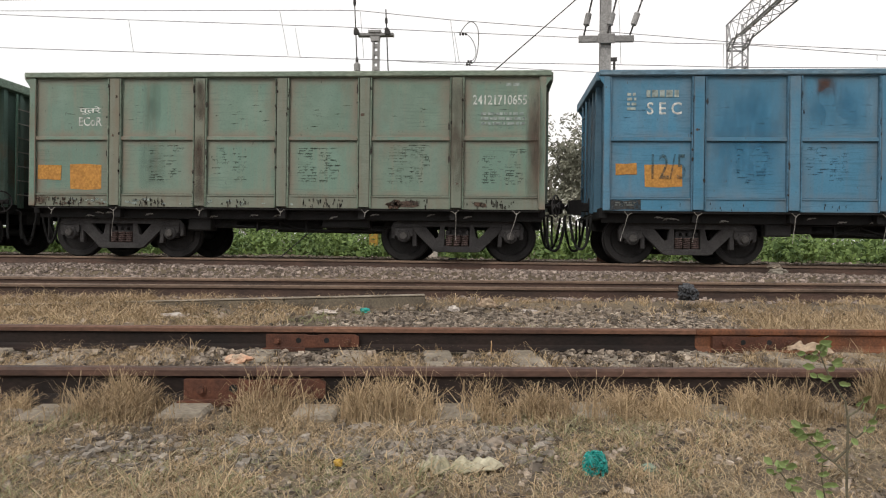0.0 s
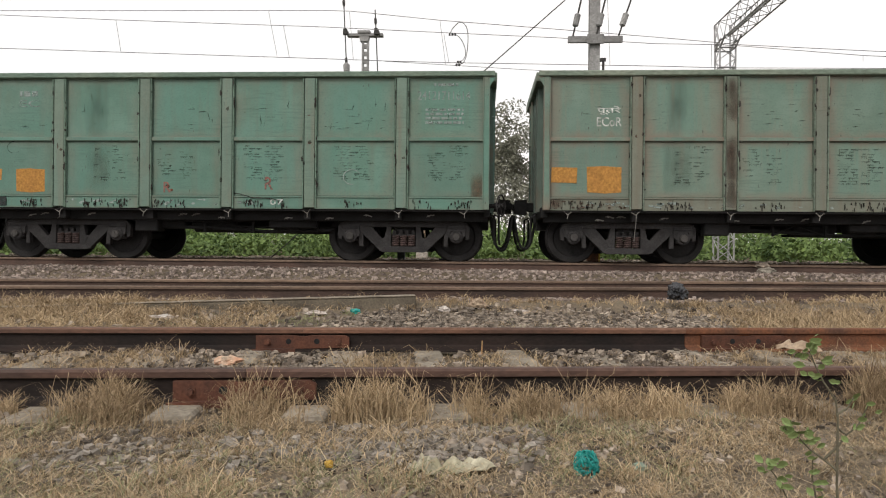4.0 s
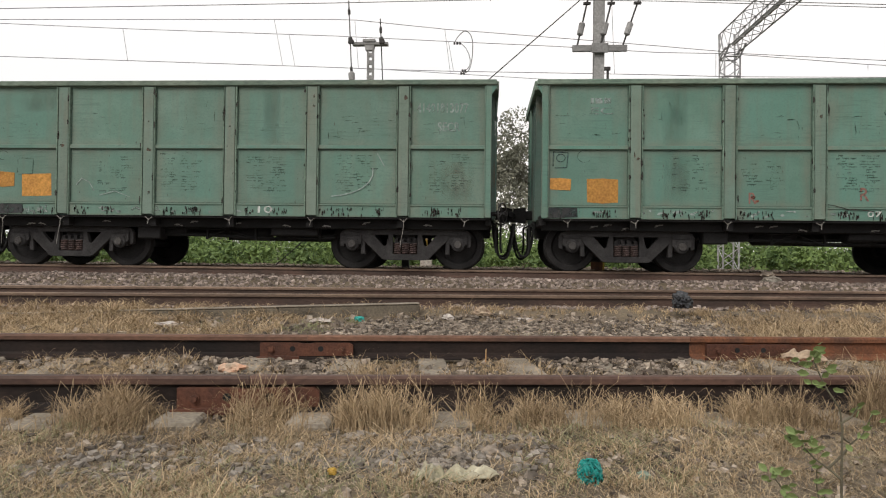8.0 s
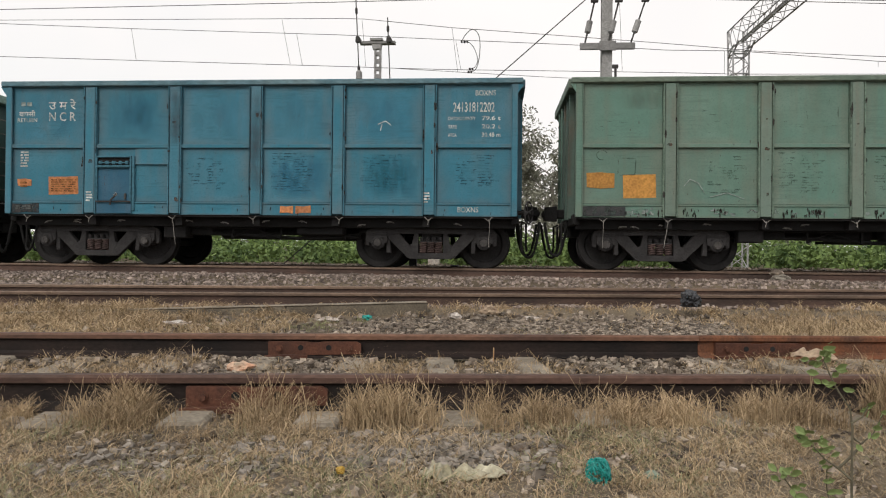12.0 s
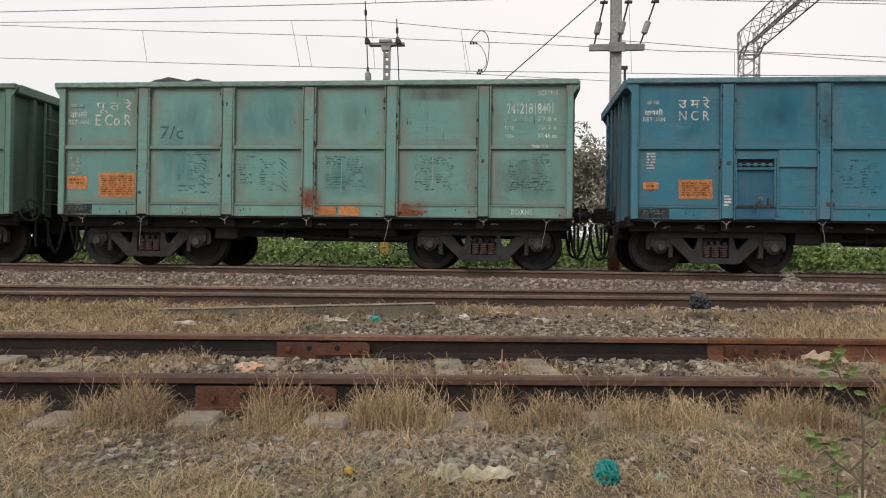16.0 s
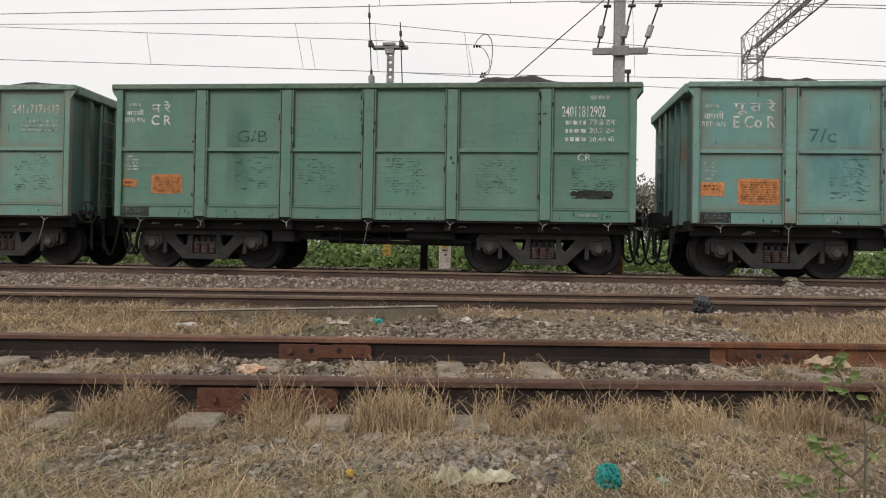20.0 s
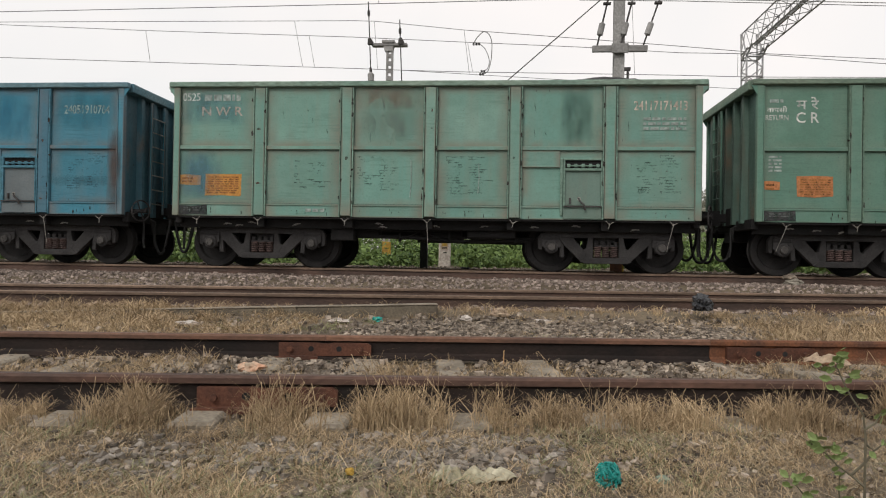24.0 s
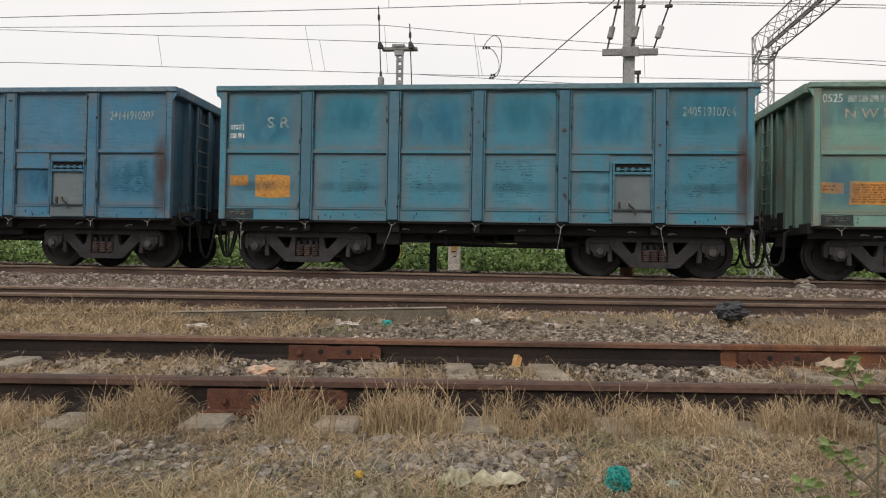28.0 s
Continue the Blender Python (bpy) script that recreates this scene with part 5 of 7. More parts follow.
lettering(w4, "BOXNS", 3.79, 1.0, 4.17, 1.1, M_WHITE, SY - 0.004)
lettering(w4, "\u0909 \u092e \u0930\u0947", -4.05, 2.92, -3.51, 3.12, M_WHITE, PY)
lettering(w4, "N C R", -4.04, 2.7, -3.51, 2.87, M_WHITE, PY)
lettering(w4, "RETURN", -4.67, 2.68, -4.28, 2.76, M_WHITE, PY)
lettering(w4, VAPASI, -4.64, 2.79, -4.32, 2.91, M_WHITE, PY)
bars(w4, -4.6, -4.38, 3.06, 1, 0.07, M_FADED, PY, 16)
bars(w4, -4.6, -4.44, 2.12, 6, 0.03, M_WHITE, PY, 15)
orange_pair(w4, (-4.65, 1.46, -4.38, 1.59), (-4.03, 1.3, -3.44, 1.64), 1, M_PEACHPAINT)
black_patch(w4)
patch(w4, "notice_patch", 0.48, 0.73, 0.97, 1.1, M_PEACHPAINT, "small orange stencil", SY)
patch(w4, "notice_patch", 0.78, 1.07, 0.97, 1.1, M_PEACHPAINT, "small orange stencil", SY)
bars(w4, 3.17, 3.28, 1.36, 4, 0.03, M_WHITE, -SIDE - 0.004, 17)
bars(w4, -3.26, -3.14, 1.36, 4, 0.03, M_WHITE, -SIDE - 0.004, 17)
lettering(w5, "\u092a\u0942 \u0924 \u0930\u0947", -4.17, 2.87, -3.45, 3.14, M_WHITE, PY)
lettering(w5, "E Co R", -4.17, 2.63, -3.45, 2.85, M_WHITE, PY)
lettering(w5, VAPASI, -4.68, 2.79, -4.34, 2.93, M_WHITE, PY)
lettering(w5, "RETURN", -4.71, 2.66, -4.31, 2.75, M_WHITE, PY)
bars(w5, -4.66, -4.42, 3.05, 1, 0.06, M_FADED, PY, 19)
lettering(w5, "BOXNS", 4.24, 3.16, 4.6, 3.26, M_WHITE, PY)
lettering(w5, "24121818401", 3.68, 2.83, 4.52, 3.02, M_WHITE, PY)
for k, (a, wide, c) in enumerate((("CARRYING CAPACITY", 0.55, "79.8 t"), ("TARE", 0.17, "20.2 t"), ("AREA", 0.17, "30.48 m"))):
    z = 2.69 - k * 0.15
    lettering(w5, a, 3.64, z, 3.64 + wide, z + 0.07, M_WHITE, PY)
    lettering(w5, c, 4.24, z, 4.58, z + 0.085, M_WHITE, PY)
bars(w5, 4.13, 4.5, 2.255, 1, 0.05, M_FADED, -SIDE, 20)
lettering(w5, "7/c", -2.88, 2.38, -2.42, 2.62, M_CHALK, PY)
orange_pair(w5, (-4.73, 1.42, -4.32, 1.67), (-4.08, 1.27, -3.37, 1.73), 1, M_PEACHPAINT)
bars(w5, -4.66, -4.44, 2.1, 6, 0.04, M_FADED, PY, 18)
black_patch(w5)
lettering(w5, "BOXNS", -2.61, 0.97, -2.23, 1.09, M_FADED, SY - 0.004)
lettering(w5, "BOXNS", 3.78, 0.99, 4.16, 1.09, M_WHITE, SY - 0.004)
patch(w5, "notice_patch", 0.2, 0.54, 0.95, 1.12, M_PEACHPAINT, "small orange stencil", SY)
patch(w5, "notice_patch", 0.6, 0.98, 0.95, 1.12, M_PEACHPAINT, "small orange stencil", SY)
lettering(w6, "\u092e \u0930\u0947", -4.2, 2.92, -3.82, 3.14, M_WHITE, PY)
lettering(w6, "C R", -4.2, 2.68, -3.81, 2.87, M_WHITE, PY)
lettering(w6, VAPASI, -4.7, 2.87, -4.35, 2.98, M_WHITE, PY)
lettering(w6, "RETURN", -4.72, 2.73, -4.33, 2.82, M_WHITE, PY)
bars(w6, -4.65, -4.42, 3.1, 1, 0.06, M_FADED, PY, 23)
lettering(w6, "24011812902", 3.55, 2.83, 4.33, 3.03, M_WHITE, PY)
bars(w6, 4.05, 4.42, 3.22, 1, 0.07, M_FADED, PY, 27)
for k, c in enumerate(("79.8 \u091f\u0928", "20.2 \u091f\u0928", "30.48 \u092e\u0940")):
    z = 2.69 - k * 0.152
    bars(w6, 3.62, 3.98, z + 0.075, 1, 0.07, M_WHITE, PY, 30 + k)
    lettering(w6, c, 4.04, z, 4.5, z + 0.1, M_WHITE, PY)
lettering(w6, "CR", 3.84, 2.03, 4.08, 2.17, M_WHITE, PY)
lettering(w6, "G/B", -2.51, 2.36, -1.92, 2.58, M_CHALK, PY)
patch(w6, "paint_blot", 3.76, 4.46, 1.36, 1.49, M_BLACKPAINT, "black blot over old writing")
flecks(w6, [(3.8, 1.43, 0.12, 0.07), (4.4, 1.42, 0.13, 0.08), (4.1, 1.47, 0.3, 0.05), (4.15, 1.37, 0.3, 0.04)], M_BLACKPAINT, PY, 91)
orange_pair(w6, (-4.75, 1.5, -4.47, 1.65), (-4.17, 1.38, -3.56, 1.74), 1, M_PEACHPAINT)
bars(w6, -4.66, -4.44, 2.1, 5, 0.035, M_FADED, PY, 22)
black_patch(w6)
bars(w6, 3.85, 4.2, 1.08, 1, 0.06, M_FADED, SY - 0.006, 29)
lettering(w7, "0525", -4.72, 3.1, -4.38, 3.25, M_WHITE, PY)
lettering(w7, "N W R", -4.34, 2.82, -3.55, 2.99, M_PINKWHITE, PY)
bars(w7, -4.3, -3.6, 3.22, 1, 0.12, M_FADED, PY, 23)
lettering(w7, "24117171413", 3.68, 2.91, 4.62, 3.08, M_PINKWHITE, PY)
bars(w7, 3.85, 4.6, 2.78, 3, 0.05, M_FADED, PY, 24)
orange_pair(w7, (-4.76, 1.51, -4.35, 1.7), (-4.26, 1.31, -3.56, 1.72), 1)
black_patch(w7)
patch(w7, "rag", 2.62, 2.8, 0.96, 1.12, M_BLUERAG, "blue rag caught under the door", SY)
bars(w7, -2.3, -1.95, 1.08, 1, 0.06, M_FADED, SY - 0.006, 34)
lettering(w8, "S R", -3.97, 2.66, -3.54, 2.87, M_FADED, PY)
lettering(w8, VAPASI, -4.7, 2.62, -4.42, 2.76, M_WHITE, PY)
bars(w8, -4.7, -4.42, 2.56, 1, 0.09, M_WHITE, PY, 26)
lettering(w8, "24051910764", 3.65, 2.86, 4.57, 3.03, M_GHOST, PY)
orange_pair(w8, (-4.67, 1.57, -4.32, 1.76), (-4.18, 1.35, -3.51, 1.77))
black_patch(w8)
lettering(w9, "24141910207", 3.6, 2.82, 4.49, 2.99, M_FADED, PY)
orange_pair(w9, (-4.7, 1.5, -4.35, 1.7), (-4.1, 1.3, -3.5, 1.7))

def chalk_box(w, x0, x1, z0, z1, material):
    """A hand-drawn open square."""
    scratch(w, [(x0, z0 + 0.02), (x0 + 0.01, z1), (x1, z1 - 0.01), (x1 - 0.02, z0), (x0 + 0.03, z0 - 0.01)], 0.014, material)


def chalk_ring(w, x, z, r, material, part_of=1.0):
    scratch(w, [(x + r * math.cos(0.5 + 6.28 * part_of * k / 14), z + 0.85 * r * math.sin(0.5 + 6.28 * part_of * k / 14)) for k in range(15)], 0.012, material)


chalk_box(w2, -4.67, -4.4, 1.86, 2.14, M_CHALK)
chalk_ring(w2, -4.53, 2.03, 0.08, M_CHALK)
chalk_ring(w2, -4.1, 2.06, 0.13, INKS[2], 0.8)
chalk_box(w3, -4.12, -3.8, 1.7, 2.0, INKS[1])
chalk_ring(w3, -4.4, 2.05, 0.1, INKS[3], 0.7)
chalk_ring(w2, 2.35, 1.52, 0.16, M_FADED, 0.7)
chalk_ring(w6, 3.78, 1.44, 0.07, M_FADED, 0.8)
chalk_ring(w6, 4.0, 1.85, 0.24, INKS[6], 0.6)
chalk_ring(w6, -2.2, 2.48, 0.1, INKS[6], 0.8)
lettering(w2, "R", 0.72, 1.28, 0.88, 1.52, M_PINKCHALK, PY)
lettering(w2, "R", -1.2, 1.22, -1.06, 1.42, M_PINKCHALK, PY)
lettering(w2, "07", 0.83, 1.0, 1.08, 1.1, M_WHITE, SY - 0.004)
lettering(w3, "10", 0.56, 0.99, 0.84, 1.12, M_WHITE, SY - 0.004)
stain(w2, 4.52, 4.8, 0.98, 1.62, 2, 0.7, (0.17, 0.09, 0.05), PANEL_Y - 0.004)
stain(w1, -4.85, -4.5, 0.95, 1.15, 1, 0.5, (0.12, 0.075, 0.055), SY - 0.004)
for k in range(7):
    scratch(w5, [(-0.56 + 0.03 * (k % 3), 2.02 - 0.085 * k), (-0.46, 1.95 - 0.085 * k), (-0.41 + 0.02 * (k % 2), 1.9 - 0.085 * k)], 0.016, INKS[5])
    scratch(w5, [(-2.05, 2.0 - 0.08 * k), (-1.96 + 0.02 * (k % 2), 1.94 - 0.08 * k)], 0.016, INKS[5])
for w, x, z0, z1 in ((w5, 2.0, 1.5, 2.1), (w5, 2.32, 1.45, 2.05), (w5, 2.2, 2.35, 3.0), (w5, 0.62, 1.4, 2.0), (w5, 2.98, 1.3, 2.0), (w7, -0.35, 1.3, 2.0), (w7, 0.9, 1.4, 1.95)):
    scratch(w, [(x, z0), (x + 0.02, (z0 + z1) / 2), (x + 0.01, z1)], 0.012, M_FADED)

# the track side of the train: rows of seconds and metres run
TRAIN_RUN = [
    (0, -0.00), (0.5, 1.22), (1, 2.39), (1.5, 3.65), (2, 4.92), (2.5, 6.19), (3, 7.45), (3.5, 8.66), (5.5, 13.82),
    (6, 15.17), (6.5, 16.52), (7, 17.87), (7.5, 19.22), (8, 20.51), (8.5, 21.93), (9, 23.31), (9.5, 24.68), (10, 26.08),
    (10.5, 27.40), (11, 28.81), (11.5, 30.23), (13.5, 35.95), (14, 37.42), (14.5, 38.89), (15, 40.30), (15.5, 41.77),
    (16, 43.26), (16.5, 44.77), (17, 46.28), (17.5, 47.69), (18, 49.17), (18.5, 50.68), (19, 52.17), (19.5, 53.58),
    (20, 55.06), (20.5, 56.54), (22.5, 62.47), (23, 63.94), (23.5, 65.41), (24, 66.90), (24.5, 68.29), (25, 69.75),
    (25.5, 71.20), (26, 72.65), (26.5, 74.02), (27, 75.46), (27.5, 76.91), (28, 78.34),
]

# ------------------------------------------------------------- overhead line


def mast():
    m = thing("overhead_mast", "grey steel mast with cross-arm and insulators, rusty foot", "mast", at=(2.69, 17.6, 0.42))
    bm = bmesh.new()
    for y in (-0.12, 0.10):
        box(bm, -0.125, 0.125, y, y + 0.02, 0.85, 9.0)
    box(bm, -0.012, 0.012, -0.1, 0.1, 0.85, 9.0)
    part("pole", bm, M_POLE, m)
    bm = bmesh.new()
    for y in (-0.12, 0.10):
        box(bm, -0.125, 0.125, y, y + 0.02, -0.3, 0.845)
    box(bm, -0.012, 0.012, -0.1, 0.1, -0.3, 0.845)
    part("pole_foot", bm, M_RUST, m, "rust-brown mast foot")
    bm = bmesh.new()
    box(bm, 0.13, 0.17, -0.13, -0.1, -0.3, 0.8)
    part("warning_stripe", bm, M_YELLOWPAINT, m, "yellow painted strip")
    bm = bmesh.new()
    box(bm, -0.66, 0.66, -0.2, -0.121, 5.39, 5.55, 0.01)
    box(bm, -0.2, 0.2, -0.23, -0.2, 5.35, 5.59, 0.01)
    part("cross_arm", bm, M_POLE, m)
    bm = bmesh.new()
    tube(bm, [(0.21, -0.1, 4.0), (0.21, -0.1, 4.95)], 0.03, 6)
    box(bm, 0.12, 0.27, -0.14, -0.06, 4.95, 5.03)
    part("conduit", bm, M_DARK, m)
    for x, dx in ((-0.54, 0.36), (0.02, 0.4), (0.56, 0.55)):
        bm = bmesh.new()
        a, c = Vector((x, -0.16, 5.55)), Vector((x + dx, -0.16, 7.2))
        tube(bm, [a, c], 0.022, 6)
        part("stay_rod", bm, M_DARK, m)
        bm = bmesh.new()
        p = [a.lerp(c, u) for u in (0.14, 0.16, 0.32, 0.34)]
        tube(bm, p, 0.07, 10, [0.03, 0.075, 0.075, 0.03])
        part("insulator", bm, M_POLE, m)
        bm = bmesh.new()
        q = a.lerp(c, 0.62)
        box(bm, q.x - 0.09, q.x + 0.09, q.y - 0.04, q.y + 0.04, q.z - 0.03, q.z + 0.03, 0.01)
        part("clamp", bm, M_DARK, m)
    bm = bmesh.new()
    tube(bm, [(-0.2, 0, 6.95), (-8.1, 0, 0.0)], 0.014, 5)
    part("guy_wire", bm, M_DARK, m)


def bracket_pole():
    m = thing("feeder_pole", "far pole with bracket and two hanging rods, orange foot", "pole", at=(-4.72, 28, 0.4))
    bm = bmesh.new()
    for s in (-1, 1):
        box(bm, s * 0.1 - 0.035, s * 0.1 + 0.035, -0.09, 0.09, -0.3, 8.62)
    for k in range(29):
        box(bm, -0.07, 0.07, -0.06, 0.06, 0.2 + k * 0.3, 0.36 + k * 0.3)
    part("pole", bm, M_POLE, m)
    bm = bmesh.new()
    box(bm, -0.16, 0.16, -0.13, 0.13, -0.3, 0.95, 0.01)
    part("pole_foot", bm, M_YELLOWPAINT, m, "orange painted foot")
    bm = bmesh.new()
    box(bm, -0.72, 0.7, -0.14, 0.14, 8.76, 8.87, 0.01)
    part("bracket", bm, M_POLE, m)
    bm = bmesh.new()
    box(bm, -0.3, 0.2, -0.18, 0.18, 8.872, 8.98, 0.01)
    part("bracket_cap", bm, M_POLE, m)
    bm = bmesh.new()
    prism(bm, [(-0.2, 8.56), (0.12, 8.56), (0.16, 8.756), (-0.24, 8.756)], -0.12, 0.12)
    part("collar", bm, M_POLE, m)
    for x, hi, x1, lo in ((-0.873, 10.5, -0.7, 7.2), (0.402, 9.77, 0.57, 6.4)):
        at = lambda z: x + (x1 - x) * (hi - z) / (hi - lo)
        bm = bmesh.new()
        tube(bm, [(x, -0.2, hi), (x1, -0.2, lo)], 0.024, 6)
        part("hanging_rod", bm, M_DARK, m)
        for z in (hi - 0.45, hi - 2.75):
            bm = bmesh.new()
            tube(bm, [(at(z + 0.13), -0.2, z + 0.13), (at(z + 0.08), -0.2, z + 0.08), (at(z - 0.08), -0.2, z - 0.08), (at(z - 0.13), -0.2, z - 0.13)], 0.06, 8, [0.03, 0.055, 0.055, 0.03])
            part("insulator", bm, M_DARK, m)
        bm = bmesh.new()
        tube(bm, [(at(lo + 0.5), -0.2, lo + 0.5), (at(lo + 0.4), -0.2, lo + 0.4), (at(lo + 0.15), -0.2, lo + 0.15), (at(lo + 0.05), -0.2, lo + 0.05)], 0.1, 10, [0.04, 0.13, 0.12, 0.04])
        part("insulator", bm, M_POLE, m, "large weathered insulator")
        bm = bmesh.new()
        q = at(8.9)
        prism(bm, [(q - 0.08, 8.8), (q + 0.12, 8.8), (q + 0.14, 8.9), (q + 0.05, 9.05), (q - 0.07, 9.02)], -0.25, -0.1)
        part("clamp", bm, M_DARK, m)


def lattice(bm, a, c, wide, deep, bays, r=0.022, chord=0.04):
    """A square lattice girder from a to c: four chords and zigzag lacing."""
    a, c = Vector(a), Vector(c)
    d = (c - a).normalized()
    u = Vector((1, 0, 0)) if abs(d.x) < 0.9 else Vector((0, 1, 0))
    w = d.cross(u).normalized()
    corners = [(sx * wide / 2, sy * deep / 2) for sx, sy in ((-1, -1), (1, -1), (1, 1), (-1, 1))]
    at = lambda k, t: a + (c - a) * t + u * corners[k % 4][0] + w * corners[k % 4][1]
    for k in range(4):
        tube(bm, [at(k, 0), at(k, 1)], chord, 4)
    for k in range(4):
        for i in range(bays):
            t0, t1 = i / bays, (i + 1) / bays
            s = (i + k) % 2
            tube(bm, [at(k + s, t0), at(k + 1 - s, t1)], r, 4)


def gantry():
    g = thing("line_gantry", "steel lattice portal gantry over the tracks", "gantry", at=(7.31, 22, 0.4))
    bm = bmesh.new()
    lattice(bm, (0, 0, -0.3), (0, 0, 6.5), 0.46, 0.46, 20, 0.014, 0.03)
    for z in (5.9, 6.5):
        for a, c in (((-0.23, -0.23), (0.23, -0.23)), ((-0.23, 0.23), (0.23, 0.23)), ((-0.23, -0.23), (-0.23, 0.23)), ((0.23, -0.23), (0.23, 0.23))):
            tube(bm, [(*a, z), (*c, z)], 0.028, 4)
    part("lattice_leg", bm, M_LATTICE, g)
    bm = bmesh.new()
    lattice(bm, (0.02, 0.3, 7.0), (0.02, -40.0, 7.3), 0.5, 0.62, 96, 0.012, 0.028)
    part("lattice_boom", bm, M_LATTICE, g)
    for sx in (-0.23, 0.23):
        for ya, yb, zb, r in ((0.23, 0.3, 7.32, 0.03), (-0.23, -0.7, 6.75, 0.03), (0.23, -0.3, 6.75, 0.028), (-0.23, 0.2, 7.3, 0.025)):
            bm = bmesh.new()
            tube(bm, [(sx, ya, 6.5), (sx, yb, zb)], r, 4)
            part("knee_brace", bm, M_LATTICE, g)
    bm = bmesh.new()
    tube(bm, [(0, -0.3, 6.85), (0, -40, 7.15)], 0.06, 6)
    part("feeder_pipe", bm, M_LATTICE, g)
    bm = bmesh.new()
    lattice(bm, (0, -40, -0.6), (0, -40, 7.3), 0.46, 0.46, 14, 0.014, 0.03)
    part("lattice_leg", bm, M_LATTICE, g)


def wire(name, label, pts, r=0.012, sag=0.0):
    bm = bmesh.new()
    out = []
    for p, q in zip(pts, pts[1:]):
        p, q = Vector(p), Vector(q)
        for k in range(12):
            u = k / 12
            v = p.lerp(q, u)
            v.z -= sag * 4 * u * (1 - u)
            out.append(v)
    out.append(Vector(pts[-1]))
    tube(bm, out, r * 0.8, 5)
    ob = new(name, mesh_of(name, bm))
    ob.material_slots[0].link = "OBJECT"
    ob.material_slots[0].material = M_WIRE
    return tagged(ob, label, "wire", "overhead wires")


mast()
bracket_pole()
gantry()
wire("contact_wire", "thin dark contact wire over the main line", [(-70, 14.5, 5.7), (-11, 14.5, 5.96), (-3.23, 14.5, 6.008), (0.02, 14.5, 6.044), (1.43, 14.5, 6.055), (3.46, 14.5, 6.02), (7.71, 14.5, 5.866), (70, 14.5, 5.2)], 0.011)
wire("contact_wire", "thin dark contact wire over the main line", [(1.43, 14.62, 6.07), (3.46, 14.62, 6.02), (7.71, 14.62, 5.85), (70, 14.62, 4.9)], 0.01)
wire("catenary_wire", "thin dark catenary wire over the main line", [(-70, 14.5, 7.6), (-30, 14.5, 7.0), (2.6, 14.5, 6.3), (60, 14.5, 7.3)], 0.011)
wire("earth_wire", "thin dark overhead wire beyond the train", [(-70, 20, 8.2), (-15.3, 20, 7.62), (-4.45, 20, 7.522), (-3.8, 20, 7.498), (-1.25, 20, 7.216), (1.98, 20, 6.94), (4.72, 20, 6.698), (6.38, 20, 6.54), (6.99, 20, 6.472), (10.64, 20, 6.269), (60, 20, 4.6)], 0.012)
wire("catenary_wire", "thin dark catenary wire beyond the train", [(-70, 20, 8.9), (-15.25, 20, 7.54), (-10.67, 20, 7.31), (-4.45, 20, 7.049), (-1.2, 20, 6.869), (1.98, 20, 6.701), (4.72, 20, 6.516), (6.38, 20, 6.478), (6.99, 20, 6.441), (10.3, 20, 6.156), (60, 20, 3.4)], 0.012)
wire("contact_wire", "thin dark contact wire beyond the train", [(-70, 20, 6.6), (-15.2, 20, 6.55), (-4.43, 20, 6.145), (-2.8, 20, 6.076), (-1.19, 20, 6.023), (1.99, 20, 5.956), (4.73, 20, 5.893), (6.62, 20, 5.833), (60, 20, 5.4)], 0.012)
wire("contact_wire", "thin dark contact wire beyond the train", [(-2.86, 20.4, 6.174), (-1.13, 20.4, 6.062), (1.23, 20.4, 5.907), (10, 20.4, 5.4)], 0.01)
for x, top, x1, low in ((-10.67, 7.31, -10.51, 6.37), (-6.18, 7.52, -5.92, 6.23), (-5.74, 7.09, -5.56, 6.18), (-1.26, 7.219, -1.09, 5.97), (-1.15, 6.85, -1.0, 6.03),
                        (-3.84, 7.48, -3.72, 6.13), (6.27, 6.48, 6.27, 5.85), (3.41, 7.87, 3.5, 5.94), (10.34, 6.158, 10.34, 6.0)):
    wire("dropper", "thin dropper wire between the overhead wires", [(x, 20, top), (x1, 20, low)], 0.008)
for x in (-14, -2.7, 0.02, 5.2, 9.0):
    wire("dropper", "thin dropper wire between the overhead wires", [(x, 14.5, 6.02 if x < 1 else 5.95), (x, 14.5, 6.9)], 0.007)


def jumper(loop, r):
    """A looped jumper wire, its curve rounded through the given points, with a clamp at each end."""
    pts = [Vector((x, 20, z)) for x, z in loop]
    out = []
    for k in range(len(pts) - 1):
        p0, p1, p2, p3 = pts[max(k - 1, 0)], pts[k], pts[k + 1], pts[min(k + 2, len(pts) - 1)]
        for u in (0.0, 0.25, 0.5, 0.75):
            out.append(0.5 * (2 * p1 + (p2 - p0) * u + (2 * p0 - 5 * p1 + 4 * p2 - p3) * u * u + (3 * p1 - p0 - 3 * p2 + p3) * u ** 3))
    out.append(pts[-1])
    t = thing("jumper_loop", "looped jumper wire between catenary and contact wire", "wire", "overhead wires")
    bm = bmesh.new()
    tube(bm, out, r, 5)
    part("loop", bm, M_WIRE, t)
    for p in (pts[0], pts[-1]):
        for dx in (0.0, 0.075):
            bm = bmesh.new()
            box(bm, p.x + dx - 0.026, p.x + dx + 0.026, 19.96, 20.04, p.z - 0.03, p.z + 0.03, 0.006)
            part("clamp", bm, M_DARK, t)


jumper(((-0.981, 6.813), (-0.903, 6.973), (-0.77, 7.117), (-0.701, 7.154), (-0.6, 7.131), (-0.502, 6.996), (-0.463, 6.754), (-0.48, 6.38), (-0.547, 6.086), (-0.652, 5.979), (-0.78, 5.955)), 0.013)
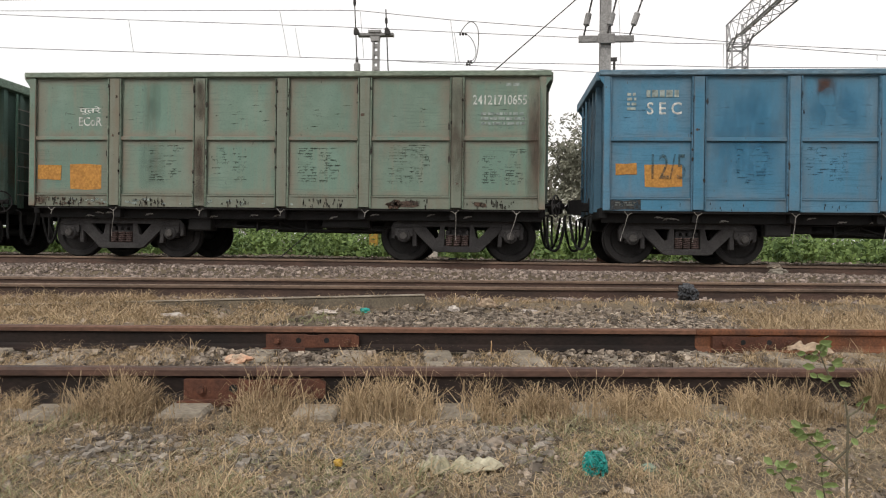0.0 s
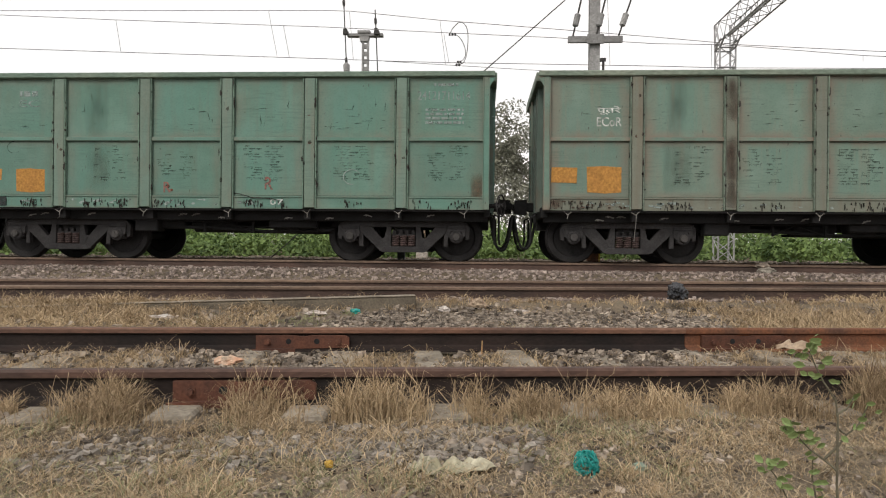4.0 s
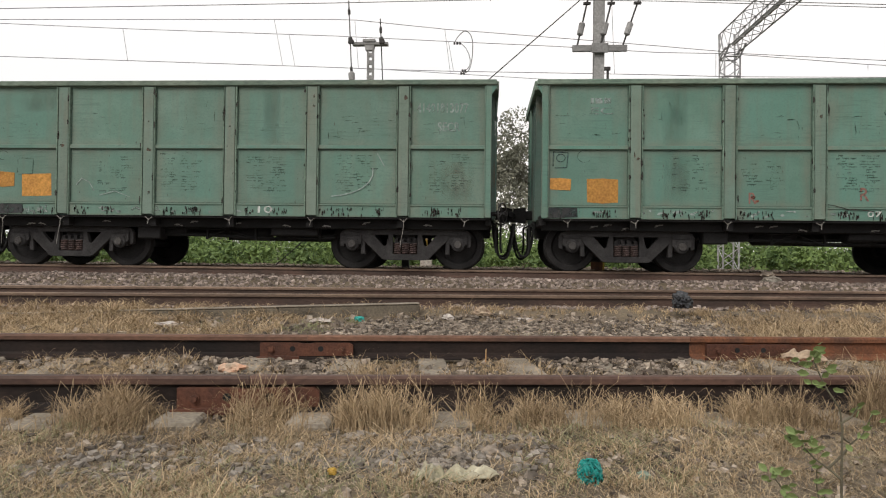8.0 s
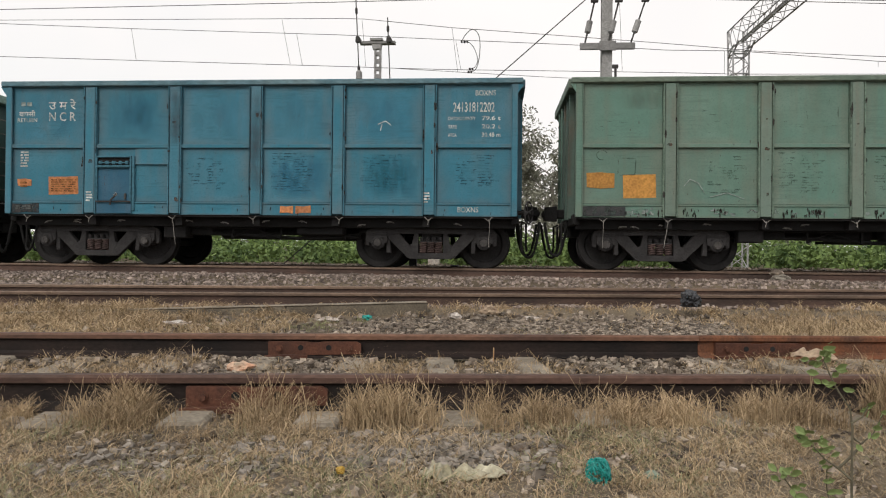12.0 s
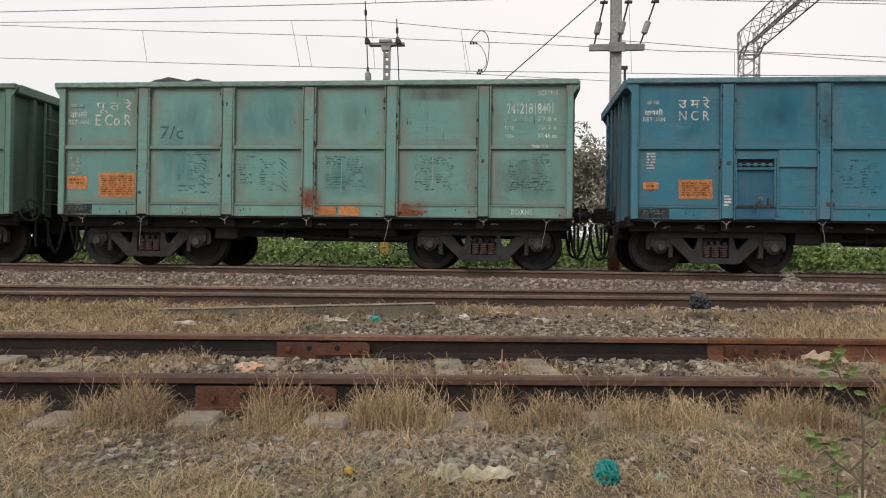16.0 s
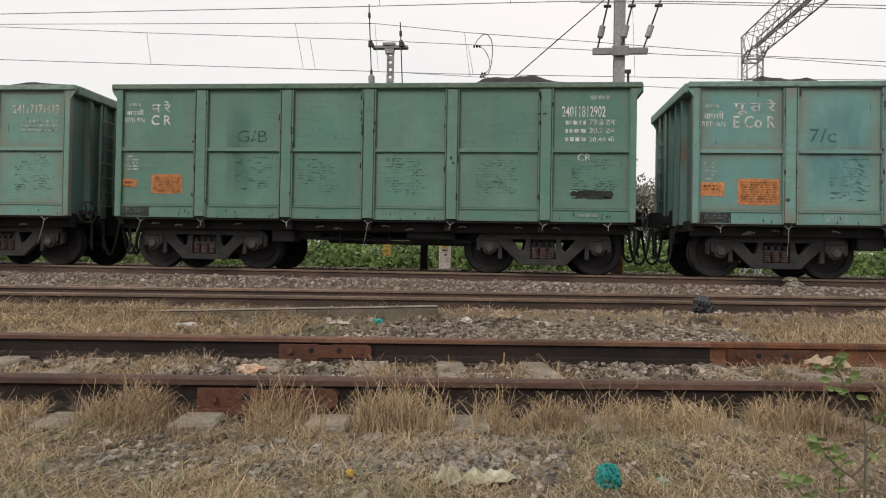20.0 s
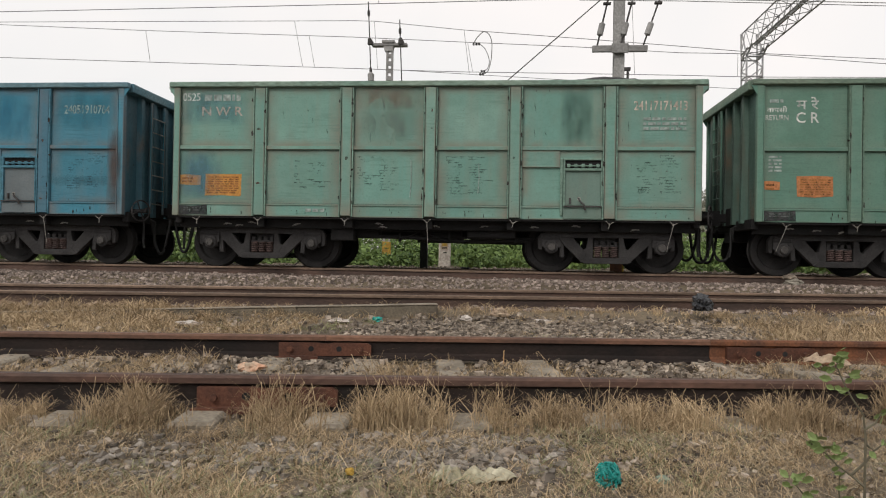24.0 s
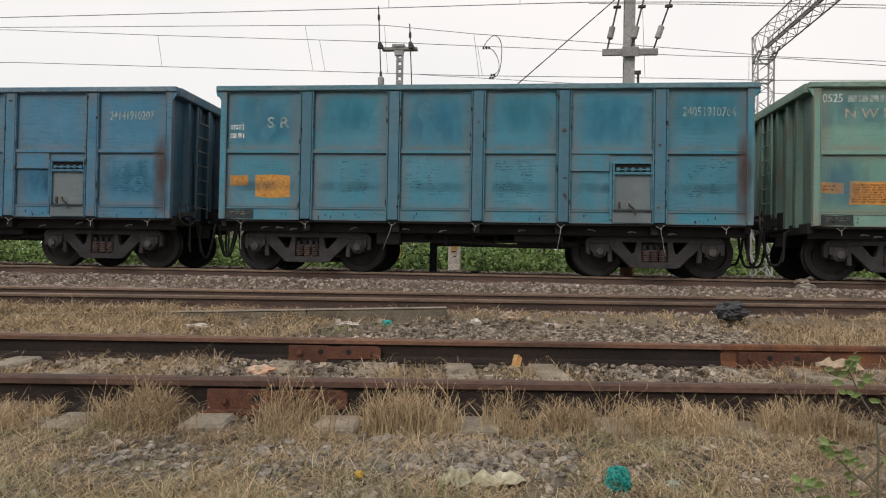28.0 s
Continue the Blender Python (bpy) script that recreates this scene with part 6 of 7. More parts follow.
jumper(((-0.9, 6.813), (-0.81, 6.811), (-0.659, 6.676), (-0.55, 6.434), (-0.537, 6.219), (-0.611, 6.086), (-0.743, 6.035)), 0.011)

# ------------------------------------------------------------- behind the train
post = thing("signal_post", "short black post beside the main line", "post", at=(-2.01, 17.5, 0.4))
bm = bmesh.new()
box(bm, -0.09, 0.09, -0.09, 0.09, -0.2, 1.35, 0.012)
box(bm, -0.12, 0.12, -0.12, 0.12, 1.35, 1.38, 0.008)
part("shaft", bm, M_UNDER, post)
cabinet = thing("signal_cabinet", "white painted trackside cabinet with yellow warning sign", "cabinet", at=(-1.79, 21, 0.4))
bm = bmesh.new()
box(bm, -0.17, 0.17, -0.12, 0.15, -0.1, 1.1, 0.012)
part("casing", bm, M_PAPER, cabinet)
bm = bmesh.new()
prism(bm, [(-0.2, 1.103), (0.2, 1.103), (0.2, 1.15), (0.17, 1.2), (-0.17, 1.2), (-0.2, 1.15)], -0.16, 0.18)
part("lid", bm, M_WHITE, cabinet, "white sloping lid")
bm = bmesh.new()
box(bm, -0.14, 0.14, -0.132, -0.1205, 0.28, 1.06, 0.004)
door = part("door", bm, M_PAPER, cabinet)
bm = bmesh.new()
box(bm, -0.1, 0.1, -0.138, -0.1325, 0.6, 0.9)
part("sign_plate", bm, M_CARD, door, "brown sign plate")
bm = bmesh.new()
prism(bm, [(-0.085, 0.7), (0.085, 0.7), (0.02, 0.87), (-0.02, 0.87)], -0.142, -0.1385)
part("warning_sign", bm, M_YELLOW, door, "yellow warning triangle")
bm = bmesh.new()
for x0, x1, z in ((-0.07, 0.07, 0.64), (-0.03, 0.07, 0.5)):
    box(bm, x0, x1, -0.143, -0.1385, z - 0.018, z + 0.018)
part("lettering", bm, M_UNDER, door, "dark bars of small writing")
jb = thing("track_box", "small black box beside the far rail", "box", at=(-0.92, 16.6, 0.38))
bm = bmesh.new()
box(bm, -0.1, 0.1, -0.12, 0.12, 0, 0.16, 0.02)
part("casing", bm, M_UNDER, jb)


def leaf_cloud(name, centres, radii, count, size, material, seed, parent=None, flat=1.0):
    """Many small folded leaves strewn through overlapping clumps."""
    g = np.random.default_rng(seed)
    c = np.asarray(centres)
    pick = g.integers(0, len(c), count)
    d = g.normal(size=(count, 3))
    d /= np.linalg.norm(d, axis=1)[:, None]
    rad = np.asarray(radii)[pick] * g.uniform(0.35, 1.0, count) ** 0.5
    p = c[pick] + d * rad[:, None] * np.array((1, 1, flat))
    a = g.normal(size=(count, 3))
    a /= np.linalg.norm(a, axis=1)[:, None]
    b = np.cross(a, g.normal(size=(count, 3)))
    b /= np.linalg.norm(b, axis=1)[:, None]
    s = size * g.uniform(0.6, 1.3, count)[:, None]
    v = np.stack([p - a * s, p - b * s * 0.45, p + a * s, p + b * s * 0.45], 1).reshape(-1, 3)
    f = np.arange(count * 4).reshape(-1, 4)
    me = bpy.data.meshes.new(name)
    me.from_pydata(v.tolist(), [], f.tolist())
    me.materials.append(material)
    ob = new(name, me)
    if parent:
        ob.parent = parent
    return ob


def weed_bank():
    g = np.random.default_rng(8)
    cs, rs = [], []
    for _ in range(900):
        x, y = g.uniform(-32, 32), 20.6 + 13 * g.uniform() ** 1.4
        if abs(x - 7.1) < 0.9 and y < 22.6:
            continue
        h = (0.32 + 0.09 * (y - 20)) * g.uniform(0.6, 1.3) * (0.35 if -5.2 < x < -3.1 and y < 28.5 and abs(x + 0.169 * y) < 0.7 else 1)
        cs.append((x, y, 0.42 + h * 0.55))
        rs.append(0.3 + 0.5 * h)
    ob = leaf_cloud("weed_bank", cs, rs, 98000, 0.094, M_WEED, 9, flat=0.75)
    tagged(ob, "dense green creeping weeds beyond the train", "weeds", kind="stuff")


weed_bank()


def tree(x, y, height, spread, seed, leaves):
    g = random.Random(seed)
    t = thing("tree", "dull green tree with an open uneven crown", "tree", "trees behind the line", at=(x, y, 0.4))
    bm = bmesh.new()
    trunk = [(0.15 * math.sin(k), 0.12 * math.cos(k * 1.3), height * 0.62 * k / 6) for k in range(7)]
    tube(bm, [(0, 0, -0.3), *trunk[1:]], 0.2, 8, [height * 0.024 * (1 - 0.11 * k) for k in range(7)])
    part("trunk", bm, M_BARK, t)
    cs, rs = [], []
    bm = bmesh.new()
    for k in range(19):
        a, z = g.uniform(0, 6.28), height * g.uniform(0.12, 0.6)
        r = spread * g.uniform(0.4, 1.0)
        end = Vector((r * math.cos(a), r * math.sin(a), min(z + height * g.uniform(0.12, 0.4), height * 0.95)))
        mid = Vector((end.x * 0.45, end.y * 0.45, (z + end.z) / 2 - 0.1))
        tube(bm, [(0, 0, z), mid, end], 0.05, 5, [height * 0.006, height * 0.004, height * 0.0015])
        for _ in range(6):
            q = end.lerp(mid, g.uniform(0, 0.7))
            cs.append((q.x + g.uniform(-0.7, 0.7), q.y + g.uniform(-0.7, 0.7), q.z + g.uniform(-0.5, 0.6)))
            rs.append(g.uniform(0.35, 0.9) * spread / 3)
    part("limbs", bm, M_BARK, t)
    cr = leaf_cloud("crown", cs, rs, int(leaves * 1.3), 0.125, M_TREELEAF, seed, t)
    tagged(cr, "loose crown of small leaves")


for x, y, h, sp, sd, n in ((-13.1, 44, 12.4, 2.3, 12, 8000), (-10.6, 45.5, 10.2, 2.4, 13, 7000), (-7.6, 44, 10.9, 3.2, 1, 9000), (-3.6, 42, 10.6, 3.4, 2, 9000), (0.2, 45, 9.4, 3.2, 3, 8000), (3.6, 43, 8.8, 3.0, 4, 8000), (7.5, 46, 6.2, 2.8, 5, 6000),
                           (11.5, 48, 5.6, 3.0, 6, 6000), (16, 52, 4.6, 3.2, 7, 5000), (-14, 56, 6.0, 3.6, 8, 5000), (-22, 60, 5.5, 4.0, 10, 5000), (24, 58, 5.0, 4.0, 11, 5000)):
    tree(x, y, h, sp, sd, n)

hg = np.random.default_rng(77)
hedge = leaf_cloud("hedge", [(hg.uniform(-24, 24), hg.uniform(35, 39), hg.uniform(0.4, 4.4) * (0.8 + 0.2 * math.sin(k))) for k in range(320)], [hg.uniform(0.5, 1.1) for _ in range(320)], 44000, 0.125, M_TREELEAF, 78, flat=0.8)
tagged(hedge, "dull green scrub below the trees", "scrub", kind="stuff")

# ------------------------------------------------------------- ballast and stones


def stones(name, label, count, where, size, material, seed, lift=0.0):
    """Broken stones: squashed boxes with pulled corners, lying on the ground."""
    g = np.random.default_rng(seed)
    pts = where(g, count)
    n = len(pts)
    cube = np.array([(-1, -1, -1), (1, -1, -1), (1, 1, -1), (-1, 1, -1), (-1, -1, 1), (1, -1, 1), (1, 1, 1), (-1, 1, 1)], float)
    quads = np.array(((3, 2, 1, 0), (4, 5, 6, 7), (0, 1, 5, 4), (1, 2, 6, 5), (2, 3, 7, 6), (3, 0, 4, 7)))
    s = size * g.uniform(0.45, 1.35, (n, 1, 1)) * g.uniform(0.55, 1.15, (n, 1, 3)) * np.array((1, 1, 0.9))
    v = cube[None] * g.uniform(0.45, 1.0, (n, 8, 1)) * s
    ang = g.uniform(0, 6.28, n)
    tilt = g.normal(0, 0.6, n)
    ca, sa, ct, st = np.cos(ang), np.sin(ang), np.cos(tilt), np.sin(tilt)
    x, y, z = v[..., 0], v[..., 1] * ct[:, None] - v[..., 2] * st[:, None], v[..., 1] * st[:, None] + v[..., 2] * ct[:, None]
    v = np.stack([x * ca[:, None] - y * sa[:, None], x * sa[:, None] + y * ca[:, None], z], 2)
    zz = np.array([ground_z(a, b) for a, b in pts]) + lift + size * 0.2
    v += np.stack([pts[:, 0], pts[:, 1], zz], 1)[:, None]
    f = (quads[None] + 8 * np.arange(n)[:, None, None]).reshape(-1, 4)
    ob = from_arrays(name, v.reshape(-1, 3).tolist(), f.tolist(), material)
    return tagged(ob, label, "stones", kind="stuff")


def patchy(x, y, k, s):
    return noise.noise((x * s, y * s, k))


def spread_in(x0, x1, y0, y1, keep):
    def where(g, count):
        p = np.stack([g.uniform(x0, x1, count), g.uniform(y0, y1, count)], 1)
        return p[[keep(a, b) > g.uniform() for a, b in p]]
    return where


def u_of(x, y):
    """Distance beyond the near rail, square to the siding."""
    c, s = math.cos(radians(TRACK1)), math.sin(radians(TRACK1))
    return -(x - NEAR_RAIL[0]) * s + (y - NEAR_RAIL[1]) * c


stones("ballast", "pale brown ballast between the main tracks", 25000, spread_in(-15, 13, 8.6, 13.6, lambda x, y: 1 if across(x, y) > 10.3 else 0), 0.032, M_BALLAST, 31)
stones("ballast", "grey-brown ballast under the second track", 16000, spread_in(-12, 11, 6.5, 12.0, lambda x, y: 0.9 if 8.3 < across(x, y) < 10.4 else 0), 0.03, M_BALLAST, 32)
stones("ballast", "ballast under and beyond the train", 6000, spread_in(-18, 17, 13.7, 20.4, lambda x, y: 1), 0.036, M_STONE, 33)
stones("gravel", "dense grey broken stone beyond the siding", 13500, spread_in(-1.6, 3.0, 5.0, 8.6, lambda x, y: 0.95 if 5.35 < across(x, y) < 7.6 and u_of(x, y) > GAUGE + 0.12 and -1.2 < x + 0.5 * patchy(x, y, 4, 1.1) < 2.6 else 0), 0.026, M_STONE, 39, 0.014)
stones("gravel", "loose grey gravel between the tracks", 14000, spread_in(-6, 6.5, 4.6, 8.8, lambda x, y: 0 if not 5.7 < across(x, y) < 8.0 else (0.95 if -1.2 < x + 0.5 * patchy(x, y, 4, 1.1) < 2.6 else 0.25)), 0.031, M_STONE, 34)


def stony(x):
    """The bare stretches between the siding rails."""
    return -1.95 < x < -0.9 or 0.2 < x < 1.75 or x > 4.2 or x < -4.6


stones("gravel", "grey broken stone between the siding rails", 13000, spread_in(-5, 5, 3.2, 5.6, lambda x, y: ((0.95 if stony(x + 0.25 * patchy(x, y, 7, 2)) else 0.3) if 0.1 < u_of(x, y) < 1.65 else 0.0)), 0.021, M_STONE, 35, 0.022)
stones("gravel", "loose gravel in the dry grass", 6000, spread_in(-3.5, 3.5, 1.7, 3.4, lambda x, y: 0.8 if patchy(x, y, 2, 1.6) > 0.1 or abs(x + 0.1) < 0.5 else 0.25), 0.015, M_STONE, 36)
stones("gravel", "heap of pale broken stone in the grass", 1500, spread_in(-0.75, 0.25, 2.5, 3.0, lambda x, y: 1.2 - 2.6 * math.hypot((x + 0.25) / 1.4, y - 2.75 - 0.25 * (x + 0.25))), 0.02, M_RUBBLE, 38, -0.002)
stones("gravel", "grey clods and broken stone in the grass", 900, spread_in(-1.7, -0.75, 2.1, 2.9, lambda x, y: 1.1 - 3 * min(math.hypot(x + 1.35, y - 2.5), math.hypot(x + 0.85, y - 2.62))), 0.019, M_RUBBLE, 37, -0.002)

# ------------------------------------------------------------- dry grass


def grass(name, label, count, where, height, material, seed, lean=0.5, width=0.0022):
    """Bent tapering blades in tufts."""
    g = np.random.default_rng(seed)
    pts = where(g, count)
    n = len(pts)
    zz = np.array([ground_z(a, b) for a, b in pts]) - 0.01
    h = height * g.uniform(0.35, 1.25, n) * np.array([(0.6 + 0.7 * max(0, patchy(a, b, 11, 1.7) + 0.3)) * (0.55 + 1.1 * max(0, patchy(a, b, 17, 8) + 0.4)) for a, b in pts])
    ang = g.uniform(0, 6.28, n)
    ln = lean * h * g.uniform(0.1, 1.4, n)
    dx, dy = np.cos(ang) * ln, np.sin(ang) * ln
    base = np.stack([pts[:, 0], pts[:, 1], zz], 1)
    wd = width * g.uniform(0.6, 1.6, n) * (0.6 + 0.12 * pts[:, 1])
    side = np.stack([-np.sin(ang), np.cos(ang), np.zeros(n)], 1)
    side[g.uniform(size=n) < 0.6] = (1, 0, 0)
    mid = base + np.stack([dx * 0.3, dy * 0.3, h * 0.5], 1)
    kink = g.normal(0, 0.46, (n, 2)) * np.minimum(h, 0.09)[:, None]
    bend = base + np.stack([dx * 0.7 + kink[:, 0], dy * 0.7 + kink[:, 1], h * g.uniform(0.75, 0.95, n)], 1)
    tip = bend + np.stack([dx * 0.35 + g.normal(0, 0.42, n) * np.minimum(h, 0.1), dy * 0.35 + g.normal(0, 0.2, n) * np.minimum(h, 0.1), h * g.uniform(-0.38, 0.2, n)], 1)
    w = side * wd[:, None]
    v = np.stack([base - w, base + w, mid + w * 0.9, mid - w * 0.9, bend + w * 0.7, bend - w * 0.7, tip], 1).reshape(-1, 3)
    i = 7 * np.arange(n)
    faces = np.stack([i, i + 1, i + 2, i + 3], 1).tolist() + np.stack([i + 3, i + 2, i + 4, i + 5], 1).tolist() + np.stack([i + 5, i + 4, i + 6], 1).tolist()
    ob = from_arrays(name, v.tolist(), faces, material)
    return tagged(ob, label, "dry grass", kind="stuff")


def tufts(x0, x1, y0, y1, keep, per=26, spread=0.05):
    """Blades gathered in tufts."""
    def where(g, count):
        k = count // per
        c = np.stack([g.uniform(x0, x1, k), g.uniform(y0, y1, k)], 1)
        c = c[[keep(a, b) > g.uniform() for a, b in c]]
        p = np.repeat(c, per, 0) + g.normal(0, spread, (len(c) * per, 2))
        u = np.array([u_of(a, b) for a, b in p])
        p = p[(np.abs(u) > 0.08) & (np.abs(u - GAUGE) > 0.08)]
        return p[[off_sleeper(a, b) > 0.6 * g.uniform() for a, b in p]]
    return where


def off_sleeper(x, y):
    """Small on the bare ends of the siding's sleepers, one elsewhere."""
    c, s = math.cos(radians(TRACK1)), math.sin(radians(TRACK1))
    v = (x - NEAR_RAIL[0]) * c + (y - NEAR_RAIL[1]) * s - 0.12
    return (0.1 if x < -0.35 else 0.3) if abs((v + 0.3075) % 0.615 - 0.3075) < 0.1 and -0.36 < u_of(x, y) < 0.1 else 1.0


def bare(x, y):
    """Small on the stony patches before the siding."""
    return 0.5 if patchy(x, y, 2, 1.6) > 0.12 or (abs(x + 0.1) < 0.45 and 2.5 < y < 2.85) else 1.0


grass("dry_grass", "matted straw lying on the ground before the siding", 92000, tufts(-3.4, 3.6, 1.6, 3.9, lambda x, y: bare(x, y) * off_sleeper(x, y) if u_of(x, y) < -0.1 else 0, 20, 0.07), 0.034, M_GREYSTRAW, 50, 2.2, 0.0017)
grass("dead_grass", "grey matted dead grass on the bare ground", 42000, tufts(-3.0, 3.2, 1.7, 3.4, lambda x, y: off_sleeper(x, y) if u_of(x, y) < -0.25 else 0, 14, 0.05), 0.022, M_GREYSTRAW, 49, 2.6, 0.0017)
grass("dry_grass", "straw-coloured dry grass before the siding", 62000, tufts(-3.4, 3.6, 1.6, 3.9, lambda x, y: bare(x, y) * off_sleeper(x, y) if u_of(x, y) < -0.15 else 0, 26, 0.045), 0.06, M_STRAW, 51, 1.0, 0.0013)
def tall(x, y):
    """Where the grass stands up against the near rail."""
    u = u_of(x, y)
    stretch = -1.75 < x < -1.35 or -0.75 < x < 0.05 or 0.2 < x < 1.25 or x > 1.3 or -2.4 < x < -2.1
    clump = 1.0 if patchy(x, y * 0.4, 55, 2.7) > -0.12 else 0.35
    return (off_sleeper(x, y) if stretch else 0.3) * clump if -0.36 < u < -0.09 else 0.0


grass("dry_grass", "taller dry grass along the near rail", 135000, tufts(-3.4, 3.8, 2.7, 4.0, tall, 34, 0.03), 0.17, M_STRAW, 52, 0.34, 0.0013)
grass("dry_grass", "sparse dry grass between the siding rails", 50000, tufts(-4.8, 5.2, 3.2, 6.0, lambda x, y: (0.25 if stony(x) else 1.0) if 0.15 < u_of(x, y) < 1.6 else 0.0, 26, 0.06), 0.09, M_STRAW, 53, 0.9, 0.0014)
grass("dry_grass", "dry grass between the tracks", 90000, tufts(-8, 9, 4.3, 9.3, lambda x, y: (1.0 if x < -2.0 + 0.4 * patchy(x, y, 3, 1) or x > 2.2 else 0.12) if u_of(x, y) > GAUGE + 0.1 and across(x, y) < 8.05 else 0, 24, 0.07), 0.075, M_STRAW, 54, 1.2, 0.0017)
grass("dry_grass", "dry grass fringe along the second track", 60000, tufts(-8, 9, 6.4, 9.9, lambda x, y: (0.8 if patchy(x, y, 13, 0.8) > -0.2 or x < -3.2 else 0.25) if 7.9 < across(x, y) < 8.55 else 0, 22, 0.05), 0.09, M_STRAW, 55, 0.9, 0.0018)
grass("green_grass", "greenish grass among the straw", 22000, tufts(-3.0, 3.2, 1.6, 3.2, lambda x, y: 0.9 if patchy(x, y, 21, 1.1) > 0.08 or (x < -0.8 and y < 2.45) else 0.08, 18, 0.05), 0.05, M_GREENBLADE, 56, 1.4, 0.0014)
grass("green_grass", "green weeds among the gravel between the tracks", 7000, tufts(-4, 5, 5.6, 7.6, lambda x, y: 0.9 if patchy(x, y, 23, 0.9) > 0.2 else 0.05, 18, 0.06), 0.06, M_GREENBLADE, 57, 1.2, 0.002)

# ------------------------------------------------------------- kerb, blocks and litter
grass("dry_grass", "pale dry grass against the kerb", 11000, tufts(-6.5, -2.0, 6.2, 7.6, lambda x, y: 1.0 if x < -3.0 + 0.5 * patchy(x, y, 5, 1.3) else 0.25, 20, 0.05), 0.11, M_STRAW, 58, 1.1, 0.0018)
grass("dry_grass", "thin dry grass on the open ground round about", 34000, tufts(-13, 13, -4.5, 5.0, lambda x, y: 0 if u_of(x, y) > -0.12 or (abs(x) < 3.3 and y > 1.6) or math.hypot(x, y) < 0.5 else 0.8 if patchy(x, y, 41, 0.6) > -0.15 else 0.25, 12, 0.12), 0.07, M_STRAW, 61, 1.4, 0.005)
grass("dry_grass", "feathery pale dry grass beyond the siding", 14000, tufts(2.5, 6.5, 5.3, 8.2, lambda x, y: 0.9 if u_of(x, y) > GAUGE + 0.12 and patchy(x, y, 31, 0.9) > -0.25 else 0.1, 22, 0.06), 0.15, M_STRAW, 59, 0.9, 0.0016)
kerb = thing("concrete_kerb", "low weathered concrete edge half sunk in earth", "kerb", at=(0, 0, 0))
for k in range(3):
    u0 = (k - 1) / 2
    bm = bmesh.new()
    n = 1.55
    box(bm, 0, n - 0.004, -0.05, 0.12, -0.22, 0.0, 0.014)
    ob = part("kerb_block", bm, M_KERB, kerb)
    # pale strip paints in the kerb's sky-lit top above the darker face
    bm = bmesh.new()
    box(bm, 0.0, n - 0.004, -0.055, 0.125, 0.002, 0.014, 0.005)
    place("kerb_cap", mesh_of("kerb_cap", bm), M_SLEEPER, ob, "pale strip for the lit top")
    ob.matrix_basis = pose(-3.8 + 3.06 * u0, 7.4 + 0.5 * u0, 0.145 + 0.09 * u0, 0, -1.65, 9.3)


def lump(name, label, category, at, size, material, seed, turn=0, rough=0.35, crinkle=0.0):
    """A crumpled or broken lump: a pulled-about ball with creases."""
    bm = bmesh.new()
    bmesh.ops.create_icosphere(bm, subdivisions=5 if crinkle else 3, radius=1)
    for v in bm.verts:
        c = v.co.normalized()
        k = 1 + rough * noise.noise(c * 1.7 + Vector((seed * 3.1, 0, 0))) + rough * 0.6 * noise.noise(c * 4.3 + Vector((0, seed, 0)))
        k += crinkle * (abs(noise.noise(c * 3.4 + Vector((seed, 0, 0)))) + 0.4 * abs(noise.noise(c * 7)) - 0.3)
        v.co = Vector((c.x * size[0] * k, c.y * size[1] * k, max(c.z * size[2] * k, -size[2] * 0.6)))
    ob = new(name, mesh_of(name, bm))
    ob.material_slots[0].link = "OBJECT"
    ob.material_slots[0].material = material
    ob.matrix_basis = pose(at[0], at[1], at[2] + size[2] * 0.5, 0, 0, turn)
    return tagged(ob, label, category)


def tangle(name, label, category, at, size, material, seed, strands=34, r=0.0032):
    """A ball of tangled net cord: many curved strands over a rounded heap."""
    g = random.Random(seed)
    bm = bmesh.new()
    for _ in range(strands):
        p = Vector((g.gauss(0, 1), g.gauss(0, 1), g.gauss(0, 1))).normalized()
        d = Vector((g.gauss(0, 1), g.gauss(0, 1), g.gauss(0, 1))).cross(p).normalized()
        pts, bulge = [], g.uniform(0.72, 1.05)
        for k in range(9):
            q = (p + d * 0.32 * k + Vector((g.gauss(0, 0.12), g.gauss(0, 0.12), g.gauss(0, 0.12)))).normalized() * bulge * g.uniform(0.9, 1.06)
            pts.append((q.x * size[0], q.y * size[1], max(q.z, -0.7) * size[2]))
        tube(bm, pts, r * g.uniform(0.7, 1.4), 5)
    ob = new(name, mesh_of(name, bm))
    ob.material_slots[0].link = "OBJECT"
    ob.material_slots[0].material = material
    ob.matrix_basis = pose(at[0], at[1], at[2] + size[2] * 0.6)
    return tagged(ob, label, category)


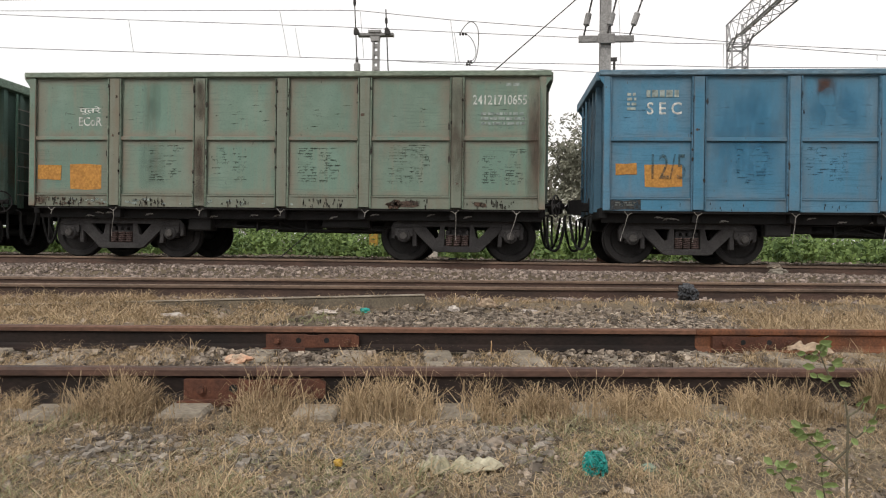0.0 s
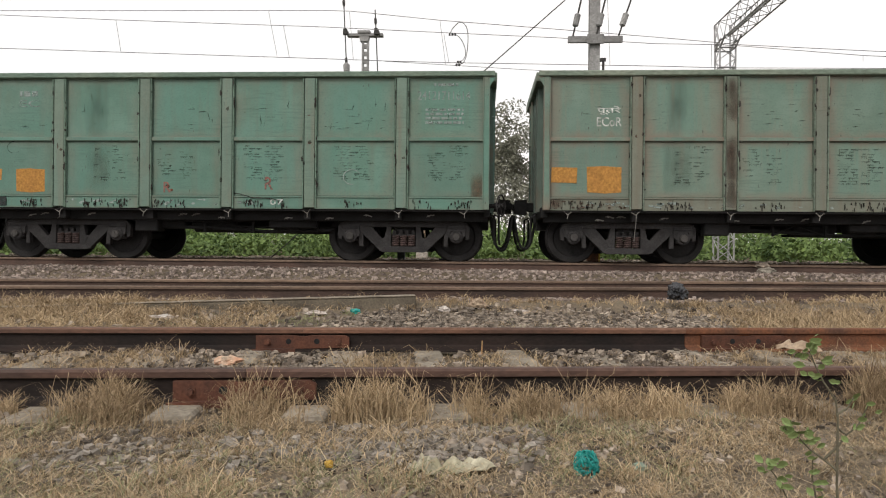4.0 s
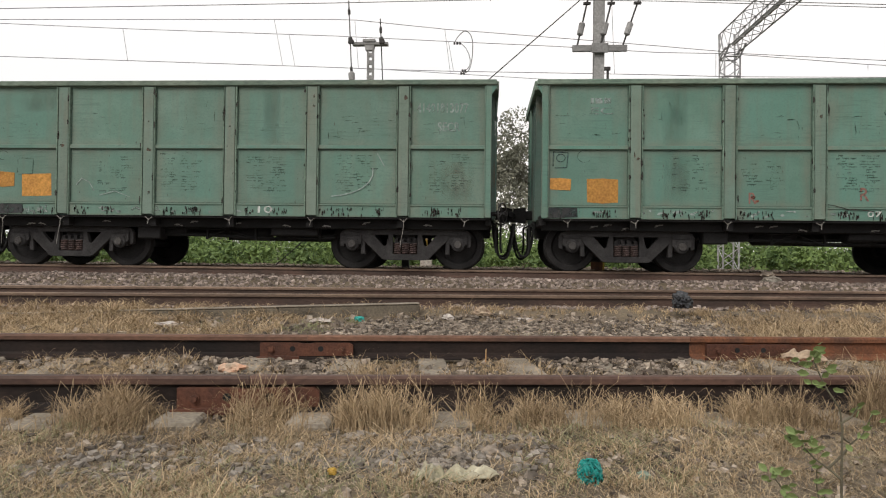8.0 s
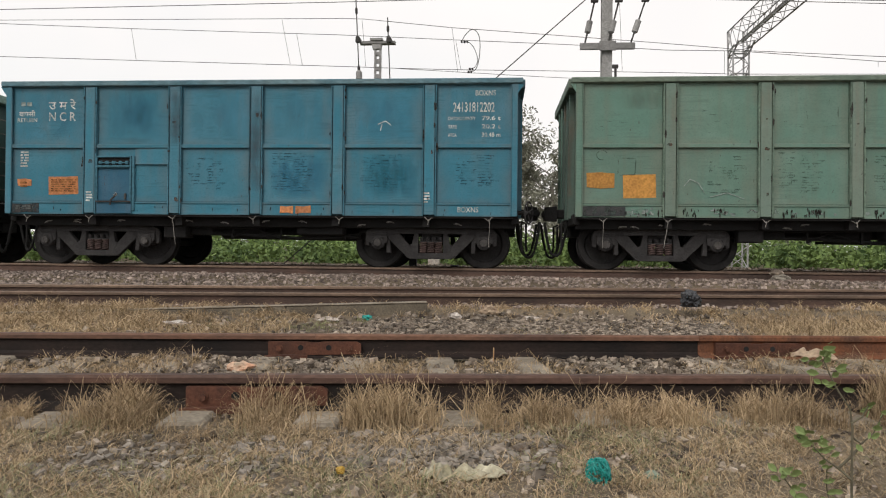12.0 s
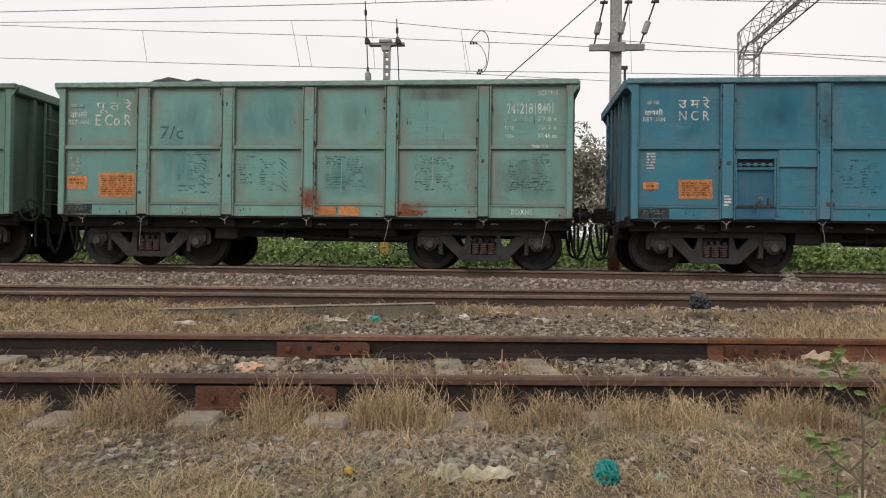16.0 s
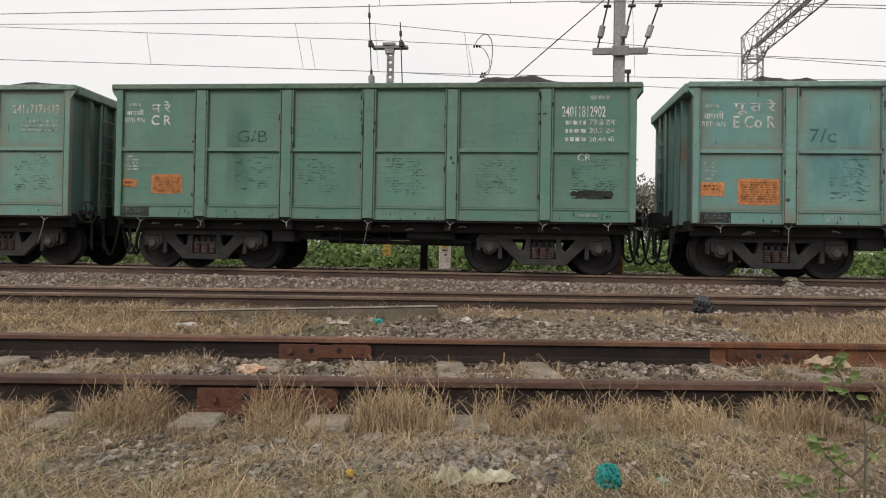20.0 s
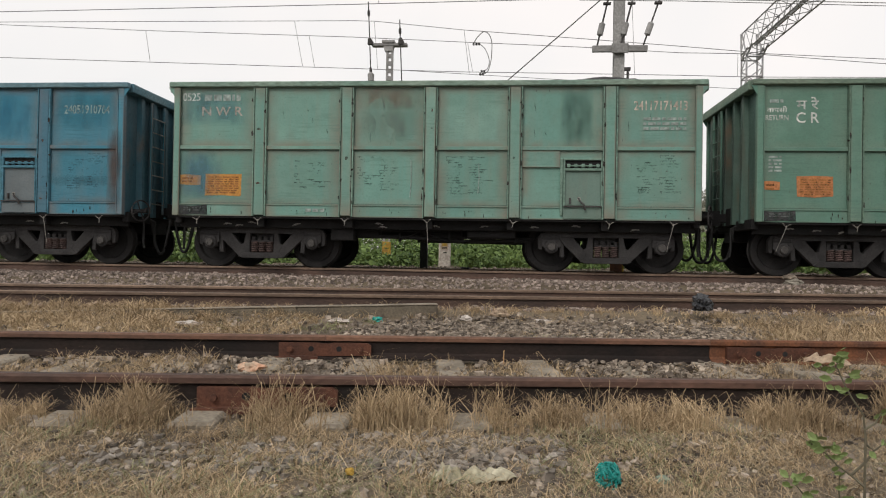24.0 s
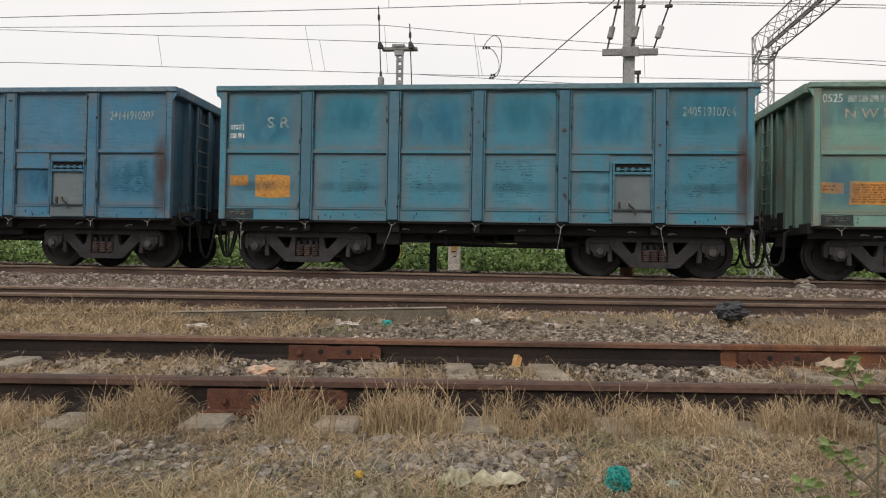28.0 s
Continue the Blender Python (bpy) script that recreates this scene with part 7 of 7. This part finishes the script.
def cloth(name, label, category, at, size, material, seed, turn=0, fold=0.5):
    """A limp sheet lying in folds, with a ragged outline and a little thickness."""
    nx, ny = 26, 16
    def point(i, j, lift):
        u, v = 2 * i / nx - 1, 2 * j / ny - 1
        edge = 1 + 0.22 * noise.noise((u * 2 + seed, v * 2, 4.0))
        x, y = u * size[0] * edge, v * size[1] * (1 + 0.3 * noise.noise((u * 1.6, seed, v)))
        z = size[2] * (0.35 + fold * abs(noise.noise((u * 1.5 + v * 0.8 + seed, v * 0.9 - u * 0.6, 2.0))) * 2.2 + 0.07 * noise.noise((u * 5, v * 4, seed)))
        z *= 1 - 0.6 * max(abs(u), abs(v)) ** 3
        return (x, y, max(z, 0.004) + lift)
    bm = bmesh.new()
    top, low = [[[bm.verts.new(point(i, j, q)) for i in range(nx + 1)] for j in range(ny + 1)] for q in (0.003, 0.0)]
    for rows, flip in ((top, False), (low, True)):
        for a, c in zip(rows, rows[1:]):
            for i in range(nx):
                f = (a[i], a[i + 1], c[i + 1], c[i])
                bm.faces.new(f[::-1] if flip else f)
    rim = lambda g: g[0][:-1] + [r[-1] for r in g][:-1] + g[-1][:0:-1] + [r[0] for r in g][:0:-1]
    a, c = rim(top), rim(low)
    for k in range(len(a)):
        bm.faces.new((a[k], c[k], c[(k + 1) % len(a)], a[(k + 1) % len(a)]))
    ob = new(name, mesh_of(name, bm, True))
    ob.material_slots[0].link = "OBJECT"
    ob.material_slots[0].material = material
    ob.matrix_basis = pose(*at, 0, 0, turn)
    return tagged(ob, label, category)


tangle("plastic_net", "tangled teal plastic netting in the grass", "litter", (0.36, 2.47, -0.006), (0.045, 0.042, 0.054), M_TEAL, 3, 64, 0.0036)
lump("plastic_scrap", "pale teal plastic scrap in the grass", "litter", (0.56, 2.55, -0.006), (0.03, 0.03, 0.016), M_GREYTEAL, 4)
cloth("rag", "dirty white rag lying in folds in the grass", "litter", (-0.045, 2.46, 0.004), (0.085, 0.05, 0.05), M_RAG, 5, 28)
cloth("rag", "small dirty white rag crumpled in the grass", "litter", (-0.19, 2.42, 0.004), (0.05, 0.045, 0.06), M_RAG, 6, -30, 0.6)
lump("bottle_cap", "yellow plastic scrap on the ground", "litter", (-0.52, 2.41, 0.02), (0.016, 0.014, 0.014), M_YELLOW, 7)
lump("plastic_scrap", "bright teal plastic scrap on gravel", "litter", (-1.36, 7.55, 0.06), (0.05, 0.04, 0.04), M_TEAL, 8, rough=0.6)
lump("wrapper", "peach and white wrapper between the rails", "litter", (-1.58, 4.36, 0.03), (0.07, 0.05, 0.04), M_PEACH, 9, rough=0.6)
lump("paper_litter", "white paper scrap on the verge", "litter", (-3.17, 6.9, 0.05), (0.11, 0.06, 0.025), M_PAPER, 10, rough=0.6)
lump("paper_litter", "white paper scraps on the gravel", "litter", (-1.75, 7.4, 0.06), (0.11, 0.05, 0.025), M_PAPER, 11, rough=0.7)
lump("cloth_scrap", "tan cloth scrap on the verge", "litter", (-0.05, 7.95, 0.12), (0.1, 0.06, 0.06), M_CARD, 12, rough=0.5)
lump("paper_litter", "white paper scrap on the gravel", "litter", (0.44, 7.85, 0.06), (0.13, 0.06, 0.03), M_PAPER, 13, rough=0.7)
lump("paper_litter", "white paper scrap on the gravel", "litter", (-0.42, 7.75, 0.08), (0.06, 0.05, 0.04), M_PAPER, 14, rough=0.5)
cloth("cardboard", "crushed pale cardboard against the far siding rail", "litter", (2.24, 5.16, 0.06), (0.14, 0.06, 0.1), M_CARD, 15, -42, 0.4)
lump("stone_block", "grey broken stone beside the main rail", "stone", (5.2, 13.35, 0.36), (0.17, 0.13, 0.09), M_CONC, 16, 0, 0.3)
lump("stone_block", "grey broken stone lying on another stone", "stone", (5.16, 13.4, 0.47), (0.13, 0.1, 0.06), M_STONE, 17, 20, 0.3)
for k, (x, y, s) in enumerate(((0.02, 2.76, 0.045), (0.11, 2.8, 0.04), (-0.12, 2.74, 0.04), (0.9, 4.4, 0.06), (0.72, 4.2, 0.05), (1.15, 4.45, 0.055),
                               (1.3, 4.6, 0.05), (0.35, 4.15, 0.05), (1.6, 4.5, 0.06), (-1.7, 4.05, 0.05), (-1.2, 4.2, 0.05), (-2.1, 2.98, 0.05))):
    lump("loose_stone", "grey broken stone lying in dry grass", "stone", (x, y, 0.0), (s, s * 0.8, s * 0.55), M_STONE, 20 + k, k * 37, 0.35)
black_bag = lump("black_bag", "black plastic bag lying on the verge", "litter", (2.24, 8.3, 0.2), (0.19, 0.105, 0.12), M_BLACKBAG, 60, 0, 0.35, 0.05)

bm = bmesh.new()
prism(bm, [(-0.03, 0.0), (0.002, 0.0), (0.012, 0.09), (-0.02, 0.085)], -0.004, 0.0)
prism(bm, [(0.004, 0.005), (0.035, 0.0), (0.04, 0.07), (0.014, 0.088)], -0.002, 0.002)
blown_wrapper = new("blown_wrapper", mesh_of("blown_wrapper", bm))
blown_wrapper.material_slots[0].link = "OBJECT"
blown_wrapper.material_slots[0].material = M_FOIL
tagged(blown_wrapper, "small folded orange wrapper standing in grass", "litter")


def sapling():
    g = random.Random(4)
    t = thing("sapling", "young green sapling with thin stems before the camera", "plant", at=(0.78, 1.58, 0.0))
    stems = (((0.0, 0.0, -0.02), (-0.015, 0.0, 0.27), (-0.014, 0.0, 0.407), (-0.019, 0.0, 0.451), (-0.042, 0.005, 0.488), (-0.059, 0.005, 0.521), (-0.074, 0.0, 0.553), (-0.07, 0.0, 0.575)),
             ((-0.016, 0.0, 0.3), (-0.037, 0.01, 0.319), (-0.067, 0.01, 0.34), (-0.092, 0.0, 0.365), (-0.139, 0.02, 0.397)),
             ((-0.037, 0.01, 0.321), (-0.007, 0.01, 0.351), (0.013, 0.02, 0.371), (0.038, 0.02, 0.392), (0.06, 0.02, 0.44)),
             ((0.03, 0.05, -0.02), (-0.03, 0.03, 0.15), (-0.058, 0.02, 0.278), (-0.066, 0.0, 0.33)),
             ((0.02, 0.03, -0.02), (-0.06, 0.03, 0.13), (-0.13, 0.02, 0.27), (-0.16, 0.0, 0.305)),
             ((-0.014, 0.0, 0.39), (0.0, 0.01, 0.38), (0.013, 0.02, 0.373)), ((-0.017, 0.0, 0.42), (0.005, 0.0, 0.434), (0.02, 0.0, 0.46)))
    leaves = (((-0.068, 0.582), (-0.081, 0.569), (-0.089, 0.56), (-0.068, 0.551), (-0.059, 0.571), (-0.038, 0.499), (-0.072, 0.516), (-0.059, 0.507), (-0.053, 0.543)),
              ((-0.139, 0.395), (-0.126, 0.391), (-0.105, 0.384), (-0.092, 0.37), (-0.088, 0.378), (-0.062, 0.352), (-0.075, 0.37)),
              ((0.03, 0.4), (0.05, 0.43)),
              ((-0.058, 0.278), (-0.06, 0.3), (-0.066, 0.32), (-0.055, 0.25), (-0.05, 0.23)),
              ((-0.16, 0.305), (-0.169, 0.309), (-0.147, 0.31), (-0.134, 0.28), (-0.126, 0.272), (-0.15, 0.295)),
              ((0.013, 0.375),), ((0.02, 0.46), (0.012, 0.45)))
    for pts, spots in zip(stems, leaves):
        bm = bmesh.new()
        k = len(pts)
        tube(bm, pts, 0.004, 6, [0.003 - 0.002 * i / (k - 1) for i in range(k)])
        st = part("stem", bm, M_STEM, t, "thin grey-green stem")
        for lx, lz in spots:
            for _ in range(3):
                base = Vector((lx + g.uniform(-0.014, 0.014), g.uniform(-0.014, 0.014), lz + g.uniform(-0.014, 0.014)))
                a = g.uniform(0, 6.28)
                n = g.uniform(0.016, 0.026)
                d = Vector((math.cos(a), 0.5 * math.sin(a), g.uniform(-0.3, 0.6))).normalized()
                s = d.cross(Vector((0, 1, 0.4))).normalized() * n * 0.36
                bm = bmesh.new()
                p = [base, base + d * n * 0.3 + s * 0.8, base + d * n * 0.65 + s * 0.9, base + d * n, base + d * n * 0.65 - s * 0.9, base + d * n * 0.3 - s * 0.8, base + d * n * 0.5 + Vector((0, 0.004, -0.003))]
                v = [bm.verts.new(q) for q in p]
                for f in ((0, 1, 6), (1, 2, 6), (2, 3, 6), (3, 4, 6), (4, 5, 6), (5, 0, 6)):
                    bm.faces.new([v[q] for q in f])
                part("leaf", bm, M_SAPLING, st, "green leaf")


sapling()


# ------------------------------------------------------------- what moves
def motions():
    ts, run = zip(*TRAIN_RUN)
    for i, (w, wheels) in enumerate(WAGONS):
        x0 = TRAIN_C5 + (5 - i) * PITCH + VIEW_OFFSETS[i]
        walk(w, [(t, pose(x0 + s, Y_TRAIN, RAIL3 + RADIUS - WHEEL)) for t, s in TRAIN_RUN])
        for ws, x in wheels:
            rows = []
            for k in range(141):
                t = k * 0.2
                rows.append((t, pose(x, 0, WHEEL, 0, math.degrees(float(np.interp(t, ts, run)) / RADIUS) + i * 31 + x * 40, 0)))
            walk(ws, rows)
    edge = pose(0.0, 5.1, 0.02, 0, 0, 84)
    walk(blown_wrapper, [(0, edge), (27.8, edge), (27.9, pose(0.016, 5.1, 0.02, 0, 0, 12)), (28.0, pose(0.016, 5.1, 0.02, 0, 6, 4))])
    # the bag lies still, then the wind rolls it over
    rest = pose(2.24, 8.3, 0.285, 0, 0, 72)
    walk(black_bag, [(0, rest), (26.5, rest), (26.8, pose(2.34, 8.35, 0.25, 10, -8, 15)), (27.2, pose(2.46, 8.35, 0.31, 30, 26, -8)), (27.6, pose(2.45, 8.35, 0.26, 60, 8, 0)), (28.0, pose(2.45, 8.35, 0.255, 80, 0, 5))])


motions()
